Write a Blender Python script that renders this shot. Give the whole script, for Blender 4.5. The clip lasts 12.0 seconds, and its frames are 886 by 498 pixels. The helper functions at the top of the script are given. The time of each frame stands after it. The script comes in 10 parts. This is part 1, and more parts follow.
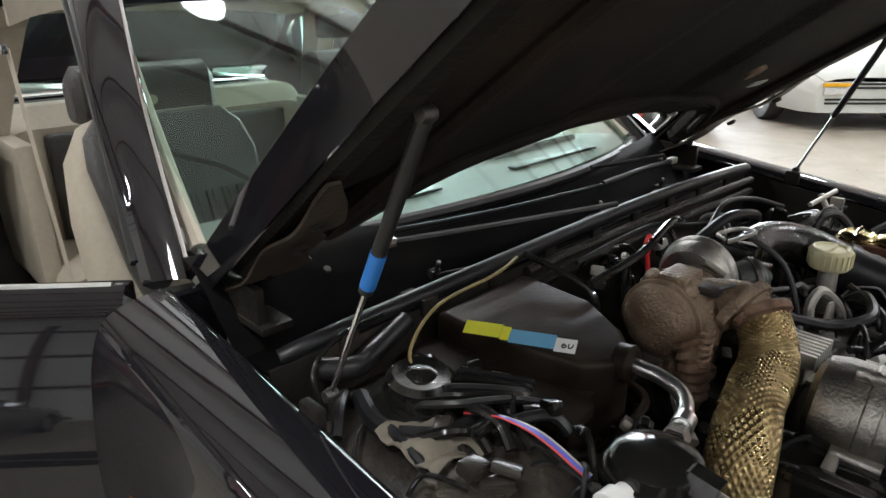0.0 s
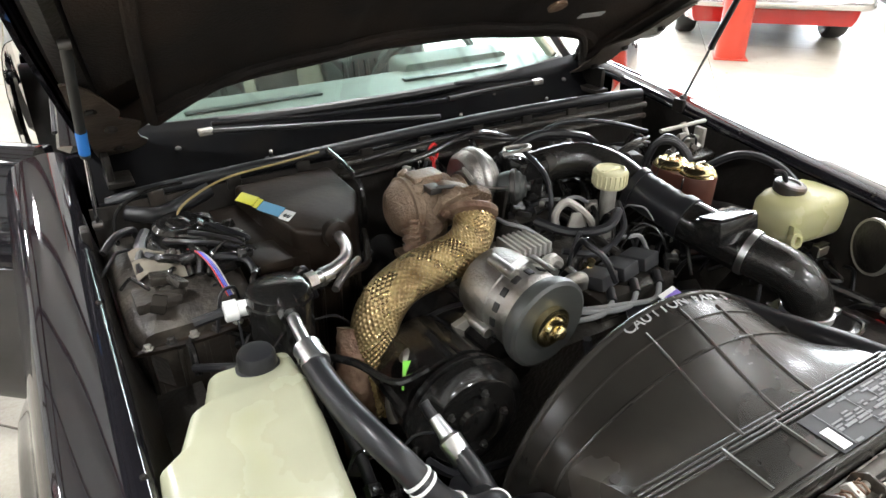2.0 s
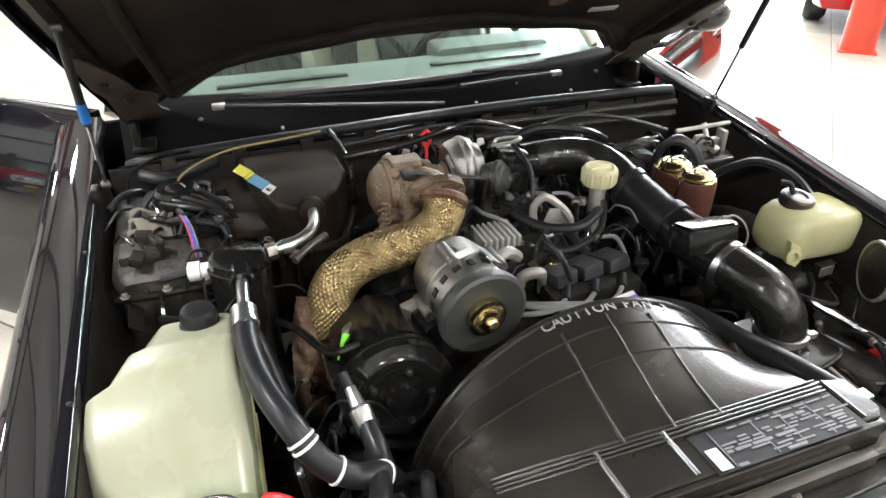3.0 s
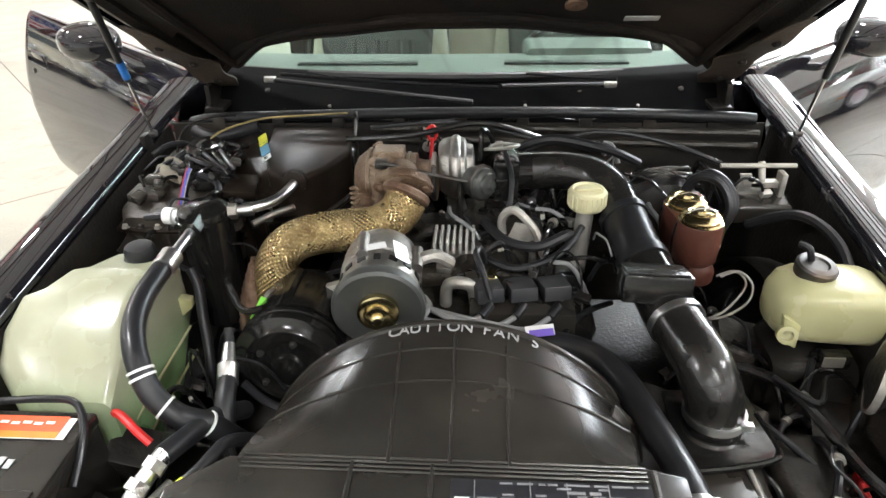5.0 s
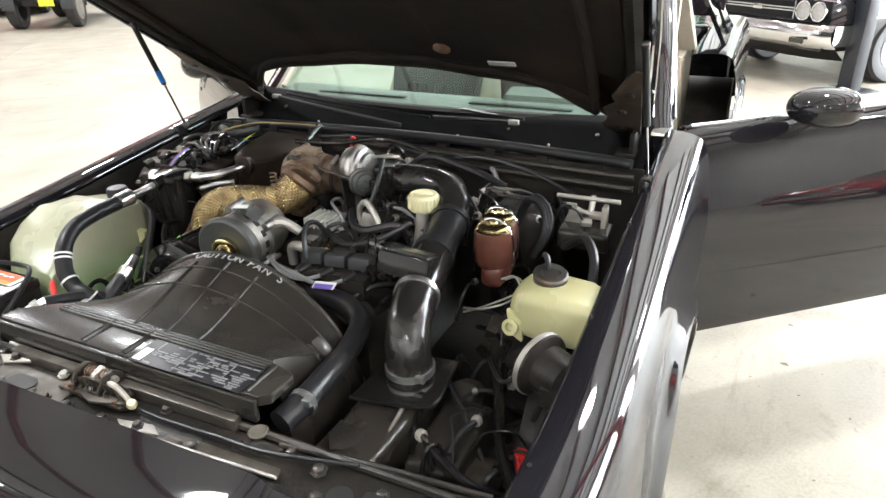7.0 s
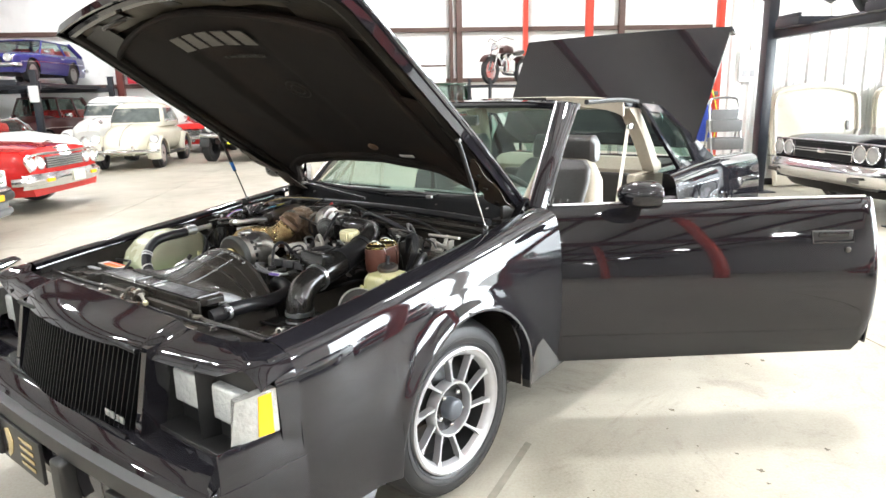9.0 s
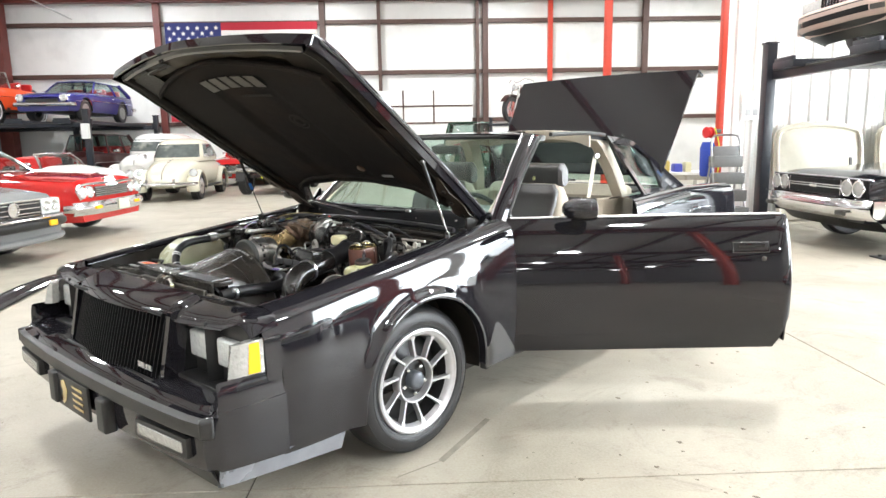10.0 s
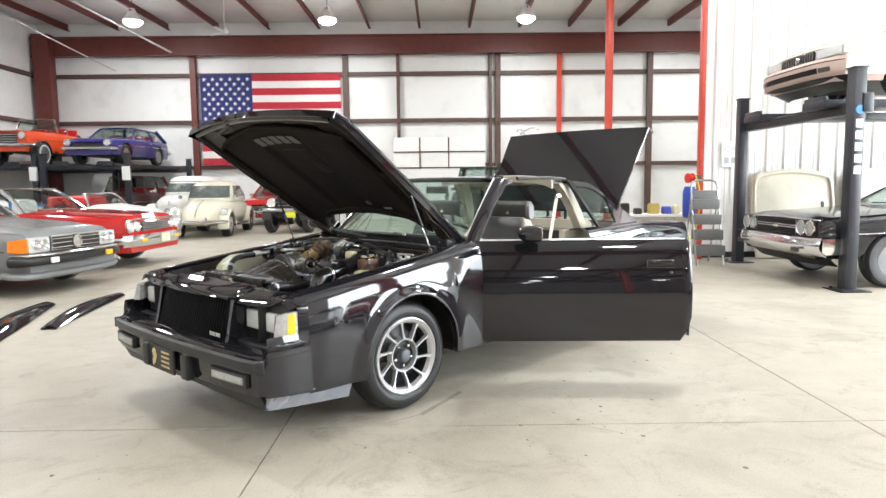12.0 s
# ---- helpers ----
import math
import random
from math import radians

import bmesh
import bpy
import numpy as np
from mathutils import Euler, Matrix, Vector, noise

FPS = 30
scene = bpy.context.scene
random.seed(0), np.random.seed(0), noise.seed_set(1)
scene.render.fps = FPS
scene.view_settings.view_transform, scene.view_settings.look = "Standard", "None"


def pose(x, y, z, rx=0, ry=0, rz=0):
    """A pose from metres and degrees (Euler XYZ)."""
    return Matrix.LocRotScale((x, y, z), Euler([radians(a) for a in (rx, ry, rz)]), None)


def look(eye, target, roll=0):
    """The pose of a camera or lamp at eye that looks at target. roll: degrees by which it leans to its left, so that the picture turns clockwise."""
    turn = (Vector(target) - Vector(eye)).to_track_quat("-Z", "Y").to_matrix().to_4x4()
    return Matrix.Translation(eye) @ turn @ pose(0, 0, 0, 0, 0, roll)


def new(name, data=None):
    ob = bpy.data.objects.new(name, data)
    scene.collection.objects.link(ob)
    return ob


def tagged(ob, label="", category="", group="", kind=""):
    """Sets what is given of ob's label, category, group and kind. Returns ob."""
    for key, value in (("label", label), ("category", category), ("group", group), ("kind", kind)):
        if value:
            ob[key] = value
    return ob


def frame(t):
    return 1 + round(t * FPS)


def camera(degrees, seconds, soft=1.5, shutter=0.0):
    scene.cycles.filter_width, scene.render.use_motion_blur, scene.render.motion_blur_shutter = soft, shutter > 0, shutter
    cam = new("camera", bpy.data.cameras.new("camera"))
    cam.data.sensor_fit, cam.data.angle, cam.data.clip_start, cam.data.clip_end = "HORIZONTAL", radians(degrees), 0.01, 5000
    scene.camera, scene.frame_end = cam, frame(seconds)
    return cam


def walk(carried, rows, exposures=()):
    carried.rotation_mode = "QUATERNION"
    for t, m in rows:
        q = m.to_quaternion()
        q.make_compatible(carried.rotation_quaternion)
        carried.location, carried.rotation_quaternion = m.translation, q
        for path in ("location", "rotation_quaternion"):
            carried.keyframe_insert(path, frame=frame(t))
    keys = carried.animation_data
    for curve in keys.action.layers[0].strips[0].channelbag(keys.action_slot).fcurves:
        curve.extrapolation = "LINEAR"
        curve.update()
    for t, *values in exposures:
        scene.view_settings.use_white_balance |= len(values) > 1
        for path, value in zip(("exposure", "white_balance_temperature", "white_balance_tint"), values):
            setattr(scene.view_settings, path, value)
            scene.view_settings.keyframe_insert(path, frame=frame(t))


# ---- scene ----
cam = camera(68.4, 12.0)
PATH = [
    (0, (-1.059, 0.8, 1.337), (0.25, 2.135, 0.625), -0.3),
    (0.5, (-0.972, 0.609, 1.37), (0.246, 1.983, 0.575), -0.3),
    (1, (-0.866, 0.44, 1.388), (0.248, 1.847, 0.506), -0.5),
    (1.5, (-0.792, 0.295, 1.408), (0.213, 1.75, 0.473), -0.5),
    (2, (-0.715, 0.169, 1.431), (0.179, 1.671, 0.459), -0.4),
    (2.5, (-0.611, 0.071, 1.458), (0.141, 1.626, 0.45), -0.5),
    (3, (-0.487, 0.018, 1.467), (0.094, 1.631, 0.438), -0.7),
    (3.2, (-0.441, 0.005, 1.46), (0.068, 1.645, 0.435), -0.5),
    (4.8, (-0.004, -0.059, 1.472), (-0.057, 1.646, 0.428), -1.4),
    (5, (0.06, -0.06, 1.468), (-0.065, 1.645, 0.43), -1.5),
    (5.5, (0.216, -0.065, 1.459), (-0.083, 1.625, 0.431), -1.8),
    (6, (0.413, -0.099, 1.451), (-0.07, 1.559, 0.442), -1.8),
    (6.5, (0.658, -0.166, 1.466), (0.029, 1.479, 0.518), -1.7),
    (7, (0.93, -0.202, 1.449), (0.156, 1.43, 0.592), -1.4),
    (7.2, (1.053, -0.224, 1.453), (0.206, 1.396, 0.64), -1.3),
    (8.8, (1.967, -0.582, 1.4), (0.793, 0.962, 0.913), -1.2),
    (9, (2.086, -0.626, 1.388), (0.88, 0.905, 0.942), -1.2),
    (9.5, (2.377, -0.77, 1.365), (1.115, 0.739, 1.001), -1.0),
    (10, (2.648, -0.883, 1.343), (1.352, 0.604, 1.012), -1.0),
    (10.5, (2.904, -1.006, 1.324), (1.583, 0.461, 1.004), -1.0),
    (11, (3.135, -1.206, 1.33), (1.799, 0.251, 1.029), -0.7),
    (11.5, (3.333, -1.394, 1.339), (1.99, 0.066, 1.089), -0.6),
    (12, (3.52, -1.557, 1.328), (2.17, -0.094, 1.129), -0.6),
]
EXPOSURES = [(0.0, -0.45), (1.0, -0.24), (1.5, 0.18), (2.0, 0.56), (5.0, 0.60), (7.0, 0.57), (9.5, 0.39), (12.0, -0.01)]
walk(cam, [(t, look(eye, target, roll)) for t, eye, target, roll in PATH], EXPOSURES)

# ---- world, sun, large lights ----
BUILD = 43.0                      # the building stands turned by this angle to the main car
world = bpy.data.worlds.new("world")
scene.world = world
world.use_nodes = True
wn = world.node_tree
sky = wn.nodes.new("ShaderNodeTexSky")
sky.sky_type = "NISHITA"
sky.sun_disc = False
sky.sun_elevation, sky.sun_rotation = radians(48), radians(160)
wn.links.new(sky.outputs[0], wn.nodes["Background"].inputs[0])
wn.nodes["Background"].inputs[1].default_value = 0.12


def lamp(name, kind, m, energy, color=(1, 1, 1), **kw):
    data = bpy.data.lights.new(name, kind)
    data.energy, data.color = energy, color
    for k, v in kw.items():
        if k == "size":
            data.size = v
        elif k == "size_y":
            data.size_y = v
        elif k == "shape":
            data.shape = v
        elif k == "angle":
            data.angle = v
    ob = new(name, data)
    ob.matrix_world = m
    return ob


BM = pose(0, 0, 0, 0, 0, BUILD)   # building frame: u to the right along the flag wall, v towards it


def at_building(u, v, z=0.0, turn=0.0):
    return BM @ pose(u, v, z, 0, 0, turn)


sun = lamp("sun", "SUN", look((0, 0, 30), (-6, 20, 0)), 2.5, (1.0, 0.95, 0.88), angle=radians(0.5))

# ---- materials ----
def nodes_of(name):
    m = bpy.data.materials.new(name)
    m.use_nodes = True
    return m, m.node_tree, m.node_tree.nodes["Principled BSDF"]


def mat(name, color, rough=0.5, metal=0.0, vary=0.25, scale=30.0, bump=0.0, bump_scale=200.0, coat=0.0, stain=None,
        stain_scale=4.0, stain_low=0.55, rough_vary=0.1, stretch=(1, 1, 1), spec=0.5, each=0.0):
    """Principled material with colour variation at two scales, optional stain colour, roughness variation and bump."""
    m, nt, b = nodes_of(name)
    N, L = nt.nodes, nt.links
    tc = N.new("ShaderNodeTexCoord")
    mp = N.new("ShaderNodeMapping")
    mp.inputs["Scale"].default_value = stretch
    L.new(tc.outputs["Object"], mp.inputs[0])
    n1 = N.new("ShaderNodeTexNoise")
    n1.inputs["Scale"].default_value, n1.inputs["Detail"].default_value = scale, 5
    n2 = N.new("ShaderNodeTexNoise")
    n2.inputs["Scale"].default_value, n2.inputs["Detail"].default_value = stain_scale, 6
    L.new(mp.outputs[0], n1.inputs[0])
    L.new(mp.outputs[0], n2.inputs[0])
    c1 = N.new("ShaderNodeMix")
    c1.data_type = "RGBA"
    lo = [max(0, c * (1 - vary)) for c in color] + [1]
    hi = [min(1, c * (1 + vary)) for c in color] + [1]
    c1.inputs[6].default_value, c1.inputs[7].default_value = lo, hi
    L.new(n1.outputs[0], c1.inputs[0])
    last = c1.outputs[2]
    if stain:
        r = N.new("ShaderNodeValToRGB")
        r.color_ramp.elements[0].position, r.color_ramp.elements[1].position = stain_low, min(1, stain_low + 0.25)
        L.new(n2.outputs[0], r.inputs[0])
        c2 = N.new("ShaderNodeMix")
        c2.data_type = "RGBA"
        c2.inputs[7].default_value = (*stain, 1)
        L.new(r.outputs[0], c2.inputs[0])
        L.new(last, c2.inputs[6])
        last = c2.outputs[2]
    if each:
        oi = N.new("ShaderNodeObjectInfo")
        hs = N.new("ShaderNodeHueSaturation")
        ma = N.new("ShaderNodeMapRange")
        ma.inputs[3].default_value, ma.inputs[4].default_value = 1 - each, 1 + each
        L.new(oi.outputs["Random"], ma.inputs[0])
        L.new(ma.outputs[0], hs.inputs["Value"])
        L.new(last, hs.inputs["Color"])
        last = hs.outputs[0]
    L.new(last, b.inputs["Base Color"])
    rr = N.new("ShaderNodeMapRange")
    rr.inputs[3].default_value, rr.inputs[4].default_value = max(0.02, rough - rough_vary), min(1, rough + rough_vary)
    L.new(n2.outputs[0], rr.inputs[0])
    L.new(rr.outputs[0], b.inputs["Roughness"])
    b.inputs["Metallic"].default_value = metal
    b.inputs["Specular IOR Level"].default_value = spec
    if coat:
        b.inputs["Coat Weight"].default_value, b.inputs["Coat Roughness"].default_value = coat, 0.03
    if bump:
        n3 = N.new("ShaderNodeTexNoise")
        n3.inputs["Scale"].default_value, n3.inputs["Detail"].default_value = bump_scale, 3
        L.new(mp.outputs[0], n3.inputs[0])
        bp = N.new("ShaderNodeBump")
        bp.inputs["Strength"].default_value, bp.inputs["Distance"].default_value = bump, 0.01
        L.new(n3.outputs[0], bp.inputs["Height"])
        L.new(bp.outputs[0], b.inputs["Normal"])
    return m


def paint(name, color, rough=0.035, coat=1.0):
    return mat(name, color, max(0.035, rough), vary=0.06, scale=300, rough_vary=0.012, spec=0.6)


def glass_mat(name, tint=(0.85, 0.92, 0.9), rough=0.0):
    """Thin window glass: clear, faintly tinted, with Fresnel gloss."""
    m, nt, b = nodes_of(name)
    N, L = nt.nodes, nt.links
    tr = N.new("ShaderNodeBsdfTransparent")
    tr.inputs[0].default_value = (*tint, 1)
    gl = N.new("ShaderNodeBsdfGlossy")
    gl.inputs["Roughness"].default_value = 0.02 + rough
    lw = N.new("ShaderNodeLayerWeight")
    lw.inputs[0].default_value = 0.5
    pw = N.new("ShaderNodeMath")
    pw.operation = "POWER"
    pw.inputs[1].default_value = 5.0
    L.new(lw.outputs["Facing"], pw.inputs[0])
    fr = N.new("ShaderNodeMath")
    fr.operation = "MULTIPLY_ADD"
    fr.inputs[1].default_value, fr.inputs[2].default_value = 0.9, 0.04
    L.new(pw.outputs[0], fr.inputs[0])
    mx = N.new("ShaderNodeMixShader")
    L.new(fr.outputs[0], mx.inputs[0])
    L.new(tr.outputs[0], mx.inputs[1])
    L.new(gl.outputs[0], mx.inputs[2])
    L.new(mx.outputs[0], N["Material Output"].inputs[0])
    return m


def glow(name, color, strength):
    m, nt, b = nodes_of(name)
    b.inputs["Base Color"].default_value = (*color, 1)
    b.inputs["Emission Color"].default_value = (*color, 1)
    b.inputs["Emission Strength"].default_value = strength
    return m


BLACK_PAINT = paint("black_car_paint", (0.0108, 0.0102, 0.0125))
TRIM_BLACK = mat("satin_black_trim", (0.012, 0.012, 0.012), 0.45, vary=0.3, scale=60)
BAY_BLACK = mat("dusty_bay_black", (0.019, 0.0168, 0.0148), 0.36, vary=0.4, scale=40, stain=(0.05, 0.041, 0.033), stain_scale=6, stain_low=0.55, bump=0.15, bump_scale=120, spec=0.2)
HOOD_IN = mat("dusty_hood_lining", (0.0115, 0.0088, 0.0076), 0.85, vary=0.45, scale=30, stain=(0.03, 0.02, 0.0145), stain_scale=4, stain_low=0.5, bump=0.35, bump_scale=220, spec=0.25)
PLASTIC = mat("black_moulded_plastic", (0.022, 0.02, 0.0175), 0.24, vary=0.4, scale=12, stain=(0.034, 0.029, 0.024), stain_scale=5, stain_low=0.42, rough_vary=0.14, bump=0.012, bump_scale=30)
RUBBER = mat("black_rubber", (0.014, 0.014, 0.0155), 0.34, vary=0.3, scale=60, stain=(0.022, 0.019, 0.016), stain_scale=12, rough_vary=0.15, spec=0.35)
TYRE = mat("tyre_rubber", (0.016, 0.016, 0.017), 0.48, vary=0.3, scale=40, stain=(0.035, 0.034, 0.033), stain_scale=8, bump=0.1)
CHROME = mat("chrome", (0.75, 0.75, 0.76), 0.12, 1.0, vary=0.05)
ALU = mat("cast_aluminium", (0.40, 0.385, 0.36), 0.4, 1.0, vary=0.3, scale=60, stain=(0.2, 0.17, 0.14), stain_scale=14, stain_low=0.48, bump=0.25)
ALU_BRIGHT = mat("machined_aluminium", (0.8, 0.8, 0.8), 0.3, 1.0, vary=0.05, scale=100)
STEEL_DARK = mat("dark_steel", (0.09, 0.085, 0.08), 0.4, 0.8, vary=0.3, scale=50, stain=(0.1, 0.06, 0.035), stain_scale=15)
RUST = mat("rusty_cast_iron", (0.13, 0.072, 0.045), 0.6, 0.3, vary=0.5, scale=45, stain=(0.28, 0.19, 0.13), stain_scale=18, stain_low=0.45, bump=0.45, bump_scale=90)
BRASS = mat("zinc_gold_plate", (0.72, 0.60, 0.33), 0.2, 1.0, vary=0.15, scale=40)
MILKY = mat("yellowed_plastic", (0.47, 0.45, 0.25), 0.28, vary=0.15, scale=10, stain=(0.40, 0.38, 0.19), stain_scale=5, rough_vary=0.1)
MILKY.node_tree.nodes["Principled BSDF"].inputs["Subsurface Weight"].default_value = 0.25
MILKY.node_tree.nodes["Principled BSDF"].inputs["Subsurface Radius"].default_value = (0.02, 0.02, 0.012)


def filled_bottle(m, z0, z1, tint):
    """Green fluid showing through the lower part of a translucent bottle."""
    nt = m.node_tree
    N, L = nt.nodes, nt.links
    b = N["Principled BSDF"]
    src = b.inputs["Base Color"].links[0].from_socket
    tc, sp, mr, mx = N.new("ShaderNodeTexCoord"), N.new("ShaderNodeSeparateXYZ"), N.new("ShaderNodeMapRange"), N.new("ShaderNodeMix")
    L.new(tc.outputs["Object"], sp.inputs[0])
    L.new(sp.outputs["Z"], mr.inputs[0])
    mr.inputs[1].default_value, mr.inputs[2].default_value, mr.inputs[3].default_value, mr.inputs[4].default_value = z0, z1, 1.0, 0.0
    mx.data_type = "RGBA"
    mx.inputs[7].default_value = (*tint, 1)
    L.new(mr.outputs[0], mx.inputs[0])
    L.new(src, mx.inputs[6])
    L.new(mx.outputs[2], b.inputs["Base Color"])
    return m


MILKY_FILLED = filled_bottle(mat("milky_plastic_with_coolant", (0.36, 0.36, 0.255), 0.26, vary=0.2, scale=9, stain=(0.30, 0.31, 0.17), stain_scale=5), 0.64, 0.77, (0.22, 0.36, 0.16))
WHITE_PLASTIC = mat("white_plastic", (0.7, 0.7, 0.68), 0.4, vary=0.08)
CREAM_PLASTIC = mat("cream_plastic_cap", (0.62, 0.58, 0.36), 0.45, vary=0.1)
BEIGE = mat("beige_upholstery", (0.42, 0.375, 0.30), 0.7, vary=0.12, scale=60, bump=0.2, bump_scale=400)
LEATHER = mat("dark_grey_leather", (0.038, 0.035, 0.034), 0.36, vary=0.25, scale=50, bump=0.3, bump_scale=150)
CARPET = mat("dark_carpet", (0.03, 0.028, 0.026), 0.95, vary=0.4, scale=200, bump=0.5)
GLASS = glass_mat("car_glass", (0.75, 0.86, 0.82))
LENS_CLEAR = mat("lamp_glass", (0.66, 0.68, 0.67), 0.12, 0.4, vary=0.25, scale=60, bump=0.3, bump_scale=90)
LENS_AMBER = mat("amber_lens", (0.8, 0.42, 0.02), 0.15, vary=0.1)
LENS_ORANGE = mat("orange_lens", (0.72, 0.20, 0.015), 0.15, vary=0.12)
LENS_CLEAR2 = mat("clear_lens", (0.42, 0.42, 0.40), 0.15, 0.4, vary=0.3, scale=50, bump=0.5, bump_scale=60)
RED_PAINT = paint("red_car_paint", (0.42, 0.02, 0.018))
LABEL_WHITE = mat("printed_white", (0.75, 0.75, 0.73), 0.5, vary=0.06)
PRINT_GREY = mat("grey_print", (0.4, 0.4, 0.4), 0.6, vary=0.1)
BLUE_TAPE = mat("blue_tape", (0.02, 0.16, 0.5), 0.5, vary=0.15)
RED_PLASTIC = mat("red_plastic", (0.6, 0.02, 0.02), 0.4, vary=0.15)


# ---- mesh helpers ----
def part(name, bm, material, parent=None, label="", flat=False, angle=38):
    me = bpy.data.meshes.new(name)
    bmesh.ops.recalc_face_normals(bm, faces=bm.faces)
    bm.to_mesh(me)
    bm.free()
    for p in me.polygons:
        p.use_smooth = not flat
    if not flat:
        me.set_sharp_from_angle(angle=radians(angle))
    if isinstance(material, (list, tuple)):
        for m in material:
            me.materials.append(m)
    else:
        me.materials.append(material)
    ob = new(name, me)
    ob.parent = parent
    if label:
        ob["label"] = label
    return ob


def thing(name, label, category, m=None, group="", kind=""):
    ob = new(name)
    ob.empty_display_size = 0.1
    if m is not None:
        ob.matrix_world = m
    return tagged(ob, label, category, group, kind)


def mesh(verts, faces):
    bm = bmesh.new()
    vs = [bm.verts.new(v) for v in verts]
    for f in faces:
        try:
            bm.faces.new([vs[i] for i in f])
        except ValueError:
            pass
    return bm


def join(*bms):
    out = bmesh.new()
    for b in bms:
        me = bpy.data.meshes.new("tmp")
        b.to_mesh(me)
        b.free()
        out.from_mesh(me)
        bpy.data.meshes.remove(me)
    return out


def moved(bm, m):
    bmesh.ops.transform(bm, matrix=m, verts=bm.verts)
    return bm


def box(c, s, bev=0.004, seg=2, m=None):
    """Bevelled box of centre c and size s."""
    bm = bmesh.new()
    bmesh.ops.create_cube(bm, size=1.0)
    bmesh.ops.scale(bm, vec=s, verts=bm.verts)
    if bev > 0:
        bmesh.ops.bevel(bm, geom=bm.edges[:], offset=min(bev, min(s) * 0.45), segments=seg, profile=0.6, affect="EDGES")
    if m is not None:
        moved(bm, m)
    bmesh.ops.translate(bm, vec=c, verts=bm.verts)
    return bm


def prism(pts, lo, hi, axis="z", bev=0.004, seg=2):
    """Extruded polygon, its corners rounded; pts are the two other axes in order."""
    def p3(p, h):
        return {"z": (p[0], p[1], h), "y": (p[0], h, p[1]), "x": (h, p[0], p[1])}[axis]
    n = len(pts)
    bm = mesh([p3(p, lo) for p in pts] + [p3(p, hi) for p in pts],
              [tuple(range(n)), tuple(range(2 * n - 1, n - 1, -1))] + [(i, (i + 1) % n, n + (i + 1) % n, n + i) for i in range(n)])
    if bev > 0:
        bmesh.ops.bevel(bm, geom=bm.edges[:], offset=bev, segments=seg, profile=0.6, affect="EDGES", clamp_overlap=True)
    return bm


def spline(pts, n=6):
    """Catmull-Rom curve through the points."""
    P = [Vector(p) for p in pts]
    if len(P) < 3:
        return P
    out = []
    for i in range(len(P) - 1):
        a, b, c, d = P[max(i - 1, 0)], P[i], P[i + 1], P[min(i + 2, len(P) - 1)]
        for k in range(n):
            t = k / n
            out.append(0.5 * ((2 * b) + (c - a) * t + (2 * a - 5 * b + 4 * c - d) * t * t + (3 * b - 3 * c + d - a) * t ** 3))
    out.append(P[-1])
    return out


def tube(pts, r, seg=12, n=6, smooth=True, caps=True, ridges=0.0, pitch=0.01):
    """Round tube along a curve; r is a radius or one radius per given point; ridges makes it corrugated."""
    P = spline(pts, n) if smooth else [Vector(p) for p in pts]
    m = len(P)
    if isinstance(r, (int, float)):
        R = [r] * m
    else:
        R = [r[min(int(i / n), len(r) - 1)] * (1 - (i % n) / n) + r[min(int(i / n) + 1, len(r) - 1)] * ((i % n) / n) for i in range(m)]
    if ridges:
        Q, RR = [], []
        for i in range(m - 1):
            d = (P[i + 1] - P[i]).length
            k = max(1, int(d / (pitch / 2)))
            for j in range(k):
                Q.append(P[i].lerp(P[i + 1], j / k))
                RR.append(R[i] + (ridges if len(Q) % 2 else -ridges))
        Q.append(P[-1])
        RR.append(R[-1])
        P, R, m = Q, RR, len(Q)
    bm = bmesh.new()
    t0 = (P[1] - P[0]).normalized()
    up = t0.orthogonal().normalized()
    rings = []
    for i in range(m):
        t = (P[min(i + 1, m - 1)] - P[max(i - 1, 0)]).normalized()
        up = (up - t * up.dot(t)).normalized()
        side = t.cross(up)
        rings.append([bm.verts.new(P[i] + (up * math.cos(a) + side * math.sin(a)) * R[i]) for a in (2 * math.pi * k / seg for k in range(seg))])
    for i in range(m - 1):
        for k in range(seg):
            bm.faces.new((rings[i][k], rings[i][(k + 1) % seg], rings[i + 1][(k + 1) % seg], rings[i + 1][k]))
    if caps:
        bm.faces.new(rings[0][::-1])
        bm.faces.new(rings[-1])
    return bm


def axis_matrix(c, d):
    """Frame whose z runs along d, standing at c."""
    return Matrix.Translation(c) @ Vector(d).normalized().to_track_quat("Z", "Y").to_matrix().to_4x4()


def lathe(profile, c=(0, 0, 0), d=(0, 0, 1), seg=24, caps=True):
    """Turned body: profile of (radius, height) along the axis d from c."""
    bm = bmesh.new()
    rings = []
    for r, h in profile:
        if r < 1e-6:
            rings.append([bm.verts.new((0, 0, h))])
        else:
            rings.append([bm.verts.new((r * math.cos(2 * math.pi * k / seg), r * math.sin(2 * math.pi * k / seg), h)) for k in range(seg)])
    for a, b in zip(rings, rings[1:]):
        for k in range(seg):
            f = [a[k % len(a)], a[(k + 1) % len(a)], b[(k + 1) % len(b)], b[k % len(b)]]
            f = list(dict.fromkeys(f))
            if len(f) > 2:
                try:
                    bm.faces.new(f)
                except ValueError:
                    pass
    for ring, flip in ((rings[0], True), (rings[-1], False)):
        if len(ring) > 2 and caps:
            bm.faces.new(ring[::-1] if flip else ring)
    return moved(bm, axis_matrix(c, d))


def rod(a, b, r, seg=10):
    return tube([a, b], r, seg, smooth=False)


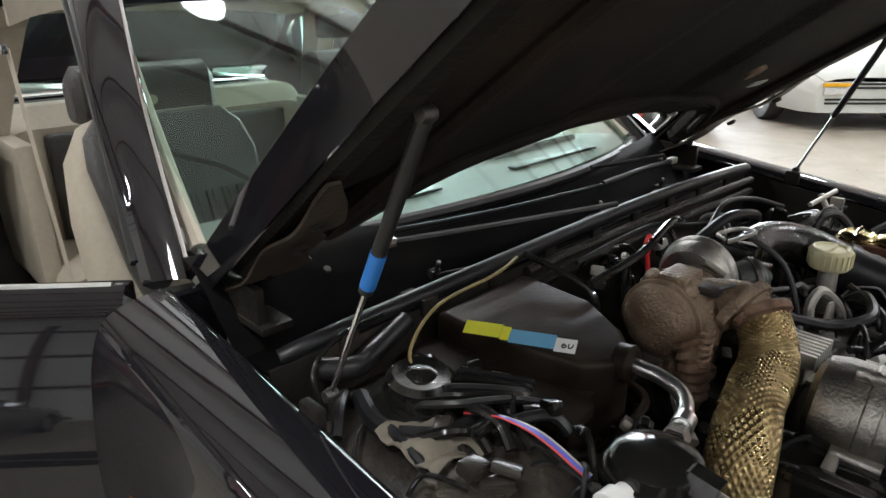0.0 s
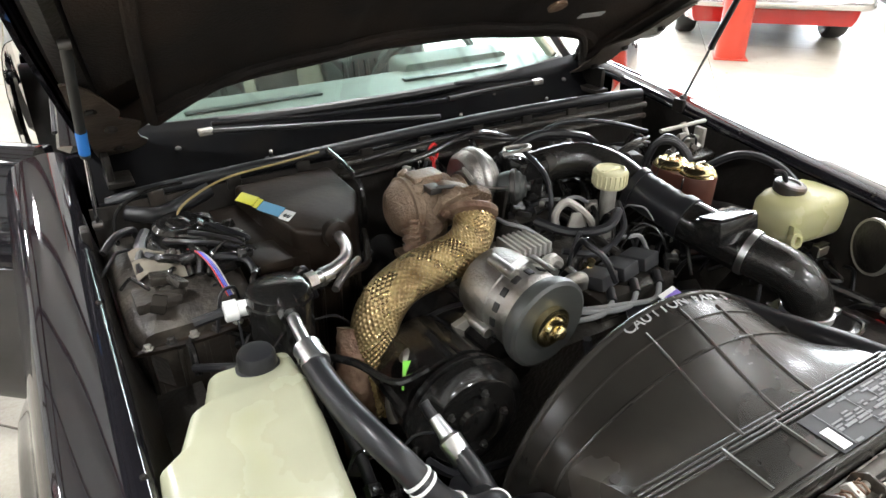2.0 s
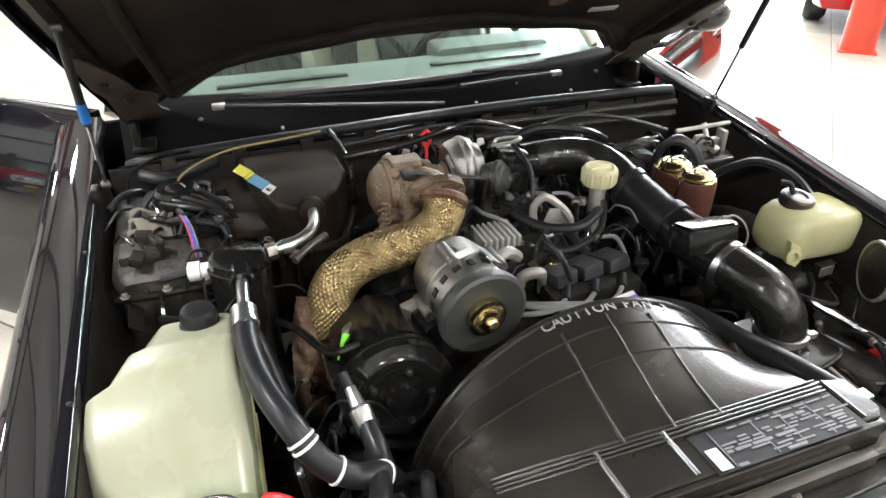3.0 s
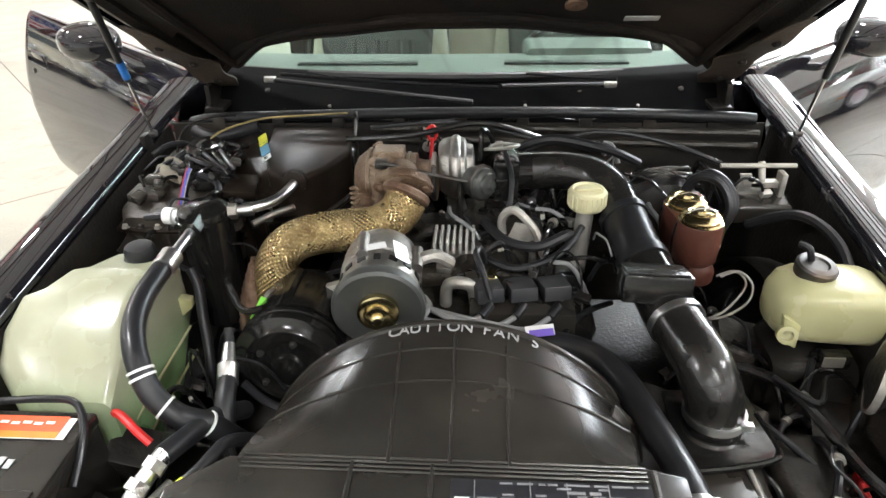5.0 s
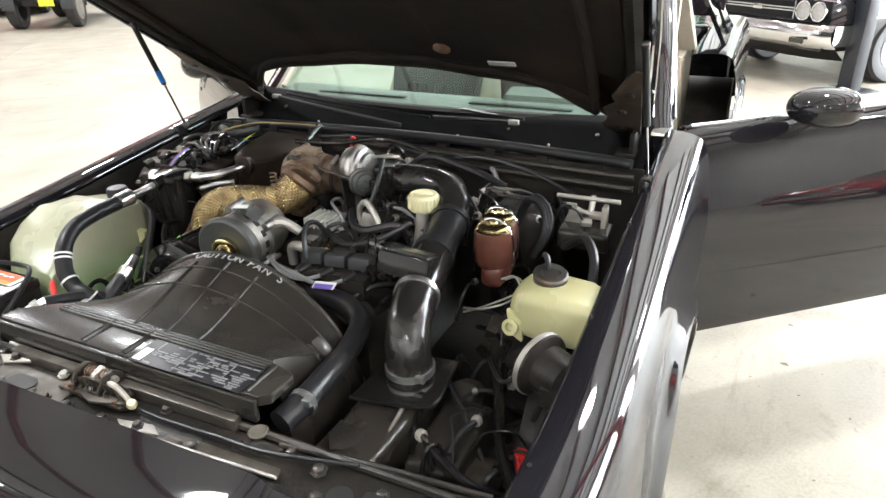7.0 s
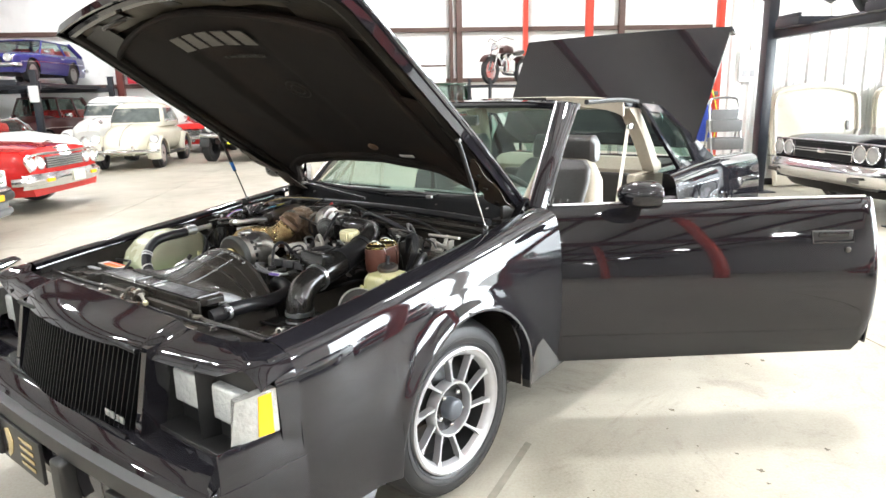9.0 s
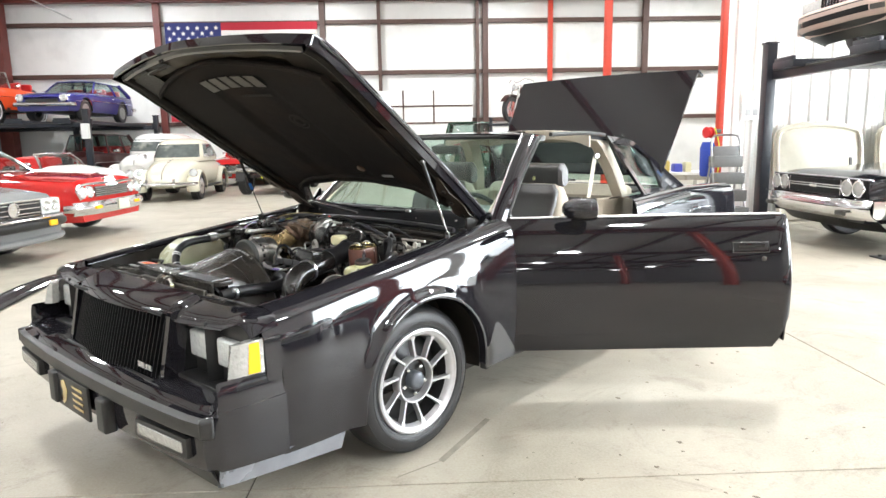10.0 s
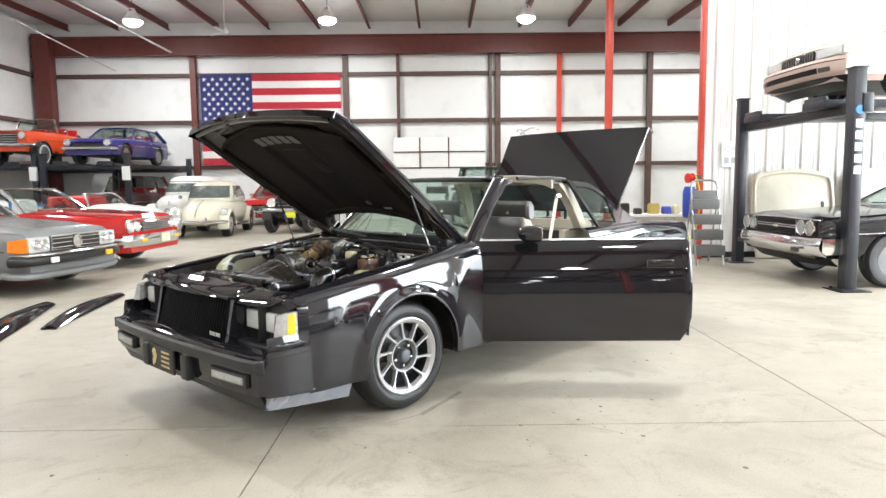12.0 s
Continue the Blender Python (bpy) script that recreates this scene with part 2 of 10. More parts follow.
def loft(sections, closed=True, caps=True, bevel=0.0):
    """Skin over rings of equal point count."""
    bm = bmesh.new()
    R = [[bm.verts.new(p) for p in s] for s in sections]
    n = len(R[0])
    for a, b in zip(R, R[1:]):
        for k in range(n if closed else n - 1):
            f = list(dict.fromkeys((a[k], a[(k + 1) % n], b[(k + 1) % n], b[k])))
            try:
                bm.faces.new(f)
            except ValueError:
                pass
    if caps and closed:
        bm.faces.new(R[0][::-1])
        bm.faces.new(R[-1])
    if bevel:
        bmesh.ops.bevel(bm, geom=[e for e in bm.edges if len(e.link_faces) == 2 and e.calc_face_angle() > 0.35], offset=bevel, segments=3, profile=0.6, affect="EDGES", clamp_overlap=True)
    return bm


def sheet(f, us, vs, th=0.003):
    """Curved panel of thickness th over a grid of parameters: f(u, v) gives the outer surface."""
    P = [[Vector(f(u, v)) for v in vs] for u in us]
    nu, nv = len(us), len(vs)
    def normal(i, j):
        a = P[min(i + 1, nu - 1)][j] - P[max(i - 1, 0)][j]
        b = P[i][min(j + 1, nv - 1)] - P[i][max(j - 1, 0)]
        c = a.cross(b)
        return c.normalized() if c.length > 1e-12 else Vector((0, 0, 1))
    bm = bmesh.new()
    A = [[bm.verts.new(P[i][j]) for j in range(nv)] for i in range(nu)]
    B = [[bm.verts.new(P[i][j] - normal(i, j) * th) for j in range(nv)] for i in range(nu)]
    for i in range(nu - 1):
        for j in range(nv - 1):
            bm.faces.new((A[i][j], A[i + 1][j], A[i + 1][j + 1], A[i][j + 1]))
            bm.faces.new((B[i][j], B[i][j + 1], B[i + 1][j + 1], B[i + 1][j]))
    edge = [(i, 0) for i in range(nu)] + [(nu - 1, j) for j in range(1, nv)] + [(i, nv - 1) for i in range(nu - 2, -1, -1)] + [(0, j) for j in range(nv - 2, 0, -1)]
    for p, q in zip(edge, edge[1:] + edge[:1]):
        try:
            bm.faces.new((A[p[0]][p[1]], A[q[0]][q[1]], B[q[0]][q[1]], B[p[0]][p[1]]))
        except ValueError:
            pass
    return bm


def ramp(x, pts):
    """Piecewise linear value through (x, y) points."""
    if x <= pts[0][0]:
        return pts[0][1]
    for (a, p), (b, q) in zip(pts, pts[1:]):
        if x <= b:
            return p + (q - p) * (x - a) / (b - a)
    return pts[-1][1]


def steps(a, b, n):
    return [a + (b - a) * i / n for i in range(n + 1)]


def mirror_x(bm):
    """The same mesh on the other side."""
    bmesh.ops.scale(bm, vec=(-1, 1, 1), verts=bm.verts)
    return bm


def words(text, size, m, material, name, parent, depth=0.0012, stretch=1.0):
    cu = bpy.data.curves.new(name, "FONT")
    cu.body, cu.size, cu.align_x, cu.align_y, cu.extrude = text, size, "CENTER", "CENTER", depth
    tmp = bpy.data.objects.new("tmp", cu)
    scene.collection.objects.link(tmp)
    me = bpy.data.meshes.new_from_object(tmp.evaluated_get(bpy.context.evaluated_depsgraph_get()))
    bpy.data.objects.remove(tmp)
    me.transform(m @ Matrix.Diagonal((stretch, 1, 1, 1)))
    me.materials.clear()
    me.materials.append(material)
    ob = new(name, me)
    ob.parent = parent
    return ob

COWL_BLACK = mat("black_cowl_paint", (0.0035, 0.0035, 0.004), 0.6, vary=0.3, scale=30, stain=(0.008, 0.0066, 0.0052), stain_scale=10, rough_vary=0.12, spec=0.06)
FAN_GREY = mat("grey_fan_disc", (0.075, 0.078, 0.074), 0.42, 0.4, vary=0.15, scale=40)
DUSTY_OLIVE = mat("dusty_olive_metal", (0.07, 0.06, 0.045), 0.6, vary=0.4, scale=25, stain=(0.13, 0.112, 0.085), stain_scale=8)

# ---- the hall ----
def concrete_material():
    """Worn power-floated concrete: cloudy tone, brown stains, dark spots and hairline scuffs."""
    m, nt, b = nodes_of("worn_concrete")
    N, L = nt.nodes, nt.links
    tc = N.new("ShaderNodeTexCoord")

    def noise_(scale, detail, rough=0.55, dist=0.0):
        n = N.new("ShaderNodeTexNoise")
        n.inputs["Scale"].default_value, n.inputs["Detail"].default_value = scale, detail
        n.inputs["Roughness"].default_value, n.inputs["Distortion"].default_value = rough, dist
        L.new(tc.outputs["Object"], n.inputs[0])
        return n.outputs[0]

    def ramp_(src, lo, hi):
        r = N.new("ShaderNodeMapRange")
        r.inputs[1].default_value, r.inputs[2].default_value = lo, hi
        L.new(src, r.inputs[0])
        return r.outputs[0]

    def blend(fac, a, c, amount=1.0):
        x = N.new("ShaderNodeMix")
        x.data_type = "RGBA"
        x.inputs[7].default_value = (*c, 1)
        if isinstance(a, tuple):
            x.inputs[6].default_value = (*a, 1)
        else:
            L.new(a, x.inputs[6])
        k = N.new("ShaderNodeMath")
        k.operation = "MULTIPLY"
        k.inputs[1].default_value = amount
        L.new(fac, k.inputs[0])
        L.new(k.outputs[0], x.inputs[0])
        return x.outputs[2]

    col = blend(ramp_(noise_(0.9, 8, 0.62, 0.6), 0.35, 0.68), (0.375, 0.345, 0.28), (0.235, 0.21, 0.16))
    col = blend(ramp_(noise_(0.35, 5), 0.45, 0.7), col, (0.36, 0.31, 0.235), 0.6)
    col = blend(ramp_(noise_(6.0, 9, 0.7), 0.52, 0.75), col, (0.24, 0.215, 0.17), 0.55)
    col = blend(ramp_(noise_(1.7, 8, 0.8, 1.6), 0.53, 0.66), col, (0.19, 0.16, 0.115), 0.75)
    col = blend(ramp_(noise_(3.1, 10, 0.82, 0.3), 0.61, 0.69), col, (0.10, 0.082, 0.06), 0.7)
    col = blend(ramp_(noise_(26.0, 4, 0.6), 0.66, 0.74), col, (0.11, 0.09, 0.07), 0.6)
    col = blend(ramp_(noise_(90.0, 3, 0.6), 0.3, 0.8), col, (0.50, 0.48, 0.43), 0.35)
    L.new(col, b.inputs["Base Color"])
    rr = N.new("ShaderNodeMapRange")
    rr.inputs[3].default_value, rr.inputs[4].default_value = 0.28, 0.62
    L.new(noise_(2.0, 6), rr.inputs[0])
    L.new(rr.outputs[0], b.inputs["Roughness"])
    bp = N.new("ShaderNodeBump")
    bp.inputs["Strength"].default_value, bp.inputs["Distance"].default_value = 0.06, 0.01
    L.new(noise_(70.0, 4), bp.inputs["Height"])
    L.new(bp.outputs[0], b.inputs["Normal"])
    return m


CONCRETE = concrete_material()
JOINT = mat("dirty_joint", (0.10, 0.085, 0.07), 0.9)
ASPHALT = mat("asphalt", (0.06, 0.06, 0.06), 0.9, vary=0.3, scale=20)
INSUL = mat("white_insulation_sheet", (0.74, 0.74, 0.72), 0.4, vary=0.06, scale=1.5, stain=(0.62, 0.62, 0.6), stain_scale=1.2, bump=0.35, bump_scale=2.5)
WHITE_METAL = mat("white_sheet_metal", (0.74, 0.74, 0.71), 0.45, vary=0.04, scale=3, stain=(0.66, 0.65, 0.61), stain_scale=0.8)
RED_STEEL = mat("red_oxide_steel", (0.13, 0.028, 0.022), 0.5, vary=0.2, scale=10, stain=(0.09, 0.02, 0.016), stain_scale=3)
DARK_STEEL = mat("brown_girt_steel", (0.085, 0.045, 0.035), 0.55, vary=0.25, scale=12)
RED_POLE = mat("red_pole_paint", (0.55, 0.055, 0.03), 0.35, vary=0.12, scale=8, stain=(0.42, 0.04, 0.025), stain_scale=4)
LIFT_BLUE = mat("dark_lift_paint", (0.014, 0.016, 0.022), 0.35, vary=0.2, scale=20, stain=(0.03, 0.03, 0.03), stain_scale=8)
PALE_STEEL = mat("galvanised_steel", (0.55, 0.55, 0.53), 0.4, 0.6, vary=0.1)
BRIGHT = glow("lamp_diffuser", (0.97, 0.99, 1.0), 60.0)
U0, U1, V0, V1, ZR = -13.7, 14.0, -42.0, 22.0, 7.5


def built(name, bm, material, label="", category="", kind="structure", flat=True):
    ob = part(name, bm, material, None, label, flat=flat)
    ob.matrix_world = BM
    return tagged(ob, label, category, "", kind)


ground = part("ground", mesh([(-400, -400, -0.05), (400, -400, -0.05), (400, 400, -0.05), (-400, 400, -0.05)], [(0, 1, 2, 3)]), ASPHALT)
tagged(ground, "grey asphalt yard round the hall", "ground", kind="structure")

floor = built("floor", box(((U0 + U1) / 2, (V0 + V1) / 2, -0.025), (U1 - U0, V1 - V0, 0.038), 0), JOINT, "pale worn concrete floor with saw-cut joints", "floor")

# walls with thickness
def wall_with_openings(name, axis, where, a, b, openings, material, label, top=ZR):
    """Upright wall along u (axis 'u', at v = where) or along v; openings are (from, to, sill, head)."""
    bms = []
    def slab(p, q, lo, hi):
        if q - p > 0.01 and hi - lo > 0.01:
            c, s = ((p + q) / 2, where), (q - p, 0.16)
            if axis == "v":
                c, s = c[::-1], s[::-1]
            bms.append(box((*c, (lo + hi) / 2), (*s, hi - lo), 0))
    at = a
    for p, q, lo, hi in sorted(openings):
        slab(at, p, 0, top)
        slab(p, q, 0, lo)
        slab(p, q, hi, top)
        at = q
    slab(at, b, 0, top)
    return built(name, join(*bms), material, label, "wall")


wall_north = wall_with_openings("wall_north", "u", V1 + 0.08, U0 - 0.16, U1 + 0.16, [], INSUL, "white insulated steel wall of the hall behind the flag")
wall_west = wall_with_openings("wall_west", "v", U0 - 0.08, V0, V1, [], INSUL, "white insulated steel side wall of the hall")
wall_south = wall_with_openings("wall_south", "u", V0 - 0.08, U0 - 0.16, U1 + 0.16, [], INSUL, "white insulated steel wall of the hall")
DOORS_E = [(-4.6, 0.9), (1.3, 6.9)]
wall_east = wall_with_openings("wall_east", "v", U1 + 0.08, V0, V1, [(p, q, 0, 5.6) for p, q in DOORS_E], INSUL, "white insulated steel wall with tall open doorways")
ceiling = built("ceiling", box(((U0 + U1) / 2, (V0 + V1) / 2, ZR + 0.08), (U1 - U0 + 0.32, V1 - V0 + 0.32, 0.15), 0), INSUL, "white insulation under the roof", "ceiling")
PART_V, PART_U = 7.78, 6.05
partition = built("wall_partition", box(((PART_U + U1) / 2, PART_V + 0.05, ZR / 2), (U1 - PART_U, 0.10, ZR), 0), WHITE_METAL, "white corrugated sheet-metal partition wall", "wall")
ribs = []
u = PART_U + 0.22
while u < U1:
    ribs.append(prism([(u - 0.045, PART_V), (u - 0.022, PART_V - 0.032), (u + 0.022, PART_V - 0.032), (u + 0.045, PART_V)], 0.02, ZR - 0.02, "z", 0))
    for k in (0.1, 0.2):
        ribs.append(prism([(u + k - 0.02, PART_V), (u + k - 0.01, PART_V - 0.008), (u + k + 0.01, PART_V - 0.008), (u + k + 0.02, PART_V)], 0.02, ZR - 0.02, "z", 0))
    u += 0.305
rib = part("ribs", join(*ribs), WHITE_METAL, partition, flat=True)
rib["kind"] = "stuff"
part("base_moulding", box(((PART_U + U1) / 2, PART_V - 0.02, 0.05), (U1 - PART_U, 0.03, 0.1), 0.004), LIFT_BLUE, partition, "dark base moulding")

# steel frame: girts, posts, eave beam, purlins, columns
def steel(name, c, s, material=DARK_STEEL, label="brown painted steel girt on the wall", category="girt"):
    bms = [box(c, s, 0.004)]
    return built(name, join(*bms), material, label, category)


for z in (2.05, 3.77, 5.53):
    steel("girt", ((U0 + U1) / 2 - 0.5, V1 - 0.08, z), (U1 - U0 - 1, 0.15, 0.14))
    steel("girt", (U0 + 0.08, 3, z), (0.15, V1 - V0 - 1, 0.14))
for u_, w_, m_ in ((-7.78, 0.22, RED_STEEL), (-2.0, 0.2, DARK_STEEL), (0.0, 0.12, DARK_STEEL), (3.515, 0.12, DARK_STEEL), (3.80, 0.2, DARK_STEEL), (9.61, 0.2, DARK_STEEL)):
    steel("wall_post", (u_, V1 - 0.17, 3.2), (w_, 0.18, 6.4), m_, "painted steel wall post", "post")
for v_ in (4, 8, 12, 18.4):
    steel("wall_post", (U0 + 0.17, v_, 3.2), (0.18, 0.2, 6.4), DARK_STEEL, "painted steel wall post", "post")
steel("corner_column", (U0 + 0.5, V1 - 0.5, 3.5), (0.62, 0.4, 7.0), RED_STEEL, "red oxide steel corner column", "column")
steel("corrugated_wainscot", ((U0 - 8.3) / 2, V1 - 0.03, 1.1), (5.6, 0.05, 2.2), WHITE_METAL, "white corrugated wainscot below the insulation", "wall panel")


def beam(a, b, v_, z, depth, width, label):
    bm = join(box(((a + b) / 2, v_, z), (b - a, 0.02, depth), 0), box(((a + b) / 2, v_, z + depth / 2), (b - a, width, 0.03), 0.004),
              box(((a + b) / 2, v_, z - depth / 2), (b - a, width, 0.03), 0.004))
    return built("roof_beam", bm, RED_STEEL, label, "beam")


beam(U0, U1, V1 - 0.35, 6.57, 0.68, 0.3, "red oxide steel eave beam under the roof")
beam(3.9, U1, 14.3, 6.72, 0.75, 0.3, "red oxide steel roof beam on a red pole")
beam(U0, 3.9, 14.3, 7.2, 0.4, 0.3, "red oxide steel roof beam")
for v_ in (-0.1, -8.1, -16.1, -24.1, -32.1):
    beam(U0, U1, v_, 7.1, 0.6, 0.3, "red oxide steel roof beam")
u = U0 + 1.2
while u < U1:
    built("purlin", join(box((u, (V0 + V1) / 2, ZR - 0.14), (0.02, V1 - V0, 0.24), 0), box((u + 0.04, (V0 + V1) / 2, ZR - 0.26), (0.09, V1 - V0, 0.02), 0)), RED_STEEL, "red oxide steel roof purlin", "purlin")
    u += 1.9
for k, v_ in enumerate((-0.25, 7.55, 14.3, -8.3, -16.3)):
    if k == 1:
        pole = built("red_column", box((5.94, v_, 3.75), (0.08, 0.12, 7.5), 0.01), RED_POLE, "bright red painted steel column at the partition's end", "column", flat=False)
    else:
        u_ = 6.11 if k == 2 else 6.38
        pole = built("red_column", join(lathe([(0.105 if k == 2 else 0.135, 0), (0.105 if k == 2 else 0.135, 6.35 if k == 2 else 6.8)], (u_, v_, 0)), box((u_, v_, 0.006), (0.3, 0.3, 0.01), 0.003), box((u_, v_, 6.33), (0.4, 0.4, 0.03), 0.003)), RED_POLE, "bright red painted round steel column", "column", flat=False)
steel("red_column", (6.14, V1 - 0.2, 3.1), (0.17, 0.16, 6.2), RED_POLE, "bright red painted steel post at the wall", "column")

# ceiling lights: bell reflectors with glowing diffusers
def high_bay(u_, v_):
    t = thing("ceiling_light", "round high-bay ceiling light, switched on", "ceiling light", at_building(u_, v_, 6.75), "high-bay ceiling lights")
    part("reflector", lathe([(0.05, 0.42), (0.09, 0.40), (0.16, 0.25), (0.26, 0.05), (0.28, 0.0), (0.272, 0.0), (0.25, 0.05), (0.15, 0.24)], seg=24), ALU_BRIGHT, t)
    part("diffuser", lathe([(0.0, -0.17), (0.10, -0.165), (0.20, -0.13), (0.28, -0.06), (0.30, 0.0), (0.26, 0.02), (0.0, 0.03)], seg=24), BRIGHT, t)
    part("hanger", rod((0, 0, 0.4), (0, 0, 0.75), 0.012), STEEL_DARK, t)
    if v_ > -14:
        lamp("ceiling_lamp", "AREA", at_building(u_, v_, 6.56), 235, (0.96, 0.985, 1.0), shape="DISK", size=0.6)


for u_ in (-8.5, -2.1, 4.45, 11.0):
    for v_ in (18.6, 10.6, 2.6, -5.4, -13.4, -21.4, -29.4, -37.4):
        high_bay(u_, v_)
for p, q in DOORS_E:
    lamp("doorway_daylight", "AREA", BM @ pose(U1 + 0.2, (p + q) / 2, 2.8, 0, 90, 0), 2300, (0.88, 0.95, 1.0), shape="RECTANGLE", size=5.5, size_y=q - p)

# floor slabs with joints between them
us = [0.64 + 3.17 * k for k in range(-5, 5)]
vs_ = [-0.06 + 3.68 * k for k in range(-12, 7)]
us, vs_ = [U0] + [u for u in us if U0 < u < U1] + [U1], [V0] + [v for v in vs_ if V0 < v < V1] + [V1]
for a, b in zip(us, us[1:]):
    for c, d in zip(vs_, vs_[1:]):
        g = 0.0035
        slab = part("slab", prism([(a + g, c + g), (b - g, c + g), (b - g, d - g), (a + g, d - g)], -0.01, 0.0, "z", 0.0015, 1), CONCRETE, floor, flat=True)

# ceiling fan under the roof
fan = thing("ceiling_fan", "white three-blade ceiling fan hanging from the roof, at rest", "ceiling fan", at_building(-5.5, 18.6, 6.38))
part("down_rod", rod((0, 0, 0.1), (0, 0, 1.1), 0.015), WHITE_METAL, fan)
part("motor", lathe([(0.0, -0.06), (0.10, -0.05), (0.13, 0.02), (0.10, 0.10), (0.03, 0.13)], seg=20), WHITE_METAL, fan)
for i in range(3):
    part("blade", prism([(0.12, -0.05), (0.75, -0.08), (0.78, 0.06), (0.12, 0.05)], -0.008, 0.008, "z", 0.004), WHITE_METAL, fan).matrix_basis = pose(0, 0, 0, 8, 0, 25 + 120 * i)
built("roof_brace", join(rod((-10.2, 17.6, 7.3), (-8.2, 20.9, 6.2), 0.035), rod((-11.8, 17.6, 6.6), (-10.4, 21.2, 5.6), 0.022)), PALE_STEEL, "thin galvanised roof brace rods", "brace")

# scuff and dirt flecks on the concrete
DIRT = mat("dark_floor_dirt", (0.13, 0.11, 0.08), 0.8, vary=0.5, scale=30)
SCUFF = mat("rubber_scuff", (0.20, 0.185, 0.15), 0.7, vary=0.5, scale=18)
random.seed(17)
flecks = []
for i in range(210):
    if i < 70:
        x, y = random.gauss(1.25, 0.5), random.gauss(2.0, 0.8)
    else:
        x, y = random.uniform(-1.5, 6.0), random.uniform(-2.2, 6.0)
    if abs(x) < 1.0 and -0.1 < y < 5.1:
        continue
    r_ = random.choice((0.003, 0.004, 0.005, 0.006, 0.008, 0.014))
    n_ = 9
    ring = [(x + r_ * random.uniform(0.5, 1.4) * math.cos(2 * math.pi * k / n_), y + r_ * random.uniform(0.4, 1.2) * math.sin(2 * math.pi * k / n_)) for k in range(n_)]
    flecks.append(mesh([(p[0], p[1], 0.0012) for p in ring], [tuple(range(n_))]))
dirt = part("floor_dirt", join(*flecks), DIRT, None, flat=True)
tagged(dirt, "small dark dirt flecks scattered on the concrete", "dirt", kind="stuff")
sc_ = part("tyre_scuff", join(sheet(lambda t, w: (0.89 + 0.045 * t, 0.83 + 0.21 * t + 0.02 * w, 0.0016), steps(0, 1, 6), [-0.5, 0.5], 0.001), sheet(lambda t, w: (0.94 - 0.10 * t + 0.03 * w, 1.04 + 0.46 * t, 0.0016), steps(0, 1, 8), [-0.5, 0.5], 0.001)), SCUFF, None, flat=True)
tagged(sc_, "dark rubber scuff mark on the concrete by the wheel", "scuff", kind="stuff")

# ---- the black coupe: body ----
car = thing("coupe", "glossy black 1980s coupe with hood, doors and trunk open", "car")


def fender_top(y):
    return 0.79 + (y - 0.34) * 0.12


ROLL = spline([(0.735, 0.02, 0), (0.742, 0.004, 0), (0.77, 0.0, 0), (0.80, 0.004, 0), (0.82, 0.0105, 0), (0.834, 0.020, 0), (0.8435, 0.034, 0), (0.852, 0.055, 0), (0.8585, 0.080, 0), (0.8632, 0.105, 0)], 3)
AR, WY, WZ = 0.372, 1.05, 0.325


def arch_low(y, wy):
    d = y - wy
    return max(0.28, WZ + math.sqrt(max(0.0, AR * AR - d * d))) if abs(d) < AR else 0.28


def fender_point(y, s, wy=WY, top=fender_top, inner=0.735):
    zt = top(y)
    low = arch_low(y, wy)
    taper = 1 - 0.055 * max(0.0, (0.62 - y) / 0.42) ** 2
    if s < 0.45:          # top and shoulder, curving over into the side
        f = s / 0.45 * (len(ROLL) - 1)
        p = ROLL[int(f)]
        x, z = p.x, zt - p.y
        if x < 0.76:
            x = inner + (x - 0.735) * (0.76 - inner) / 0.025
    else:
        k = (s - 0.45) / 0.55
        hi = zt - 0.105
        z = low if k > 0.96 else hi + (low - hi) * (k / 0.96) ** 0.9
        x = ramp(z, [(0.28, 0.860), (0.40, 0.870), (0.50, 0.878), (hi - 0.11, 0.8768), (hi, 0.8632)])
        d = math.hypot(y - wy, z - WZ) - AR
        x += 0.026 * math.exp(-(max(d, 0) / 0.04) ** 2)
        if k > 0.96:
            x -= 0.035
    return (x * taper, y, z)


def fender_ys(a, b, wy=WY):
    ys = steps(a, b, 28) + [wy + AR * math.cos(math.pi * i / 28) for i in range(29)]
    return sorted({round(y, 4) for y in ys if a <= y <= b})


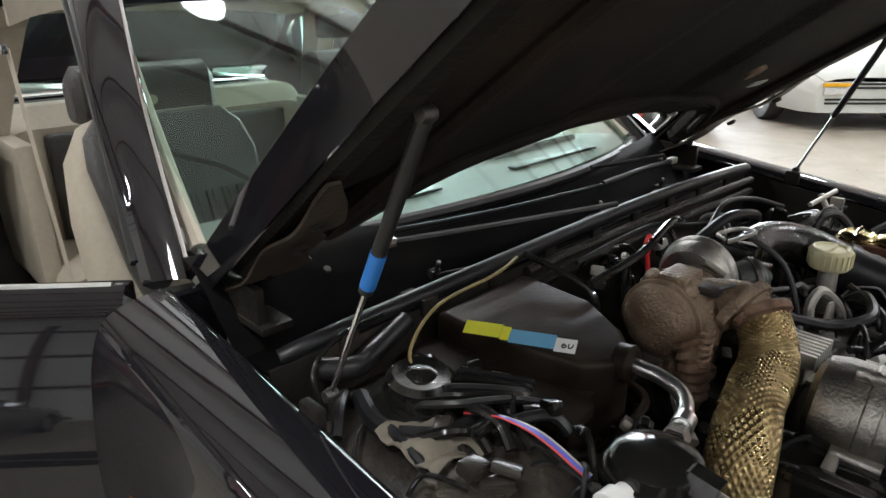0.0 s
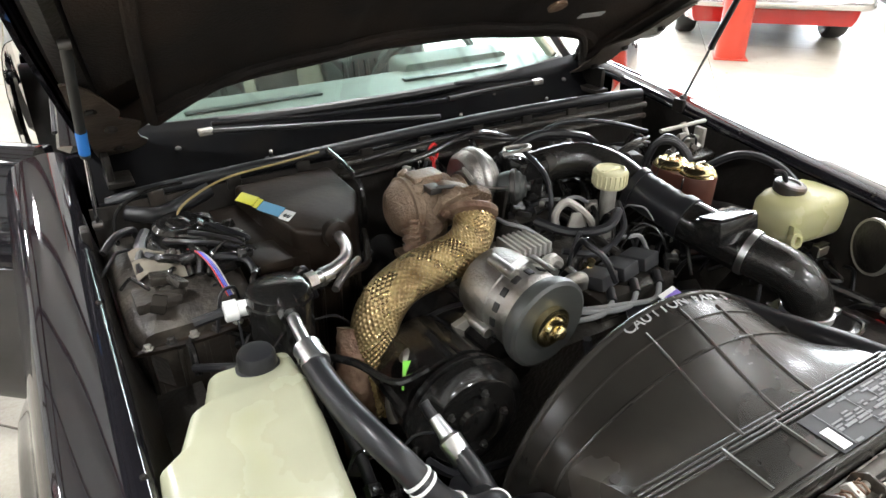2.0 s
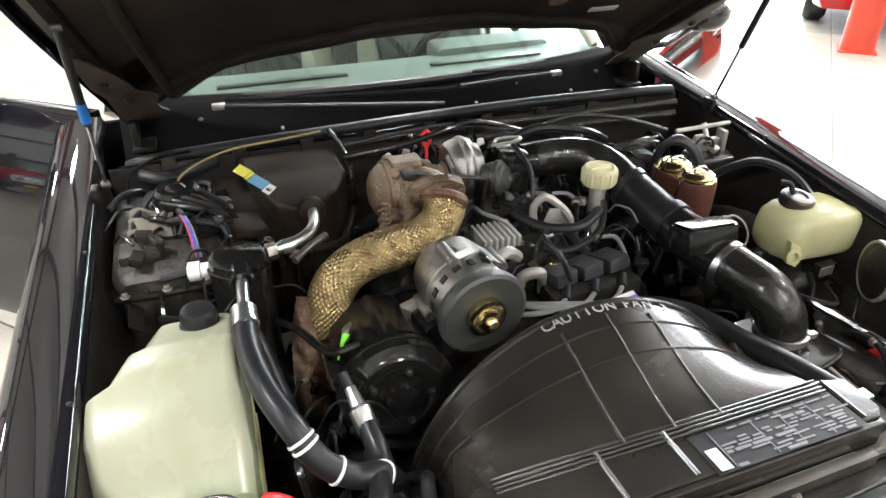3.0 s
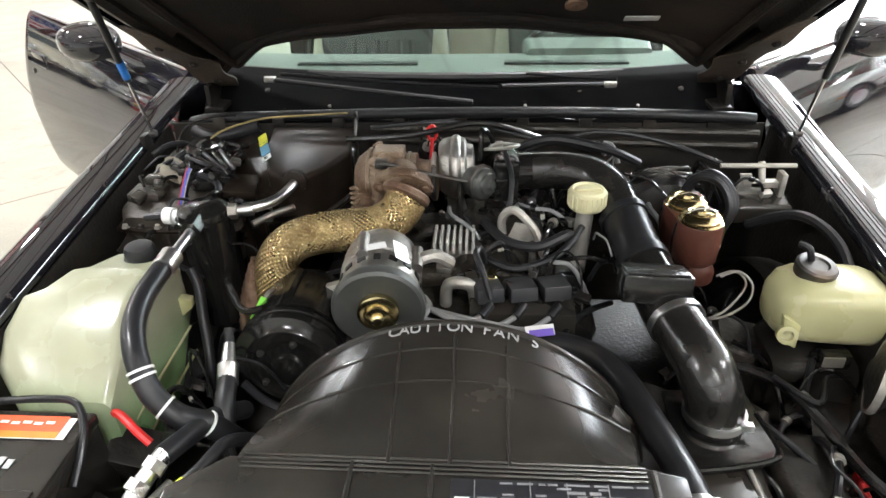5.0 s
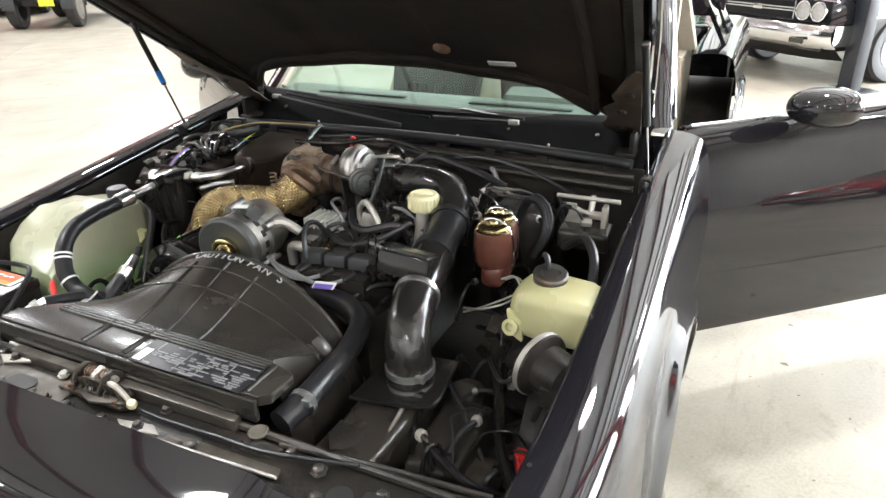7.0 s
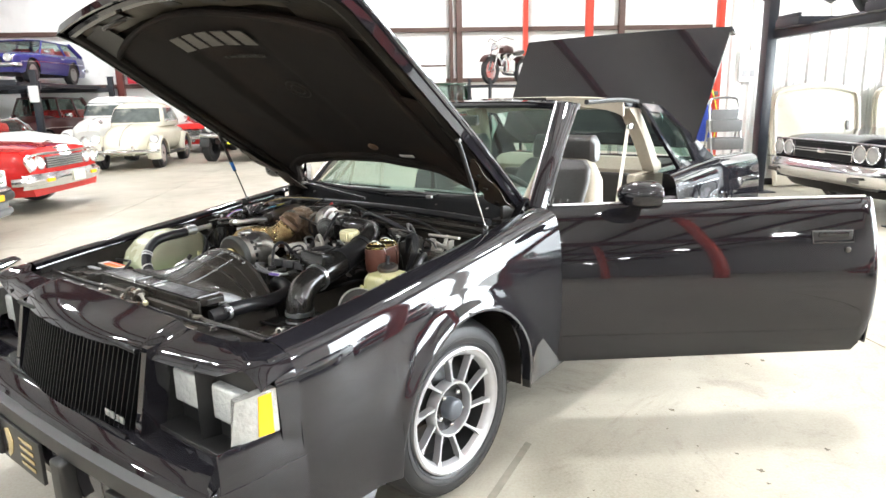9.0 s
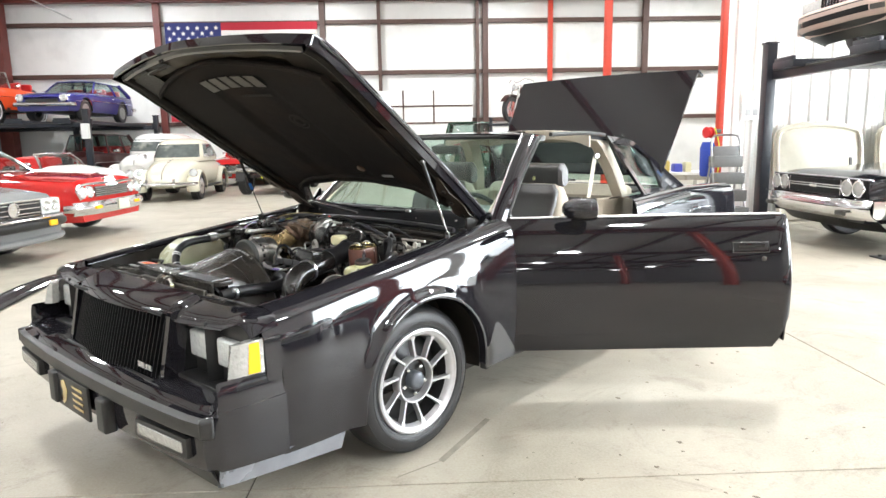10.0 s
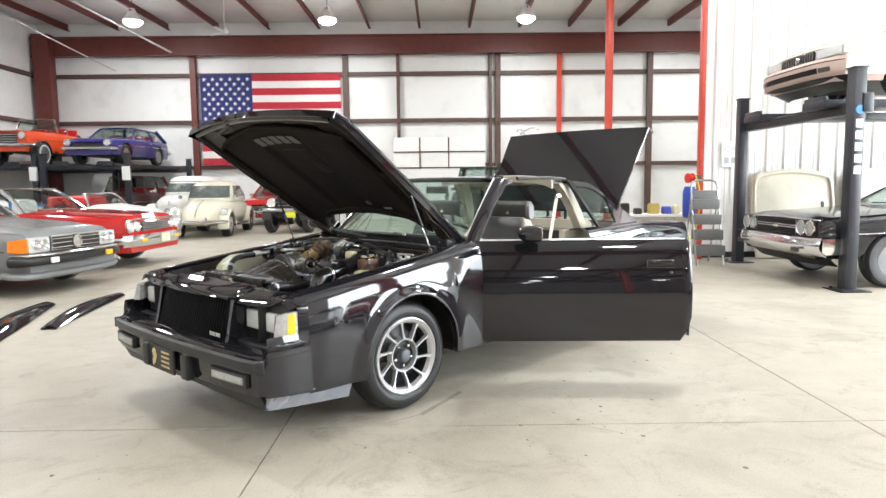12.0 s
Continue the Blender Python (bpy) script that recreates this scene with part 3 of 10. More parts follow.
for side, nm in ((1, "left"), (-1, "right")):
    bm = sheet(lambda y, s: fender_point(y, s), fender_ys(0.34, 1.685), [0.45 * i / 27 for i in range(28)] + [.47, .5, .56, .62, .68, .74, .8, .86, .92, .955, .978, .979, 1.0], 0.003)
    if side < 0:
        mirror_x(bm)
    part("front_fender", bm, BLACK_PAINT, car, "glossy black front fender")
    # wheel housing behind the arch
    bm = sheet(lambda a, x: (side * x, WY + 0.39 * math.cos(a), WZ + 0.39 * math.sin(a)), steps(-0.1, math.pi + 0.1, 24), [0.63, 0.74, 0.84], 0.003)
    part("wheel_housing", bm, BAY_BLACK, car)
    # rear quarter with arch
    def q_top(y):
        return ramp(y, [(3.05, 0.955), (4.0, 0.97), (4.95, 0.93)])
    bm = sheet(lambda y, s: fender_point(y, s, 3.80, q_top, 0.66), fender_ys(3.07, 4.97, 3.80), [0.45 * i / 27 for i in range(0, 28)] + [.52, .6, .68, .76, .84, .92, .955, .978, .979, 1.0], 0.003)
    if side < 0:
        mirror_x(bm)
    part("rear_quarter", bm, BLACK_PAINT, car)
    part("rocker_panel", prism([(side * 0.70, 0.25), (side * 0.855, 0.27), (side * 0.862, 0.33), (side * 0.78, 0.40), (side * 0.70, 0.40)], 1.66, 3.5, "y", 0.01), BLACK_PAINT, car)
    part("wheel_housing", sheet(lambda a, x: (side * x, 3.80 + 0.39 * math.cos(a), WZ + 0.39 * math.sin(a)), steps(-0.1, math.pi + 0.1, 16), [0.55, 0.84], 0.003), BAY_BLACK, car)


GRILLE_BLACK = mat("dull_black_grille", (0.004, 0.004, 0.0045), 0.4, vary=0.3, scale=60, spec=0.2)


# nose: header panel, filler, bumper cover, air dam
def nose_y(x):
    a = abs(x)
    return 0.135 + 0.05 * (a / 0.42) ** 2 if a < 0.42 else 0.185 + 0.045 * (a - 0.42) / 0.38


def header_point(x, s):
    a = abs(x)
    bulge = 0.016 * (1 - min(1, max(0, (a - 0.40) / 0.03)))
    yr, yf = 0.296 + 0.042 * min(1.0, max(0.0, (a - 0.60) / 0.14)) ** 2, nose_y(x)
    y = yr + (yf - yr) * s
    z = 0.774 + 0.010 * min(1.0, max(0.0, (a - 0.60) / 0.14)) + bulge - (0.030 * s + 0.028 * s ** 6) * (1 - 0.55 * min(1.0, max(0.0, (a - 0.70) / 0.09))) - 0.045 * max(0, (a - 0.775) / 0.07) ** 2
    return (x, y, z)


xs = sorted(steps(-0.845, 0.845, 44) + [-0.825, -0.81, -0.79, 0.79, 0.81, 0.825] + [-0.43, -0.40, 0.40, 0.43, -0.415, 0.415])
part("header_panel", sheet(header_point, xs, [0, .1, .3, .5, .7, .82, .9, .96, 1.0], 0.004), BLACK_PAINT, car, "glossy black header panel over the grille")
for x0 in (-0.415, 0.415):
    part("grille_post", loft([[(x0 - 0.020, 0.20, 0.50), (x0 + 0.020, 0.20, 0.50), (x0 + 0.013, 0.128, 0.50), (x0 - 0.013, 0.128, 0.50)],
                              [(x0 - 0.020, 0.25, 0.76), (x0 + 0.020, 0.25, 0.76), (x0 + 0.013, 0.178, 0.748), (x0 - 0.013, 0.178, 0.748)]]), BLACK_PAINT, car)
part("nose_backing", box((0, 0.30, 0.62), (1.56, 0.02, 0.28), 0.002), GRILLE_BLACK, car)
grille = part("grille", join(*[rod((-0.40, 0.165 - 0.06 * (0.745 - z) / 0.25, z), (0.40, 0.165 - 0.06 * (0.745 - z) / 0.25, z), 0.008, 8) for z in (0.505, 0.74)]), GRILLE_BLACK, car, "black vertical-bar grille")
slat = None
for i in range(37):
    x = -0.389 + 0.0216 * i
    if slat is None:
        slat = part("grille_bar", prism([(-0.002, 0), (0.002, 0), (0.003, 0.03), (-0.003, 0.03)], 0, 0.24, "z", 0), GRILLE_BLACK, grille, flat=True)
        bar = slat
    else:
        bar = new("grille_bar", slat.data)
        bar.parent = grille
    bar.matrix_basis = pose(x, nose_y(x) - 0.045, 0.502, -15)
for i in range(4):   # plain bars where the maker's badge sits
    part("badge_bar", box((0.285 + 0.028 * i, nose_y(0.33) - 0.052, 0.548), (0.021, 0.004, 0.02), 0.001), ALU_BRIGHT, grille)
PLAN = [(0.0, 0.012), (0.3, 0.016), (0.55, 0.028), (0.74, 0.043), (0.822, 0.058), (0.846, 0.10), (0.856, 0.18), (0.864, 0.345), (0.874, 0.69)]


def plan_point(k, off=0.0):
    """Point k (signed) along the bumper's plan line."""
    a = min(abs(k), len(PLAN) - 1.0)
    i = min(int(a), len(PLAN) - 2)
    p = [PLAN[i][j] + (PLAN[i + 1][j] - PLAN[i][j]) * (a - i) for j in (0, 1)]
    return (math.copysign(p[0] + (off if a > 4 else 0), k), p[1] - (off if a <= 5 else 0))


def nose_corner_point(sx, k, q):
    """From the shelf over the bumper (small k) round the corner into the side below the corner lamp."""
    f = min(1.0, max(0.0, (k - 3.7) / 1.5))
    f = f * f * (3 - 2 * f)
    x, y = plan_point(k, -0.004)
    return (sx * (x - f * 0.014 * q * q), y + 0.004 + (1 - f) * 0.135 * q, 0.494 + q * (0.022 * (1 - f) + 0.106 * f))


for sx in (1, -1):
    hb = part("headlamp_bezel", join(box((sx * 0.615, 0.272, 0.63), (0.36, 0.03, 0.22), 0.004), box((sx * 0.60, 0.235, 0.515), (0.35, 0.10, 0.02), 0.004),
                                     prism([(sx * 0.588, 0.27), (sx * 0.628, 0.27), (sx * 0.606, 0.205)], 0.52, 0.74, "z", 0.002), prism([(sx * 0.44, 0.27), (sx * 0.40, 0.27), (sx * 0.42, 0.2)], 0.52, 0.74, "z", 0.002)), TRIM_BLACK, car, "black headlamp surround")
    for x0 in (0.515, 0.70):
        part("headlamp", box((sx * x0, 0.255, 0.635), (0.135, 0.05, 0.10), 0.012, 3), LENS_CLEAR, hb, "square clear headlamp")
    ml = part("corner_lamp", loft([[(sx * 0.780, 0.183, 0.598), (sx * 0.778, 0.21, 0.598), (sx * 0.778, 0.22, 0.695), (sx * 0.780, 0.193, 0.695)],
                                   [(sx * 0.815, 0.160, 0.596), (sx * 0.79, 0.21, 0.596), (sx * 0.79, 0.225, 0.700), (sx * 0.808, 0.185, 0.698)],
                                   [(sx * 0.836, 0.190, 0.598), (sx * 0.80, 0.21, 0.598), (sx * 0.80, 0.235, 0.705), (sx * 0.824, 0.212, 0.702)],
                                   [(sx * 0.852, 0.275, 0.602), (sx * 0.81, 0.275, 0.602), (sx * 0.81, 0.285, 0.708), (sx * 0.836, 0.285, 0.708)]]), LENS_CLEAR2, car, "wrap-round corner lamp")
    part("amber_lens", loft([[(sx * (0.8425 + o), 0.220, 0.604), (sx * (0.829 + o), 0.236, 0.698)] + [(sx * (0.8365 + o), 0.268, 0.700), (sx * (0.851 + o), 0.258, 0.604)] for o in (-0.008, 0.003)]), LENS_AMBER, ml, "amber side lens")
    part("fender_cap", sheet(lambda y, z: (sx * (ramp(y, [(0.19, 0.838), (0.28, 0.850), (0.345, 0.856)]) - max(0, z - 0.6) * 0.09 - 0.02 * max(0, (z - 0.72) / 0.05)), y, z), [0.283, 0.30, 0.345], steps(0.5, 0.775, 12), 0.004), BLACK_PAINT, car)
    part("nose_corner", sheet(lambda k, q: nose_corner_point(sx, k, q), steps(2.4, 7.1, 36), steps(0, 1, 8), 0.004), BLACK_PAINT, car, "rounded black nose corner")
    part("lamp_ledge", sheet(lambda x, q: (sx * x, 0.15 + 0.10 * q, 0.505 + 0.02 * q), steps(0.40, 0.835, 8), steps(0, 1, 4), 0.004), BLACK_PAINT, car)

ks = sorted(steps(-7, 7, 56))
def cover_low(k):
    return 0.312 - 0.05 * max(0.0, (plan_point(k)[1] - 0.10) / 0.60)


def cover_point(k, z):
    side = min(1.0, max(0.0, (abs(k) - 4.2) / 0.8))
    x, y = plan_point(k, ramp(z, [(0.27, -0.03), (0.285, -0.008), (0.36, 0.0), (0.44, 0.0), (0.48, -0.008), (0.505, -0.04), (0.51, -0.14)]) * (1 - 0.93 * side))
    low = cover_low(k)
    return (x, y, z if z > 0.40 else low + (z - 0.27) / 0.13 * (0.40 - low))


part("bumper_cover", sheet(cover_point, ks, [0.27, 0.275, 0.285, 0.30, 0.33, 0.36, 0.40, 0.44, 0.46, 0.48, 0.495, 0.505, 0.51], 0.006), BLACK_PAINT, car, "black painted bumper cover")
part("rub_strip", sheet(lambda k, z: (*plan_point(k, ramp(z, [(0.437, -0.01), (0.443, 0.016), (0.489, 0.016), (0.496, -0.01)])), z), steps(-4.25, 4.25, 44), [0.437, 0.443, 0.45, 0.482, 0.489, 0.496], 0.004), TRIM_BLACK, car, "matt rubber rub strip")
for sx in (1, -1):
    part("strip_end", box((sx * 0.832, 0.066, 0.4665), (0.034, 0.045, 0.062), 0.009, 3, m=pose(0, 0, 0, 0, 0, -sx * 32)), TRIM_BLACK, car, "rub strip end cap")
for sx in (1, -1):
    part("bumper_guard", box((sx * 0.235, 0.0, 0.375), (0.07, 0.05, 0.13), 0.012, 3), TRIM_BLACK, car, "black bumper guard")
    rl = part("turn_lamp_recess", box((sx * 0.615, 0.030, 0.392), (0.30, 0.03, 0.07), 0.006, m=pose(0, 0, 0, 0, 0, sx * 5)), TRIM_BLACK, car)
    part("lens", box((sx * 0.615, 0.018, 0.393), (0.26, 0.016, 0.038), 0.006, m=pose(0, 0, 0, 0, 0, sx * 5)), LENS_CLEAR2, rl, "clear turn lamp lens")
plate = part("front_plate", box((-0.06, -0.004, 0.372), (0.305, 0.012, 0.135), 0.004), TRIM_BLACK, car, "black plate with a gold emblem")
part("emblem", prism([(-0.18, 0.335), (-0.15, 0.37), (-0.175, 0.41), (-0.13, 0.425), (-0.105, 0.385), (-0.125, 0.34), (-0.15, 0.32)], -0.013, -0.009, "y", 0.001), BRASS, plate, "gold emblem")
for i in range(4):
    part("plate_bar", box((0.0, -0.012, 0.415 - 0.026 * i), (0.10, 0.004, 0.012), 0.001), BRASS, plate)
# one dam in two colours: sides pale for reflected light, front black for dark reflection
DAM_LIT_SIDE = mat("grey_dam_lit_side", (0.25, 0.265, 0.30), 0.24, 0.4, vary=0.15, scale=20)
for a_, b_, m_ in ((-7.75, -4.6, DAM_LIT_SIDE), (-4.6, 4.6, TRIM_BLACK), (4.6, 7.75, DAM_LIT_SIDE)):
    part("air_dam", sheet(lambda k, q: (*plan_point(k, (-0.02 - 0.03 * q) * (1.0 if abs(k) > 4.6 else 1.0 + 1.2 * (4.6 - abs(k)) / 4.6)), cover_low(k) + 0.012 - 0.085 * q), steps(a_, b_, 24), [0, 0.2, 0.5, 0.8, 0.95, 1.0], 0.004), m_, car, "air dam under the bumper")

HINGE_BROWN = mat("dusty_brown_hinge", (0.05, 0.036, 0.026), 0.6, vary=0.4, scale=30, stain=(0.11, 0.085, 0.06), stain_scale=9, bump=0.25, bump_scale=120)
# hood, raised
HO, HD, HN = Vector((0, 1.74, 0.945)), Vector((0, -1.14, 0.78)).normalized(), Vector((0, 0.5646, 0.8254))


def hood_point(x, q, lift=0.0, inset=0.0):
    """q runs 0 at the hinge edge to 1 at the front edge; x is -1 to 1 across."""
    rear = 0.30 * (1 - abs(x) ** 5)
    front = 1.375 + 0.105 * (1 - abs(x) ** 1.35)
    s = rear + inset + (front - rear - 2 * inset) * q
    w = ramp(s, [(0.0, 0.685), (0.3, 0.718), (0.6, 0.747), (1.0, 0.772), (1.38, 0.79)]) - inset
    crown = 0.035 * (1 - x * x) - 0.03 * max(0, (s - 1.25) / 0.15) ** 2
    if abs(x) < 0.32:
        crown += 0.014 * max(0, 1 - ((s - 0.75) / 0.5) ** 4) if abs(s - 0.75) < 0.5 else 0
    p = HO + HD * s + HN * (crown + lift)
    return (p.x + x * w, p.y, p.z)


hood = part("hood", sheet(lambda x, q: hood_point(x, q), [-1, -.98, -.95, -.9, -.8, -.7, -.6, -.45, -.34, -.3, -.15, 0, .15, .3, .34, .45, .6, .7, .8, .9, .95, .98, 1], steps(0, 1, 24), 0.006), BLACK_PAINT, car, "raised glossy black hood")
def lining_point(x, q):
    """Insulation pad: q runs from the hinge side to the front; its front edge is arched."""
    return hood_point(x * 0.93, q * (0.95 - 0.05 * x * x), -0.042 + 0.0015 * math.sin(x * 9) * math.sin(q * 7), 0.09)


part("hood_lining", sheet(lining_point, steps(-1, 1, 40), steps(0, 1, 40), 0.012), HOOD_IN, hood, "dusty dark hood insulation")
rim_ = [lining_point(x, 0.0) for x in steps(-0.97, 0.97, 10)] + [lining_point(0.985, q) for q in steps(0.03, 0.97, 8)] + [lining_point(-x, 1.0) for x in steps(-0.97, 0.97, 10)] + [lining_point(-0.985, 1 - q) for q in steps(0.03, 0.97, 8)]
part("lining_rim", tube([Vector(p) - HN * 0.008 for p in rim_ + rim_[:1]], 0.011, 8, n=3), HOOD_IN, hood, "raised pad rim")
part("front_pan", sheet(lambda x, q: hood_point(x * 0.955, 0.885 + 0.095 * q, -0.026 - 0.004 * math.sin(x * 21), 0.012), steps(-1, 1, 44), steps(0, 1, 6), 0.005), DUSTY_OLIVE, hood, "dusty olive front pan")
for x, w_ in ((-0.70, 0.16), (-0.45, 0.20), (0.05, 0.10), (0.30, 0.14), (0.62, 0.18)):
    part("pan_opening", sheet(lambda u_, v_: hood_point(x + w_ * u_ * (1 - 0.3 * v_), 0.915 + 0.035 * v_, -0.034, 0.012), steps(-0.5, 0.5, 5), steps(0, 1, 3), 0.002), TRIM_BLACK, hood)
part("hood_inner", sheet(lambda x, q: hood_point(x * 0.975, q, -0.012, 0.012), steps(-1, 1, 30), steps(0, 1, 20), 0.006), HOOD_IN, hood, "dusty black inner hood frame")
for sx in (1, -1):
    part("hood_rail", tube([hood_point(sx * x, q, -0.03, 0.02) for x, q in ((0.955, 0.02), (0.965, 0.3), (0.965, 0.6), (0.965, 0.9), (0.94, 0.985))], 0.024, 8), BAY_BLACK, hood)
    part("hood_edge", tube([hood_point(sx * 0.995, q, -0.008, 0.004) for q in steps(0.02, 0.98, 10)], 0.011, 8), BLACK_PAINT, hood, "glossy hood edge")
part("hood_rail", tube([hood_point(x, 0.985, -0.03, 0.02) for x in steps(-0.94, 0.94, 24)], 0.020, 8), BLACK_PAINT, hood)
for sx in (1, -1):
    part("hood_flange", sheet(lambda q, d: Vector(hood_point(sx * (1.0 - 0.012 * d), q, 0.002 - 0.048 * d, 0.001)), steps(0.0, 1.0, 30), steps(0, 1, 4), 0.008), BLACK_PAINT, hood, "glossy folded hood edge")
part("hood_flange", sheet(lambda x, d: Vector(hood_point(x, 1.0 - 0.006 * d, 0.002 - 0.040 * d, 0.001)), steps(-1.0, 1.0, 40), steps(0, 1, 4), 0.008), BLACK_PAINT, hood, "glossy folded front edge")
part("hood_rail", tube([hood_point(x, 0.03, -0.03, 0.02) for x in steps(-0.93, 0.93, 10)], 0.028, 8), HOOD_IN, hood)
for sx in (1, -1):
    part("corner_gusset", sheet(lambda a, b: hood_point(sx * (0.66 + 0.26 * a), 0.80 + 0.15 * b, -0.03, 0.02), steps(0, 1, 4), steps(0, 1, 4), 0.004), BAY_BLACK, hood)
    part("strut_mount", sheet(lambda a, b: hood_point(sx * (0.84 + 0.09 * a), 0.20 + 0.36 * b, -0.045 + 0.008 * a, 0.02), steps(0, 1, 3), steps(0, 1, 6), 0.004), HOOD_IN, hood)
part("lining_plug", lathe([(0.022, 0), (0.022, 0.006), (0.012, 0.008), (0, 0.004)], hood_point(0.36, 0.14, -0.066, 0.09), -HN, 16), RUST, hood, "rusty round plug")
part("lining_tag", box(hood_point(0.58, 0.10, -0.066, 0.09), (0.07, 0.02, 0.003), 0.001, m=pose(0, 0, 0, -34)), PRINT_GREY, hood)
part("latch_striker", tube([hood_point(-0.35, 0.92, -0.05), hood_point(-0.38, 0.95, -0.10), hood_point(-0.33, 0.96, -0.10), hood_point(-0.30, 0.93, -0.05)], 0.006, 8), STEEL_DARK, hood)
FAINT = mat("faint_print", (0.026, 0.022, 0.018), 0.8, vary=0.3, scale=60)
lin = mat("pale_print", (0.13, 0.12, 0.105), 0.7, vary=0.25, scale=60)
for i in range(5):   # plain bars where the maker's name is printed on the lining
    a = hood_point(-0.30 + 0.13 * i, 0.775, -0.06, 0.09)
    b = hood_point(-0.205 + 0.13 * i, 0.775, -0.06, 0.09)
    c = hood_point(-0.205 + 0.13 * i, 0.855, -0.06, 0.09)
    d = hood_point(-0.30 + 0.13 * i, 0.855, -0.06, 0.09)
    part("printed_bar", mesh([a, b, c, d] + [tuple(Vector(p) + HN * 0.003) for p in (a, b, c, d)], [(0, 1, 2, 3), (7, 6, 5, 4), (0, 4, 5, 1), (1, 5, 6, 2), (2, 6, 7, 3), (3, 7, 4, 0)]), lin, hood, flat=True)

for i in range(9):
    p_ = [hood_point(-0.06 + 0.036 * i + dx, 0.70 + dq, -0.06, 0.09) for dx, dq in ((0, 0), (0.026, 0), (0.026, 0.014), (0, 0.014))]
    part("printed_bar", mesh(p_ + [tuple(Vector(p) + HN * 0.003) for p in p_], [(0, 1, 2, 3), (7, 6, 5, 4), (0, 4, 5, 1), (1, 5, 6, 2), (2, 6, 7, 3), (3, 7, 4, 0)]), FAINT, hood, flat=True)
part("printed_emblem", join(*[tube([Vector(hood_point(0.20, 0.50, -0.0575, 0.09)) + Vector((r_ * math.cos(a), 0, 0)) + HD * (r_ * math.sin(a)) for a in steps(0, 2 * math.pi, 24)], 0.0022, 6, n=1) for r_ in (0.028, 0.050)]), FAINT, hood, "faint round print")

# hood struts
for sx, tape in ((1, False), (-1, True)):
    xs_, xl_ = (0.728, 0.744) if sx > 0 else (0.690, 0.712)
    top, low = Vector((sx * xs_, 1.195, 1.25)), Vector((sx * xl_, 1.335, 0.925))
    mid = top.lerp(low, 0.56)
    st = part("gas_strut", rod(top, mid, 0.0078), TRIM_BLACK, car, "black gas strut")
    part("strut_rod", rod(mid, low, 0.0036), CHROME, st, "bright strut rod")
    for p in (top, low):
        part("ball_joint", lathe([(0, -0.009), (0.007, -0.008), (0.009, 0), (0.007, 0.008), (0, 0.009)], p, (1, 0, 0), 12), STEEL_DARK, st)
    if tape:
        part("tape", rod(top.lerp(low, 0.42), top.lerp(low, 0.54), 0.0086), BLUE_TAPE, st, "band of blue tape")
    part("strut_bracket", box((sx * 0.735, 1.338, 0.905), (0.014, 0.035, 0.035), 0.004), BAY_BLACK, car)
    # hood hinge: a dusty stamped arm along the hood's edge
    hg = part("hood_hinge", sheet(lambda s, k: HO + HD * s + HN * (-0.058 + 0.006 * math.sin(s * 30)) + Vector((sx * (ramp(s, [(0.0, 0.668), (0.6, 0.722)]) - k * ramp(s, [(-0.02, 0.030), (0.04, 0.050), (0.12, 0.085), (0.17, 0.105), (0.20, 0.085), (0.25, 0.100), (0.30, 0.062), (0.36, 0.072), (0.42, 0.050), (0.48, 0.016)])), 0, 0)), steps(-0.02, 0.48, 26), steps(0, 1, 4), 0.004), HINGE_BROWN, car, "dusty brown stamped hood hinge")
    for s, k in ((0.05, 0.02), (0.15, 0.05), (0.27, 0.05), (0.38, 0.03)):
        part("hinge_bolt", lathe([(0.011, 0), (0.011, 0.006), (0.007, 0.009), (0, 0.009)], HO + HD * s + HN * -0.064 + Vector((sx * (0.672 + 0.09 * s - k), 0, 0)), -HN, 6), BAY_BLACK, hg)
    part("hinge_base", join(box((sx * 0.665, 1.63, 0.93), (0.014, 0.13, 0.07), 0.004), box((sx * 0.65, 1.60, 0.905), (0.05, 0.10, 0.012), 0.003)), BAY_BLACK, hg)


# windshield, pillars, roof
def glass_point(x, q):
    w = 0.66 + (0.565 - 0.66) * q
    y0 = 1.60 + 0.16 * x * x
    y1 = 2.20 + 0.11 * x * x
    z0 = 0.975 - 0.02 * x * x
    return (x * w, y0 + (y1 - y0) * q, z0 + (1.355 - z0) * q + 0.02 * math.sin(math.pi * q))


ws = part("windshield", sheet(glass_point, steps(-1, 1, 16), steps(0, 1, 8), 0.005), GLASS, car, "tinted windshield glass")
ws.visible_shadow = False
part("windshield_trim", tube([glass_point(x, 1.0) for x in steps(-1, 1, 10)], 0.014, 8), TRIM_BLACK, car)
part("windshield_trim", tube([glass_point(x, 0.0) for x in steps(-1, 1, 10)], 0.012, 8), TRIM_BLACK, car)


def roof_point(x, y):
    w = ramp(y, [(2.2, 0.585), (2.9, 0.60), (3.45, 0.58)])
    return (x * w, y + 0.09 * x * x * (1 if y < 2.3 else 0), 1.362 + 0.028 * (1 - x ** 4) - 0.05 * ((y - 2.8) / 0.65) ** 2 * (1 if y > 2.8 else 0.35))


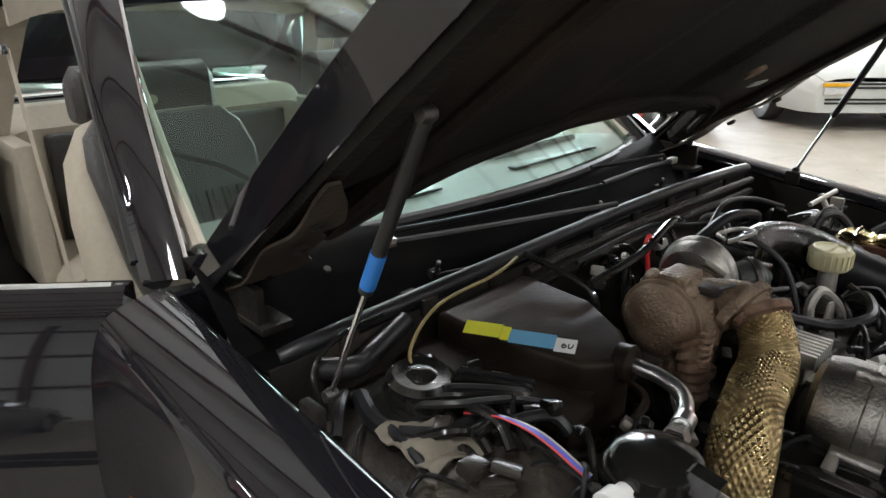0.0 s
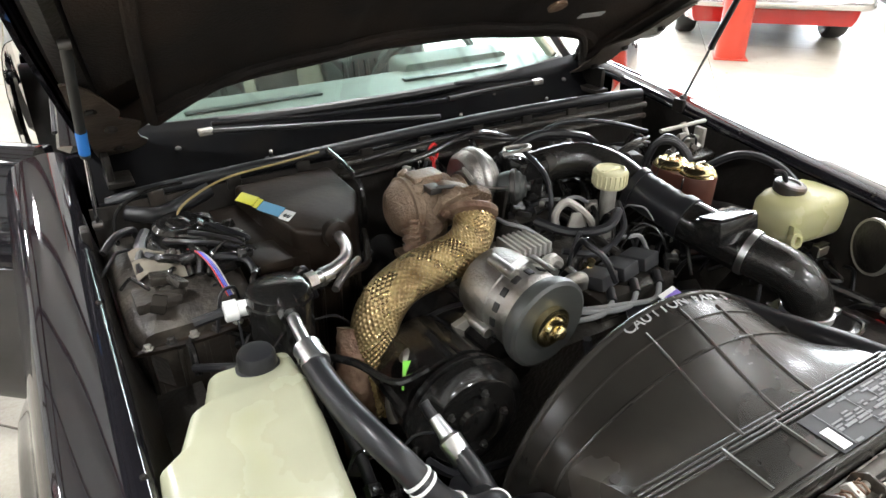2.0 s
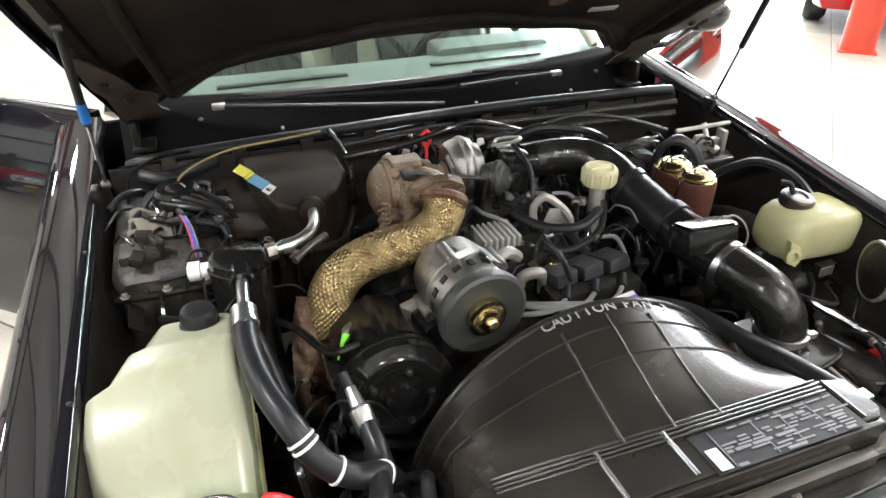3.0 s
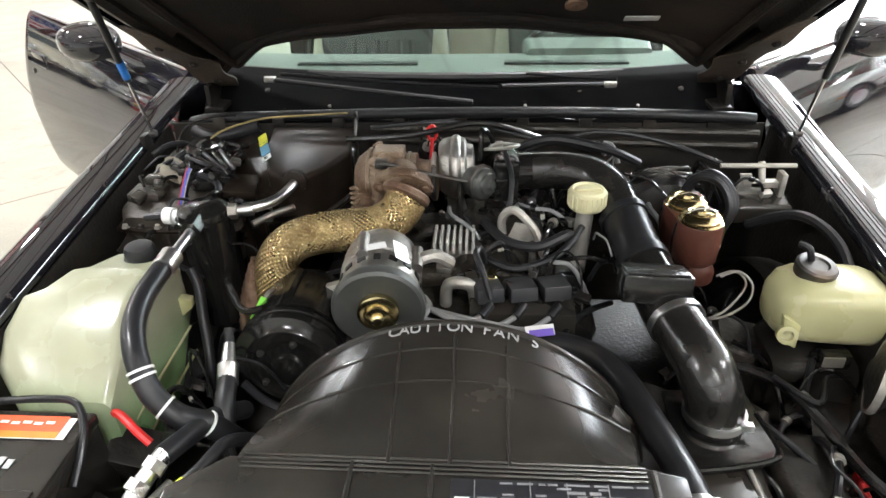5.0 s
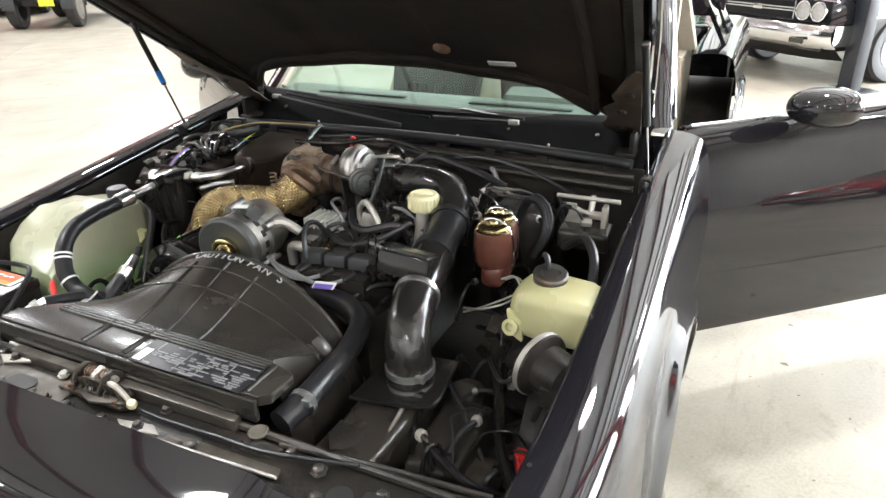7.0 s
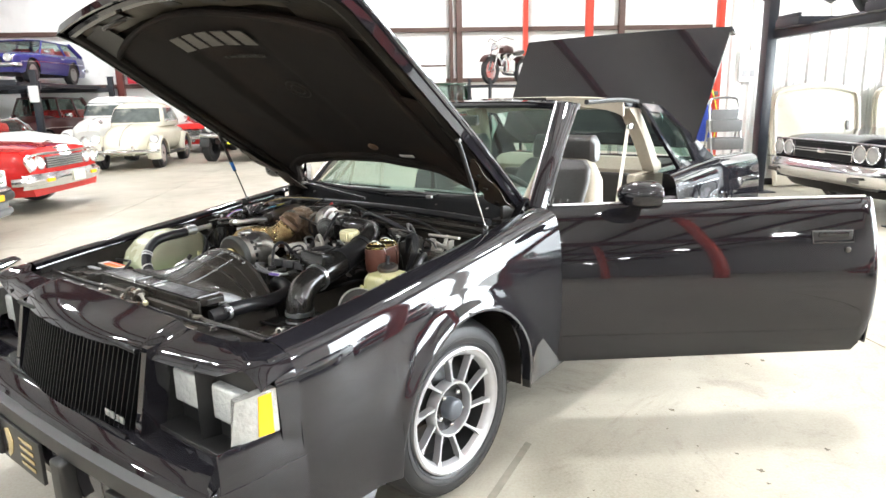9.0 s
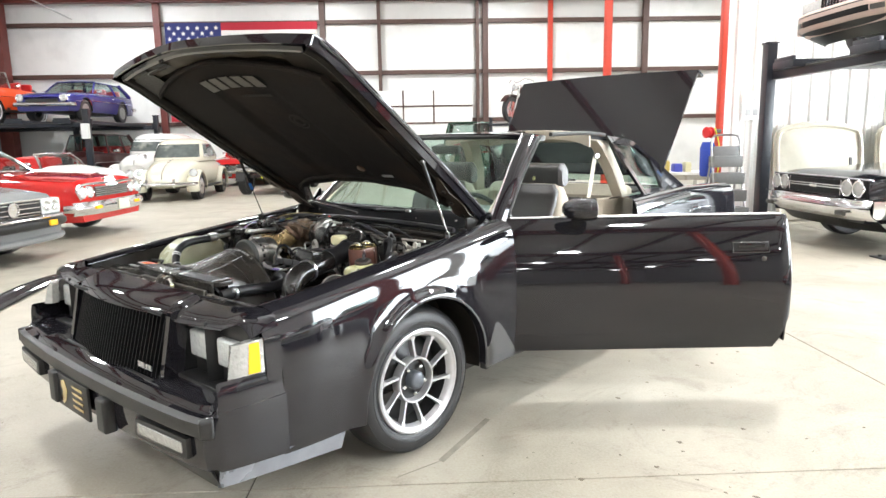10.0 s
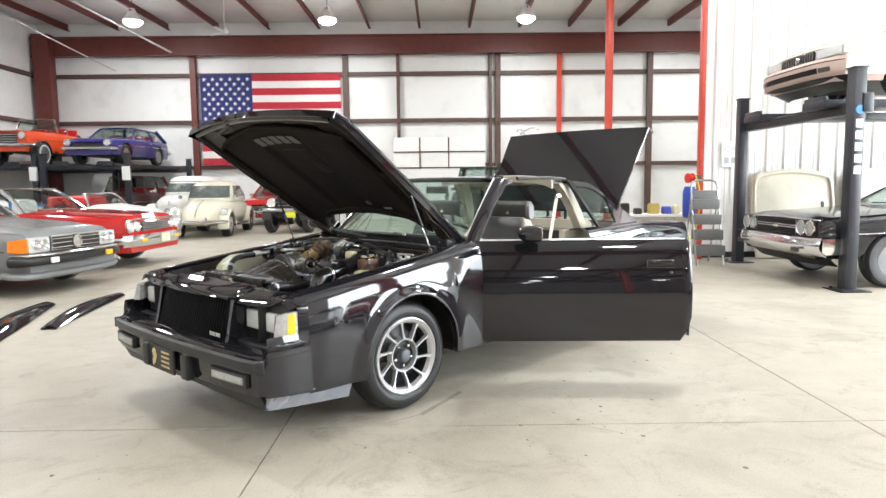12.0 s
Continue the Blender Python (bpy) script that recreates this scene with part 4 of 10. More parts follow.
part("roof", sheet(roof_point, steps(-1, 1, 14), steps(2.2, 2.40, 4), 0.03), BLACK_PAINT, car, "glossy black windshield header")
part("roof", sheet(roof_point, steps(-1, 1, 14), steps(2.92, 3.45, 8), 0.03), BLACK_PAINT, car, "glossy black rear roof")
part("roof_bar", sheet(roof_point, steps(-0.2, 0.2, 4), steps(2.40, 2.92, 6), 0.03), BLACK_PAINT, car, "black centre roof bar between open roof panels")
part("roof_edge", sheet(lambda x, q: Vector(roof_point(x, 2.912)) + Vector((0, 0.012 * q, 0.004 - (0.052 + 0.03 * x ** 6) * q)), steps(-1, 1, 24), steps(0, 1, 4), 0.02), BEIGE, car, "beige trim round the open roof")
part("bar_trim", sheet(lambda x, y: Vector(roof_point(x, y)) - Vector((0, 0, 0.034)), steps(-0.22, 0.22, 4), steps(2.40, 2.92, 6), 0.01), BEIGE, car, "beige centre bar trim")
part("headliner", sheet(lambda x, y: Vector(roof_point(x * 0.97, y)) + Vector((0, 0, -0.032)), steps(-1, 1, 10), steps(2.93, 3.4, 6), 0.008), BEIGE, car, "beige headliner")
for sx in (1, -1):
    secs = []
    for k in steps(-0.04, 1.0, 8):
        o_, i_ = Vector((0.742, 1.80, 0.945)).lerp(Vector((0.628, 2.275, 1.345)), k), Vector((0.694, 1.742, 0.960)).lerp(Vector((0.556, 2.215, 1.362)), k)
        bow = Vector((0.010, -0.012, 0.018)) * math.sin(math.pi * max(0, k))
        n_ = Vector((0.62, -0.52, 0.58)).normalized()
        secs.append([tuple(Vector((sx * p.x, p.y, p.z))) for p in (o_ + bow, o_.lerp(i_, 0.3) + bow + n_ * 0.012, o_.lerp(i_, 0.72) + bow + n_ * 0.010, i_ + bow, i_ + bow - n_ * 0.022, o_ + bow - n_ * 0.035)])
    ap = part("a_pillar", loft(secs), BLACK_PAINT, car, "black windshield pillar", angle=30)
    part("reveal_moulding", tube([(sx * 0.690, 1.738, 0.966), (sx * 0.632, 1.968, 1.182), (sx * 0.554, 2.212, 1.369)], 0.0042, 8), CHROME, ap, "thin bright windshield moulding")
    part("door_seal", tube([(sx * 0.738, 1.815, 0.955), (sx * 0.688, 2.03, 1.162), (sx * 0.628, 2.283, 1.352)], 0.010, 8), RUBBER, ap, "black rubber door seal")
    part("pillar_trim", tube([(sx * 0.650, 1.78, 0.965), (sx * 0.605, 2.02, 1.14), (sx * 0.545, 2.29, 1.325)], 0.014, 8), BEIGE, car, "beige pillar trim")
    part("drip_rail", tube([(sx * 0.61, 2.42, 1.362), (sx * 0.615, 2.8, 1.368), (sx * 0.60, 3.1, 1.355)], 0.013, 8), TRIM_BLACK, car)
    bp = prism([(3.26, 0.94), (3.36, 0.94), (3.31, 1.10), (3.23, 1.24), (3.17, 1.34), (2.97, 1.37), (3.10, 1.27), (3.19, 1.12)], 0.585, 0.66, "x", 0.006)
    bmesh.ops.transform(bp, matrix=Matrix(((1, 0, -0.22, 0.21), (0, 1, 0, 0), (0, 0, 1, 0), (0, 0, 0, 1))), verts=bp.verts)
    if sx < 0:
        mirror_x(bp)
    part("b_pillar", bp, BEIGE, car, "beige door pillar")
    # sail panel with quarter window
    def sail(y, q):
        zt = ramp(y, [(3.12, 1.35), (3.45, 1.325), (4.02, 0.98)])
        z = 0.95 + (zt - 0.95) * q
        return (sx * (0.80 - 0.19 * (z - 0.95) / 0.4), y + 0.20 * (1 - q) * max(0, (3.66 - y) / 0.54), z)
    part("sail_panel", sheet(sail, [3.12, 3.15, 3.18], steps(0, 1, 6), 0.02), BLACK_PAINT, car)
    part("sail_panel", sheet(sail, [3.62, 3.7, 3.8, 3.9, 4.02], steps(0, 1, 6), 0.02), BLACK_PAINT, car)
    part("sail_panel", sheet(lambda y, q: sail(y, 0.88 + 0.12 * q), steps(3.16, 3.64, 6), [0, 1], 0.02), BLACK_PAINT, car)
    part("sail_panel", sheet(lambda y, q: sail(y, 0.10 * q), steps(3.16, 3.64, 6), [0, 1], 0.02), BLACK_PAINT, car)
    qw = part("quarter_window", sheet(lambda y, q: Vector(sail(y, 0.1 + 0.78 * q)) - Vector((sx * 0.008, 0, 0)), [3.18, 3.4, 3.62], [0, 0.5, 1], 0.004), GLASS, car)
    qw.visible_shadow = False
rw = part("rear_window", sheet(lambda x, q: (x * (0.57 + 0.07 * q), 3.42 + 0.55 * q - 0.02 * (1 - x * x), 1.345 - 0.365 * q + 0.02 * (1 - x * x)), steps(-1, 1, 10), steps(0, 1, 6), 0.005), GLASS, car)
rw.visible_shadow = False

# cowl and wipers
part("cowl_panel", sheet(lambda x, q: (x * 0.70, 1.46 + 0.165 * q + 0.10 * x * x * q, ramp(q, [(0, 0.91), (0.12, 0.875), (0.45, 0.865), (0.6, 0.90), (0.85, 0.965), (1, 0.978)])), steps(-1, 1, 20), steps(0, 1, 20), 0.004), COWL_BLACK, car, "black cowl panel below the windshield")

# trunk
part("rear_deck", box((0, 4.02, 0.955), (1.30, 0.10, 0.03), 0.008), BLACK_PAINT, car)
part("rear_panel", box((0, 4.90, 0.66), (1.62, 0.10, 0.42), 0.03, 3), BLACK_PAINT, car)
part("rear_bumper", box((0, 5.0, 0.47), (1.72, 0.14, 0.18), 0.03, 3), BLACK_PAINT, car)
part("trunk_floor", box((0, 4.4, 0.45), (1.4, 1.0, 0.03), 0.005), CARPET, car)


def lid_point(x, q):
    o, d, n = Vector((0, 3.70, 1.06)), Vector((0, 0.50, 0.74)).normalized(), Vector((0, -0.83, 0.56)).normalized()
    if q <= 1:
        p = o + d * (0.93 * q) + n * (0.02 * (1 - x * x))
    else:
        p = o + d * 0.93 + (d * 0.3 - n).normalized() * (0.11 * (q - 1))
    return (p.x + x * (0.74 + 0.05 * min(q, 1)), p.y, p.z)


tl = part("trunk_lid", sheet(lid_point, steps(-1, 1, 16), [0, .1, .3, .5, .7, .85, .93, .97, 1.0, 1.15, 1.5, 1.95, 2.0], 0.02), BLACK_PAINT, car, "raised glossy black trunk lid")
part("lid_lining", sheet(lambda x, q: Vector(lid_point(x * 0.86, 0.08 + 0.82 * q)) + Vector((0, 0.83, -0.56)).normalized() * 0.022, steps(-1, 1, 10), steps(0, 1, 8), 0.006), TRIM_BLACK, tl)


# doors, open
def door(sx, angle):
    M = pose(sx * 0.825, 1.69, 0, 0, 0, -sx * angle)
    L = 1.385
    def side_x(z):
        return ramp(z, [(0.29, 0.008), (0.33, 0.022), (0.45, 0.034), (0.58, 0.04), (0.62, 0.0378), (0.66, 0.0338), (0.69, 0.0295), (0.72, 0.0239), (0.76, 0.0148), (0.79, 0.0066), (0.83, -0.006), (0.88, -0.024), (0.92, -0.041), (0.94, -0.053), (0.955, -0.07)])
    def skin(y, z):
        edge = 0.012 * max(0, (y - L + 0.03) / 0.03) ** 2
        yy = min(y, L - 0.065 * max(0, (0.42 - z) / 0.12)) if z < 0.42 else y
        return (sx * (side_x(z) - edge), yy, z)
    zs = [0.295, 0.30, 0.33, 0.38, 0.45, 0.52, 0.58, 0.62, 0.64, 0.66, 0.69, 0.72, 0.76, 0.79, 0.83, 0.855, 0.88, 0.90, 0.92, 0.94, 0.952]
    bm = sheet(skin, [0.0, 0.01, 0.02, 0.1, 0.3, 0.6, 0.9, 1.1, 1.25, 1.32, 1.355, 1.375, L], zs, 0.004)
    ob = part("door", moved(bm, M), BLACK_PAINT, car, "open glossy black door")
    core = prism([(0.012, 0.30), (L - 0.075, 0.30), (L - 0.012, 0.43), (L - 0.012, 0.93), (0.012, 0.94)], min(-sx * 0.125, -sx * 0.078), max(-sx * 0.125, -sx * 0.078), "x", 0.008)
    part("door_shell", moved(core, M), BLACK_PAINT, ob)
    for a in (0.002, L - 0.022):
        part("door_edge", moved(prism([(sx * (side_x(z) - 0.004), z) for z in zs[2:]] + [(-sx * 0.085, 0.95), (-sx * 0.085, 0.33)], a, a + 0.008, "y", 0), M), BLACK_PAINT, ob)
    part("door_trim", moved(box((-sx * 0.135, 0.68, 0.63), (0.03, 1.22, 0.55), 0.012, 3), M), BEIGE, ob, "beige inner door trim")
    part("armrest", moved(box((-sx * 0.165, 0.75, 0.66), (0.06, 0.5, 0.05), 0.02, 3), M), LEATHER, ob)
    part("belt_moulding", moved(tube([(-sx * 0.068, 0.02, 0.953), (-sx * 0.068, 0.7, 0.957), (-sx * 0.068, L - 0.03, 0.955)], 0.0055, 8), M), ALU_BRIGHT, ob, "bright window-sill moulding")
    part("handle_frame", moved(tube([(sx * a_, L + b_, c_) for a_, b_, c_ in ((0.0145, -0.288, 0.776), (0.0145, -0.112, 0.776), (0.0005, -0.112, 0.824), (0.0005, -0.288, 0.824), (0.0145, -0.288, 0.776))], 0.0022, 6, smooth=False), M), STEEL_DARK, ob)
    hd = part("door_handle", moved(box((0.0, L - 0.20, 0.80), (0.016, 0.17, 0.05), 0.007, 3), M), TRIM_BLACK, ob, "black flush door handle")
    part("pull", moved(box((sx * 0.008, L - 0.20, 0.81), (0.008, 0.13, 0.022), 0.003), M), BLACK_PAINT, hd)
    part("key_lock", moved(lathe([(0.012, 0), (0.012, 0.004), (0.009, 0.006), (0, 0.006)], (sx * 0.020, L - 0.14, 0.745), (sx, 0, 0), 14), M), STEEL_DARK, ob)
    mi = part("door_mirror", moved(loft([[(sx * (0.062 + 0.082 * k * math.copysign(abs(math.cos(a)) ** 0.8, math.cos(a)) - 0.02 * (1 - k)), 0.340 + dy, 1.006 + 0.054 * k * math.copysign(abs(math.sin(a)) ** 0.8, math.sin(a))) for a in (2 * math.pi * i / 24 for i in range(24))]
                                         for dy, k in ((-0.085, 0.12), (-0.082, 0.34), (-0.072, 0.58), (-0.055, 0.78), (-0.03, 0.92), (0.0, 0.99), (0.03, 1.0), (0.055, 0.98), (0.064, 0.93))]), M), BLACK_PAINT, ob, "glossy black door mirror")
    part("mirror_stalk", moved(loft([[(sx * (xc + wx * math.cos(a)), yc + wy_ * math.sin(a), zc + 0.25 * wx * math.cos(a)) for a in (2 * math.pi * i / 14 for i in range(14))]
                                     for xc, yc, zc, wx, wy_ in ((-0.044, 0.322, 0.893, 0.016, 0.040), (-0.028, 0.324, 0.905, 0.018, 0.038), (-0.004, 0.330, 0.928, 0.020, 0.034), (0.020, 0.336, 0.950, 0.022, 0.034), (0.036, 0.340, 0.972, 0.026, 0.036))]), M), BLACK_PAINT, mi)
    part("mirror_glass", moved(loft([[(sx * (0.062 + 0.072 * k * math.cos(a)), 0.342 + dy, 1.006 + 0.046 * k * math.sin(a)) for a in (2 * math.pi * i / 18 for i in range(18))] for dy, k in ((0.058, 1.0), (0.066, 0.98))]), M), CHROME, mi)
    return ob


door(1, 49)
door(-1, 49)


ORANGE_BADGE = mat("orange_badge", (0.5, 0.13, 0.03), 0.3, vary=0.1)
# wheels
WHEEL_SILVER = mat("silver_wheel_paint", (0.50, 0.50, 0.51), 0.32, 0.5, vary=0.12, scale=40, stain=(0.5, 0.49, 0.47), stain_scale=14)


CAP_GREY = mat("grey_blue_cap", (0.10, 0.11, 0.125), 0.35, 0.3, vary=0.15, scale=40)


def wheel(c, sx, turn=0.0):
    """Turbine wheel with ten slim spokes; the outer face looks along sx."""
    M = Matrix.Translation(c) @ pose(0, 0, 0, 0, 0, turn) @ Matrix.Diagonal((sx, 1, 1, 1)) @ pose(0, 0, 0, 0, 90, 0)
    prof = [(0.228, -0.19), (0.255, -0.205), (0.29, -0.20), (0.315, -0.175), (0.325, -0.14), (0.325, -0.055), (0.315, -0.018), (0.292, 0.0), (0.262, 0.008), (0.238, 0.002), (0.226, -0.01), (0.2, -0.06), (0.2, -0.15), (0.228, -0.19)]
    t = part("wheel", moved(lathe(prof, seg=48, caps=False), M), TYRE, car, "black tyre on a bright turbine wheel")
    part("tread_grooves", moved(join(*[lathe([(0.3262, h), (0.3262, h + 0.006)], seg=48, caps=False) for h in (-0.13, -0.1, -0.07)]), M), TRIM_BLACK, t)
    cuts = []
    for i in range(60):
        for h0, h1, sk in ((-0.064, -0.012, 0.05), (-0.185, -0.136, -0.05)):
            a0 = 2 * math.pi * i / 60
            rr = lambda h: 0.3256 if -0.14 <= h <= -0.055 else 0.3256 - 0.0105 * (abs(h + 0.0975) - 0.0425) / 0.037
            cuts.append(mesh([(rr(h) * math.cos(a0 + da + sk * f), rr(h) * math.sin(a0 + da + sk * f), h) for f, h in ((0, h0), (0.5, (h0 + h1) / 2), (1, h1)) for da in (-0.009, 0.009)], [(0, 1, 3, 2), (2, 3, 5, 4)]))
    part("tread_cuts", moved(join(*cuts), M), TRIM_BLACK, t)["kind"] = "stuff"
    for rr_, h_ in ((0.300, -0.0015), (0.262, 0.0085), (0.243, 0.0045)):
        part("sidewall_ring", moved(lathe([(rr_ - 0.0015, h_ - 0.002), (rr_ - 0.0008, h_ + 0.0008), (rr_ + 0.0008, h_ + 0.0006), (rr_ + 0.0015, h_ - 0.002)], seg=48, caps=False), M), TYRE, t)
    part("rim", moved(lathe([(0.226, -0.02), (0.231, -0.004), (0.228, 0.006), (0.221, 0.009), (0.215, 0.003), (0.208, 0.001), (0.203, -0.003), (0.198, -0.010), (0.192, -0.026)], seg=64, caps=False), M), WHEEL_SILVER, t, "polished aluminium rim")
    part("barrel", moved(lathe([(0.192, -0.026), (0.189, -0.045), (0.186, -0.17)], seg=40, caps=False), M), TRIM_BLACK, t)
    part("wheel_dish", moved(lathe([(0.0, -0.062), (0.08, -0.064), (0.12, -0.085), (0.192, -0.10)], seg=32), M), TRIM_BLACK, t)
    sp = []
    for i in range(10):
        a = 2 * math.pi * i / 10
        secs = []
        for r, tw, h, fw in ((0.093, -0.02, -0.020, 0.0085), (0.104, 0.0, -0.018, 0.0055), (0.125, 0.05, -0.016, 0.0045), (0.155, 0.10, -0.012, 0.0045), (0.182, 0.125, -0.008, 0.0058), (0.199, 0.13, -0.004, 0.013)):
            secs.append([(r * math.cos(a + tw) + w * -math.sin(a + tw), r * math.sin(a + tw) + w * math.cos(a + tw), h + dh) for w, dh in ((-fw, 0), (fw, 0), (fw * 0.75, -0.03), (-fw * 0.75, -0.03))])
        sp.append(loft(secs))
    for b in sp:
        part("spoke", moved(b, M), WHEEL_SILVER, t)
    part("hub", moved(lathe([(0.101, -0.06), (0.101, -0.018), (0.098, -0.014), (0.092, -0.015), (0.089, -0.022), (0.088, -0.055)], seg=40, caps=False), M), WHEEL_SILVER, t)
    part("hub_face", moved(lathe([(0.088, -0.05), (0.04, -0.044), (0, -0.044)], seg=24), M), TRIM_BLACK, t)
    part("centre_cap", moved(lathe([(0.040, -0.046), (0.039, -0.012), (0.034, -0.004), (0.026, -0.001), (0, 0.0)], seg=28), M), CAP_GREY, t, "grey-blue centre cap")
    for i in range(5):
        a = 2 * math.pi * i / 5
        part("lug_nut", moved(lathe([(0.010, -0.04), (0.010, -0.024), (0.006, -0.020), (0, -0.019)], (0.062 * math.cos(a), 0.062 * math.sin(a), -0.002), seg=6), M), CHROME, t)
    part("brake_drum", moved(lathe([(0.0, -0.10), (0.13, -0.10), (0.13, -0.16), (0, -0.16)], seg=24), M), STEEL_DARK, t)
    return t


wheel((0.815, WY, WZ), 1, -3)
wheel((-0.815, WY, WZ), -1, -3)
wheel((0.80, 3.80, WZ), 1)
wheel((-0.80, 3.80, WZ), -1)

# bay tub
for sx in (1, -1):
    part("inner_fender", sheet(lambda y, q: (sx * (0.735 - 0.10 * q ** 1.5 - 0.03 * math.sin(min(1, max(0, (y - 0.7) / 0.7)) * math.pi) * q), y, fender_top(y) - 0.025 - 0.42 * q), steps(0.36, 1.46, 20), steps(0, 1, 8), 0.004), BAY_BLACK, car, "dusty black inner fender")
part("firewall", sheet(lambda x, q: (x * 0.72, 1.46 - 0.02 * math.sin(q * 3), 0.905 - 0.51 * q), steps(-1, 1, 16), steps(0, 1, 8), 0.006), BAY_BLACK, car, "dusty black firewall")
part("bay_floor", box((0, 0.92, 0.33), (1.5, 1.2, 0.02), 0.002), BAY_BLACK, car)
part("underbody", box((0, 2.6, 0.27), (1.5, 3.4, 0.05), 0.01), BAY_BLACK, car)

# fender badge: a bright bar with an orange block
for sx in (-1,):
    bd = part("fender_badge", box((sx * 0.872, 1.49, 0.715), (0.008, 0.12, 0.024), 0.003, m=pose(0, 0, 0, 0, -sx * 4, 0)), ALU_BRIGHT, car, "bright fender badge")
    part("badge_block", box((sx * 0.874, 1.555, 0.722), (0.008, 0.028, 0.045), 0.004, m=pose(0, 0, 0, 0, -sx * 4, 0)), ORANGE_BADGE, bd, "orange badge block")

# ---- the engine bay ----
CASE_BROWN = mat("dusty_brown_case", (0.015, 0.0108, 0.008), 0.34, vary=0.4, scale=25, stain=(0.036, 0.027, 0.020), stain_scale=11, stain_low=0.5, rough_vary=0.1, bump=0.05, bump_scale=120, spec=0.12)
GLOSS_BLACK = mat("gloss_black_metal", (0.011, 0.0105, 0.010), 0.14, vary=0.3, scale=40, stain=(0.016, 0.013, 0.011), stain_scale=20, rough_vary=0.1, bump=0.025, bump_scale=60)
ENGINE_DIRT = mat("grimy_engine_metal", (0.03, 0.026, 0.021), 0.4, 0.3, vary=0.5, scale=50, stain=(0.07, 0.055, 0.04), stain_scale=18, stain_low=0.55, bump=0.35, bump_scale=100)
PIPE_BLACK = mat("scuffed_black_pipe", (0.014, 0.013, 0.012), 0.2, vary=0.3, scale=30, stain=(0.032, 0.028, 0.024), stain_scale=14, rough_vary=0.1, bump=0.08, bump_scale=120)
BRAID = mat("golden_braided_wrap", (0.43, 0.325, 0.165), 0.28, 0.86, vary=0.5, scale=90, stain=(0.16, 0.10, 0.045), stain_scale=16, stain_low=0.5)
MAROON = mat("brown_red_reservoir", (0.085, 0.030, 0.020), 0.36, vary=0.35, scale=30, stain=(0.12, 0.06, 0.043), stain_scale=14)
PALE_METAL = mat("dusty_pale_metal", (0.42, 0.40, 0.36), 0.5, 0.7, vary=0.2, scale=40, stain=(0.25, 0.21, 0.17), stain_scale=15, bump=0.2)
YELLOW = mat("yellow_label", (0.62, 0.62, 0.04), 0.5, vary=0.15)
LABEL_BLUE = mat("blue_label", (0.12, 0.33, 0.52), 0.5, vary=0.15)
GREEN = mat("green_label", (0.22, 0.75, 0.06), 0.5, vary=0.1)
PURPLE = mat("purple_label", (0.16, 0.10, 0.45), 0.5, vary=0.1)
ORANGE = mat("orange_red_label", (0.75, 0.10, 0.03), 0.5, vary=0.1)
WIRE_GREY = mat("grey_wire", (0.20, 0.20, 0.20), 0.45, vary=0.15)
WIRE_RED = mat("red_wire", (0.5, 0.03, 0.03), 0.45)
WIRE_BLUE = mat("blue_wire", (0.07, 0.09, 0.45), 0.45)
WIRE_YEL = mat("old_yellow_hose", (0.25, 0.19, 0.08), 0.5, vary=0.25)


def rrect(cx, cy, w, h, r, n=4):
    """Rounded rectangle outline."""
    r = min(r, w / 2 - 1e-4, h / 2 - 1e-4)
    out = []
    for qx, qy, a0 in ((1, 1, 0), (-1, 1, 90), (-1, -1, 180), (1, -1, 270)):
        for i in range(n + 1):
            a = radians(a0 + 90 * i / n)
            out.append((cx + qx * (w / 2 - r) + r * math.cos(a), cy + qy * (h / 2 - r) + r * math.sin(a)))
    return out


def blob(rings, axis="y"):
    """Rounded moulded body: rings of (position, centre a, centre b, width, height, radius) along an axis."""
    secs = []
    for p, a, b, w, h, r in rings:
        pts = rrect(a, b, w, h, r)
        secs.append([{"y": (x, p, z), "z": (x, z, p), "x": (p, x, z)}[axis] for x, z in pts])
    return loft(secs)


def bolt(p, d, r=0.008, parent=None, material=STEEL_DARK):
    return part("bolt", lathe([(r * 1.5, 0), (r * 1.5, 0.002), (r, 0.002), (r, 0.008), (r * 0.8, 0.009), (0, 0.009)], p, d, 6), material, parent or car)


def band(p, d, r, w=0.011, name="hose_clamp", parent=None, material=ALU_BRIGHT):
    b = part(name, lathe([(r, -w / 2), (r + 0.002, -w / 2), (r + 0.002, w / 2), (r, w / 2)], p, d, 24), material, parent or car, "bright worm-drive clamp")
    return b


def patch(p, u, v, w, h, material, name, parent, label="", lift=0.0012):
    """Thin sticker of width w along u and height h along v, centred on p."""
    u, v = Vector(u).normalized(), Vector(v).normalized()
    n = u.cross(v).normalized()
    c = Vector(p) + n * lift
    q = [c - u * w / 2 - v * h / 2, c + u * w / 2 - v * h / 2, c + u * w / 2 + v * h / 2, c - u * w / 2 + v * h / 2]
    return part(name, mesh([tuple(a) for a in q] + [tuple(a + n * 0.0008) for a in q], [(3, 2, 1, 0), (4, 5, 6, 7), (0, 1, 5, 4), (1, 2, 6, 5), (2, 3, 7, 6), (3, 0, 4, 7)]), material, parent, label, flat=True)


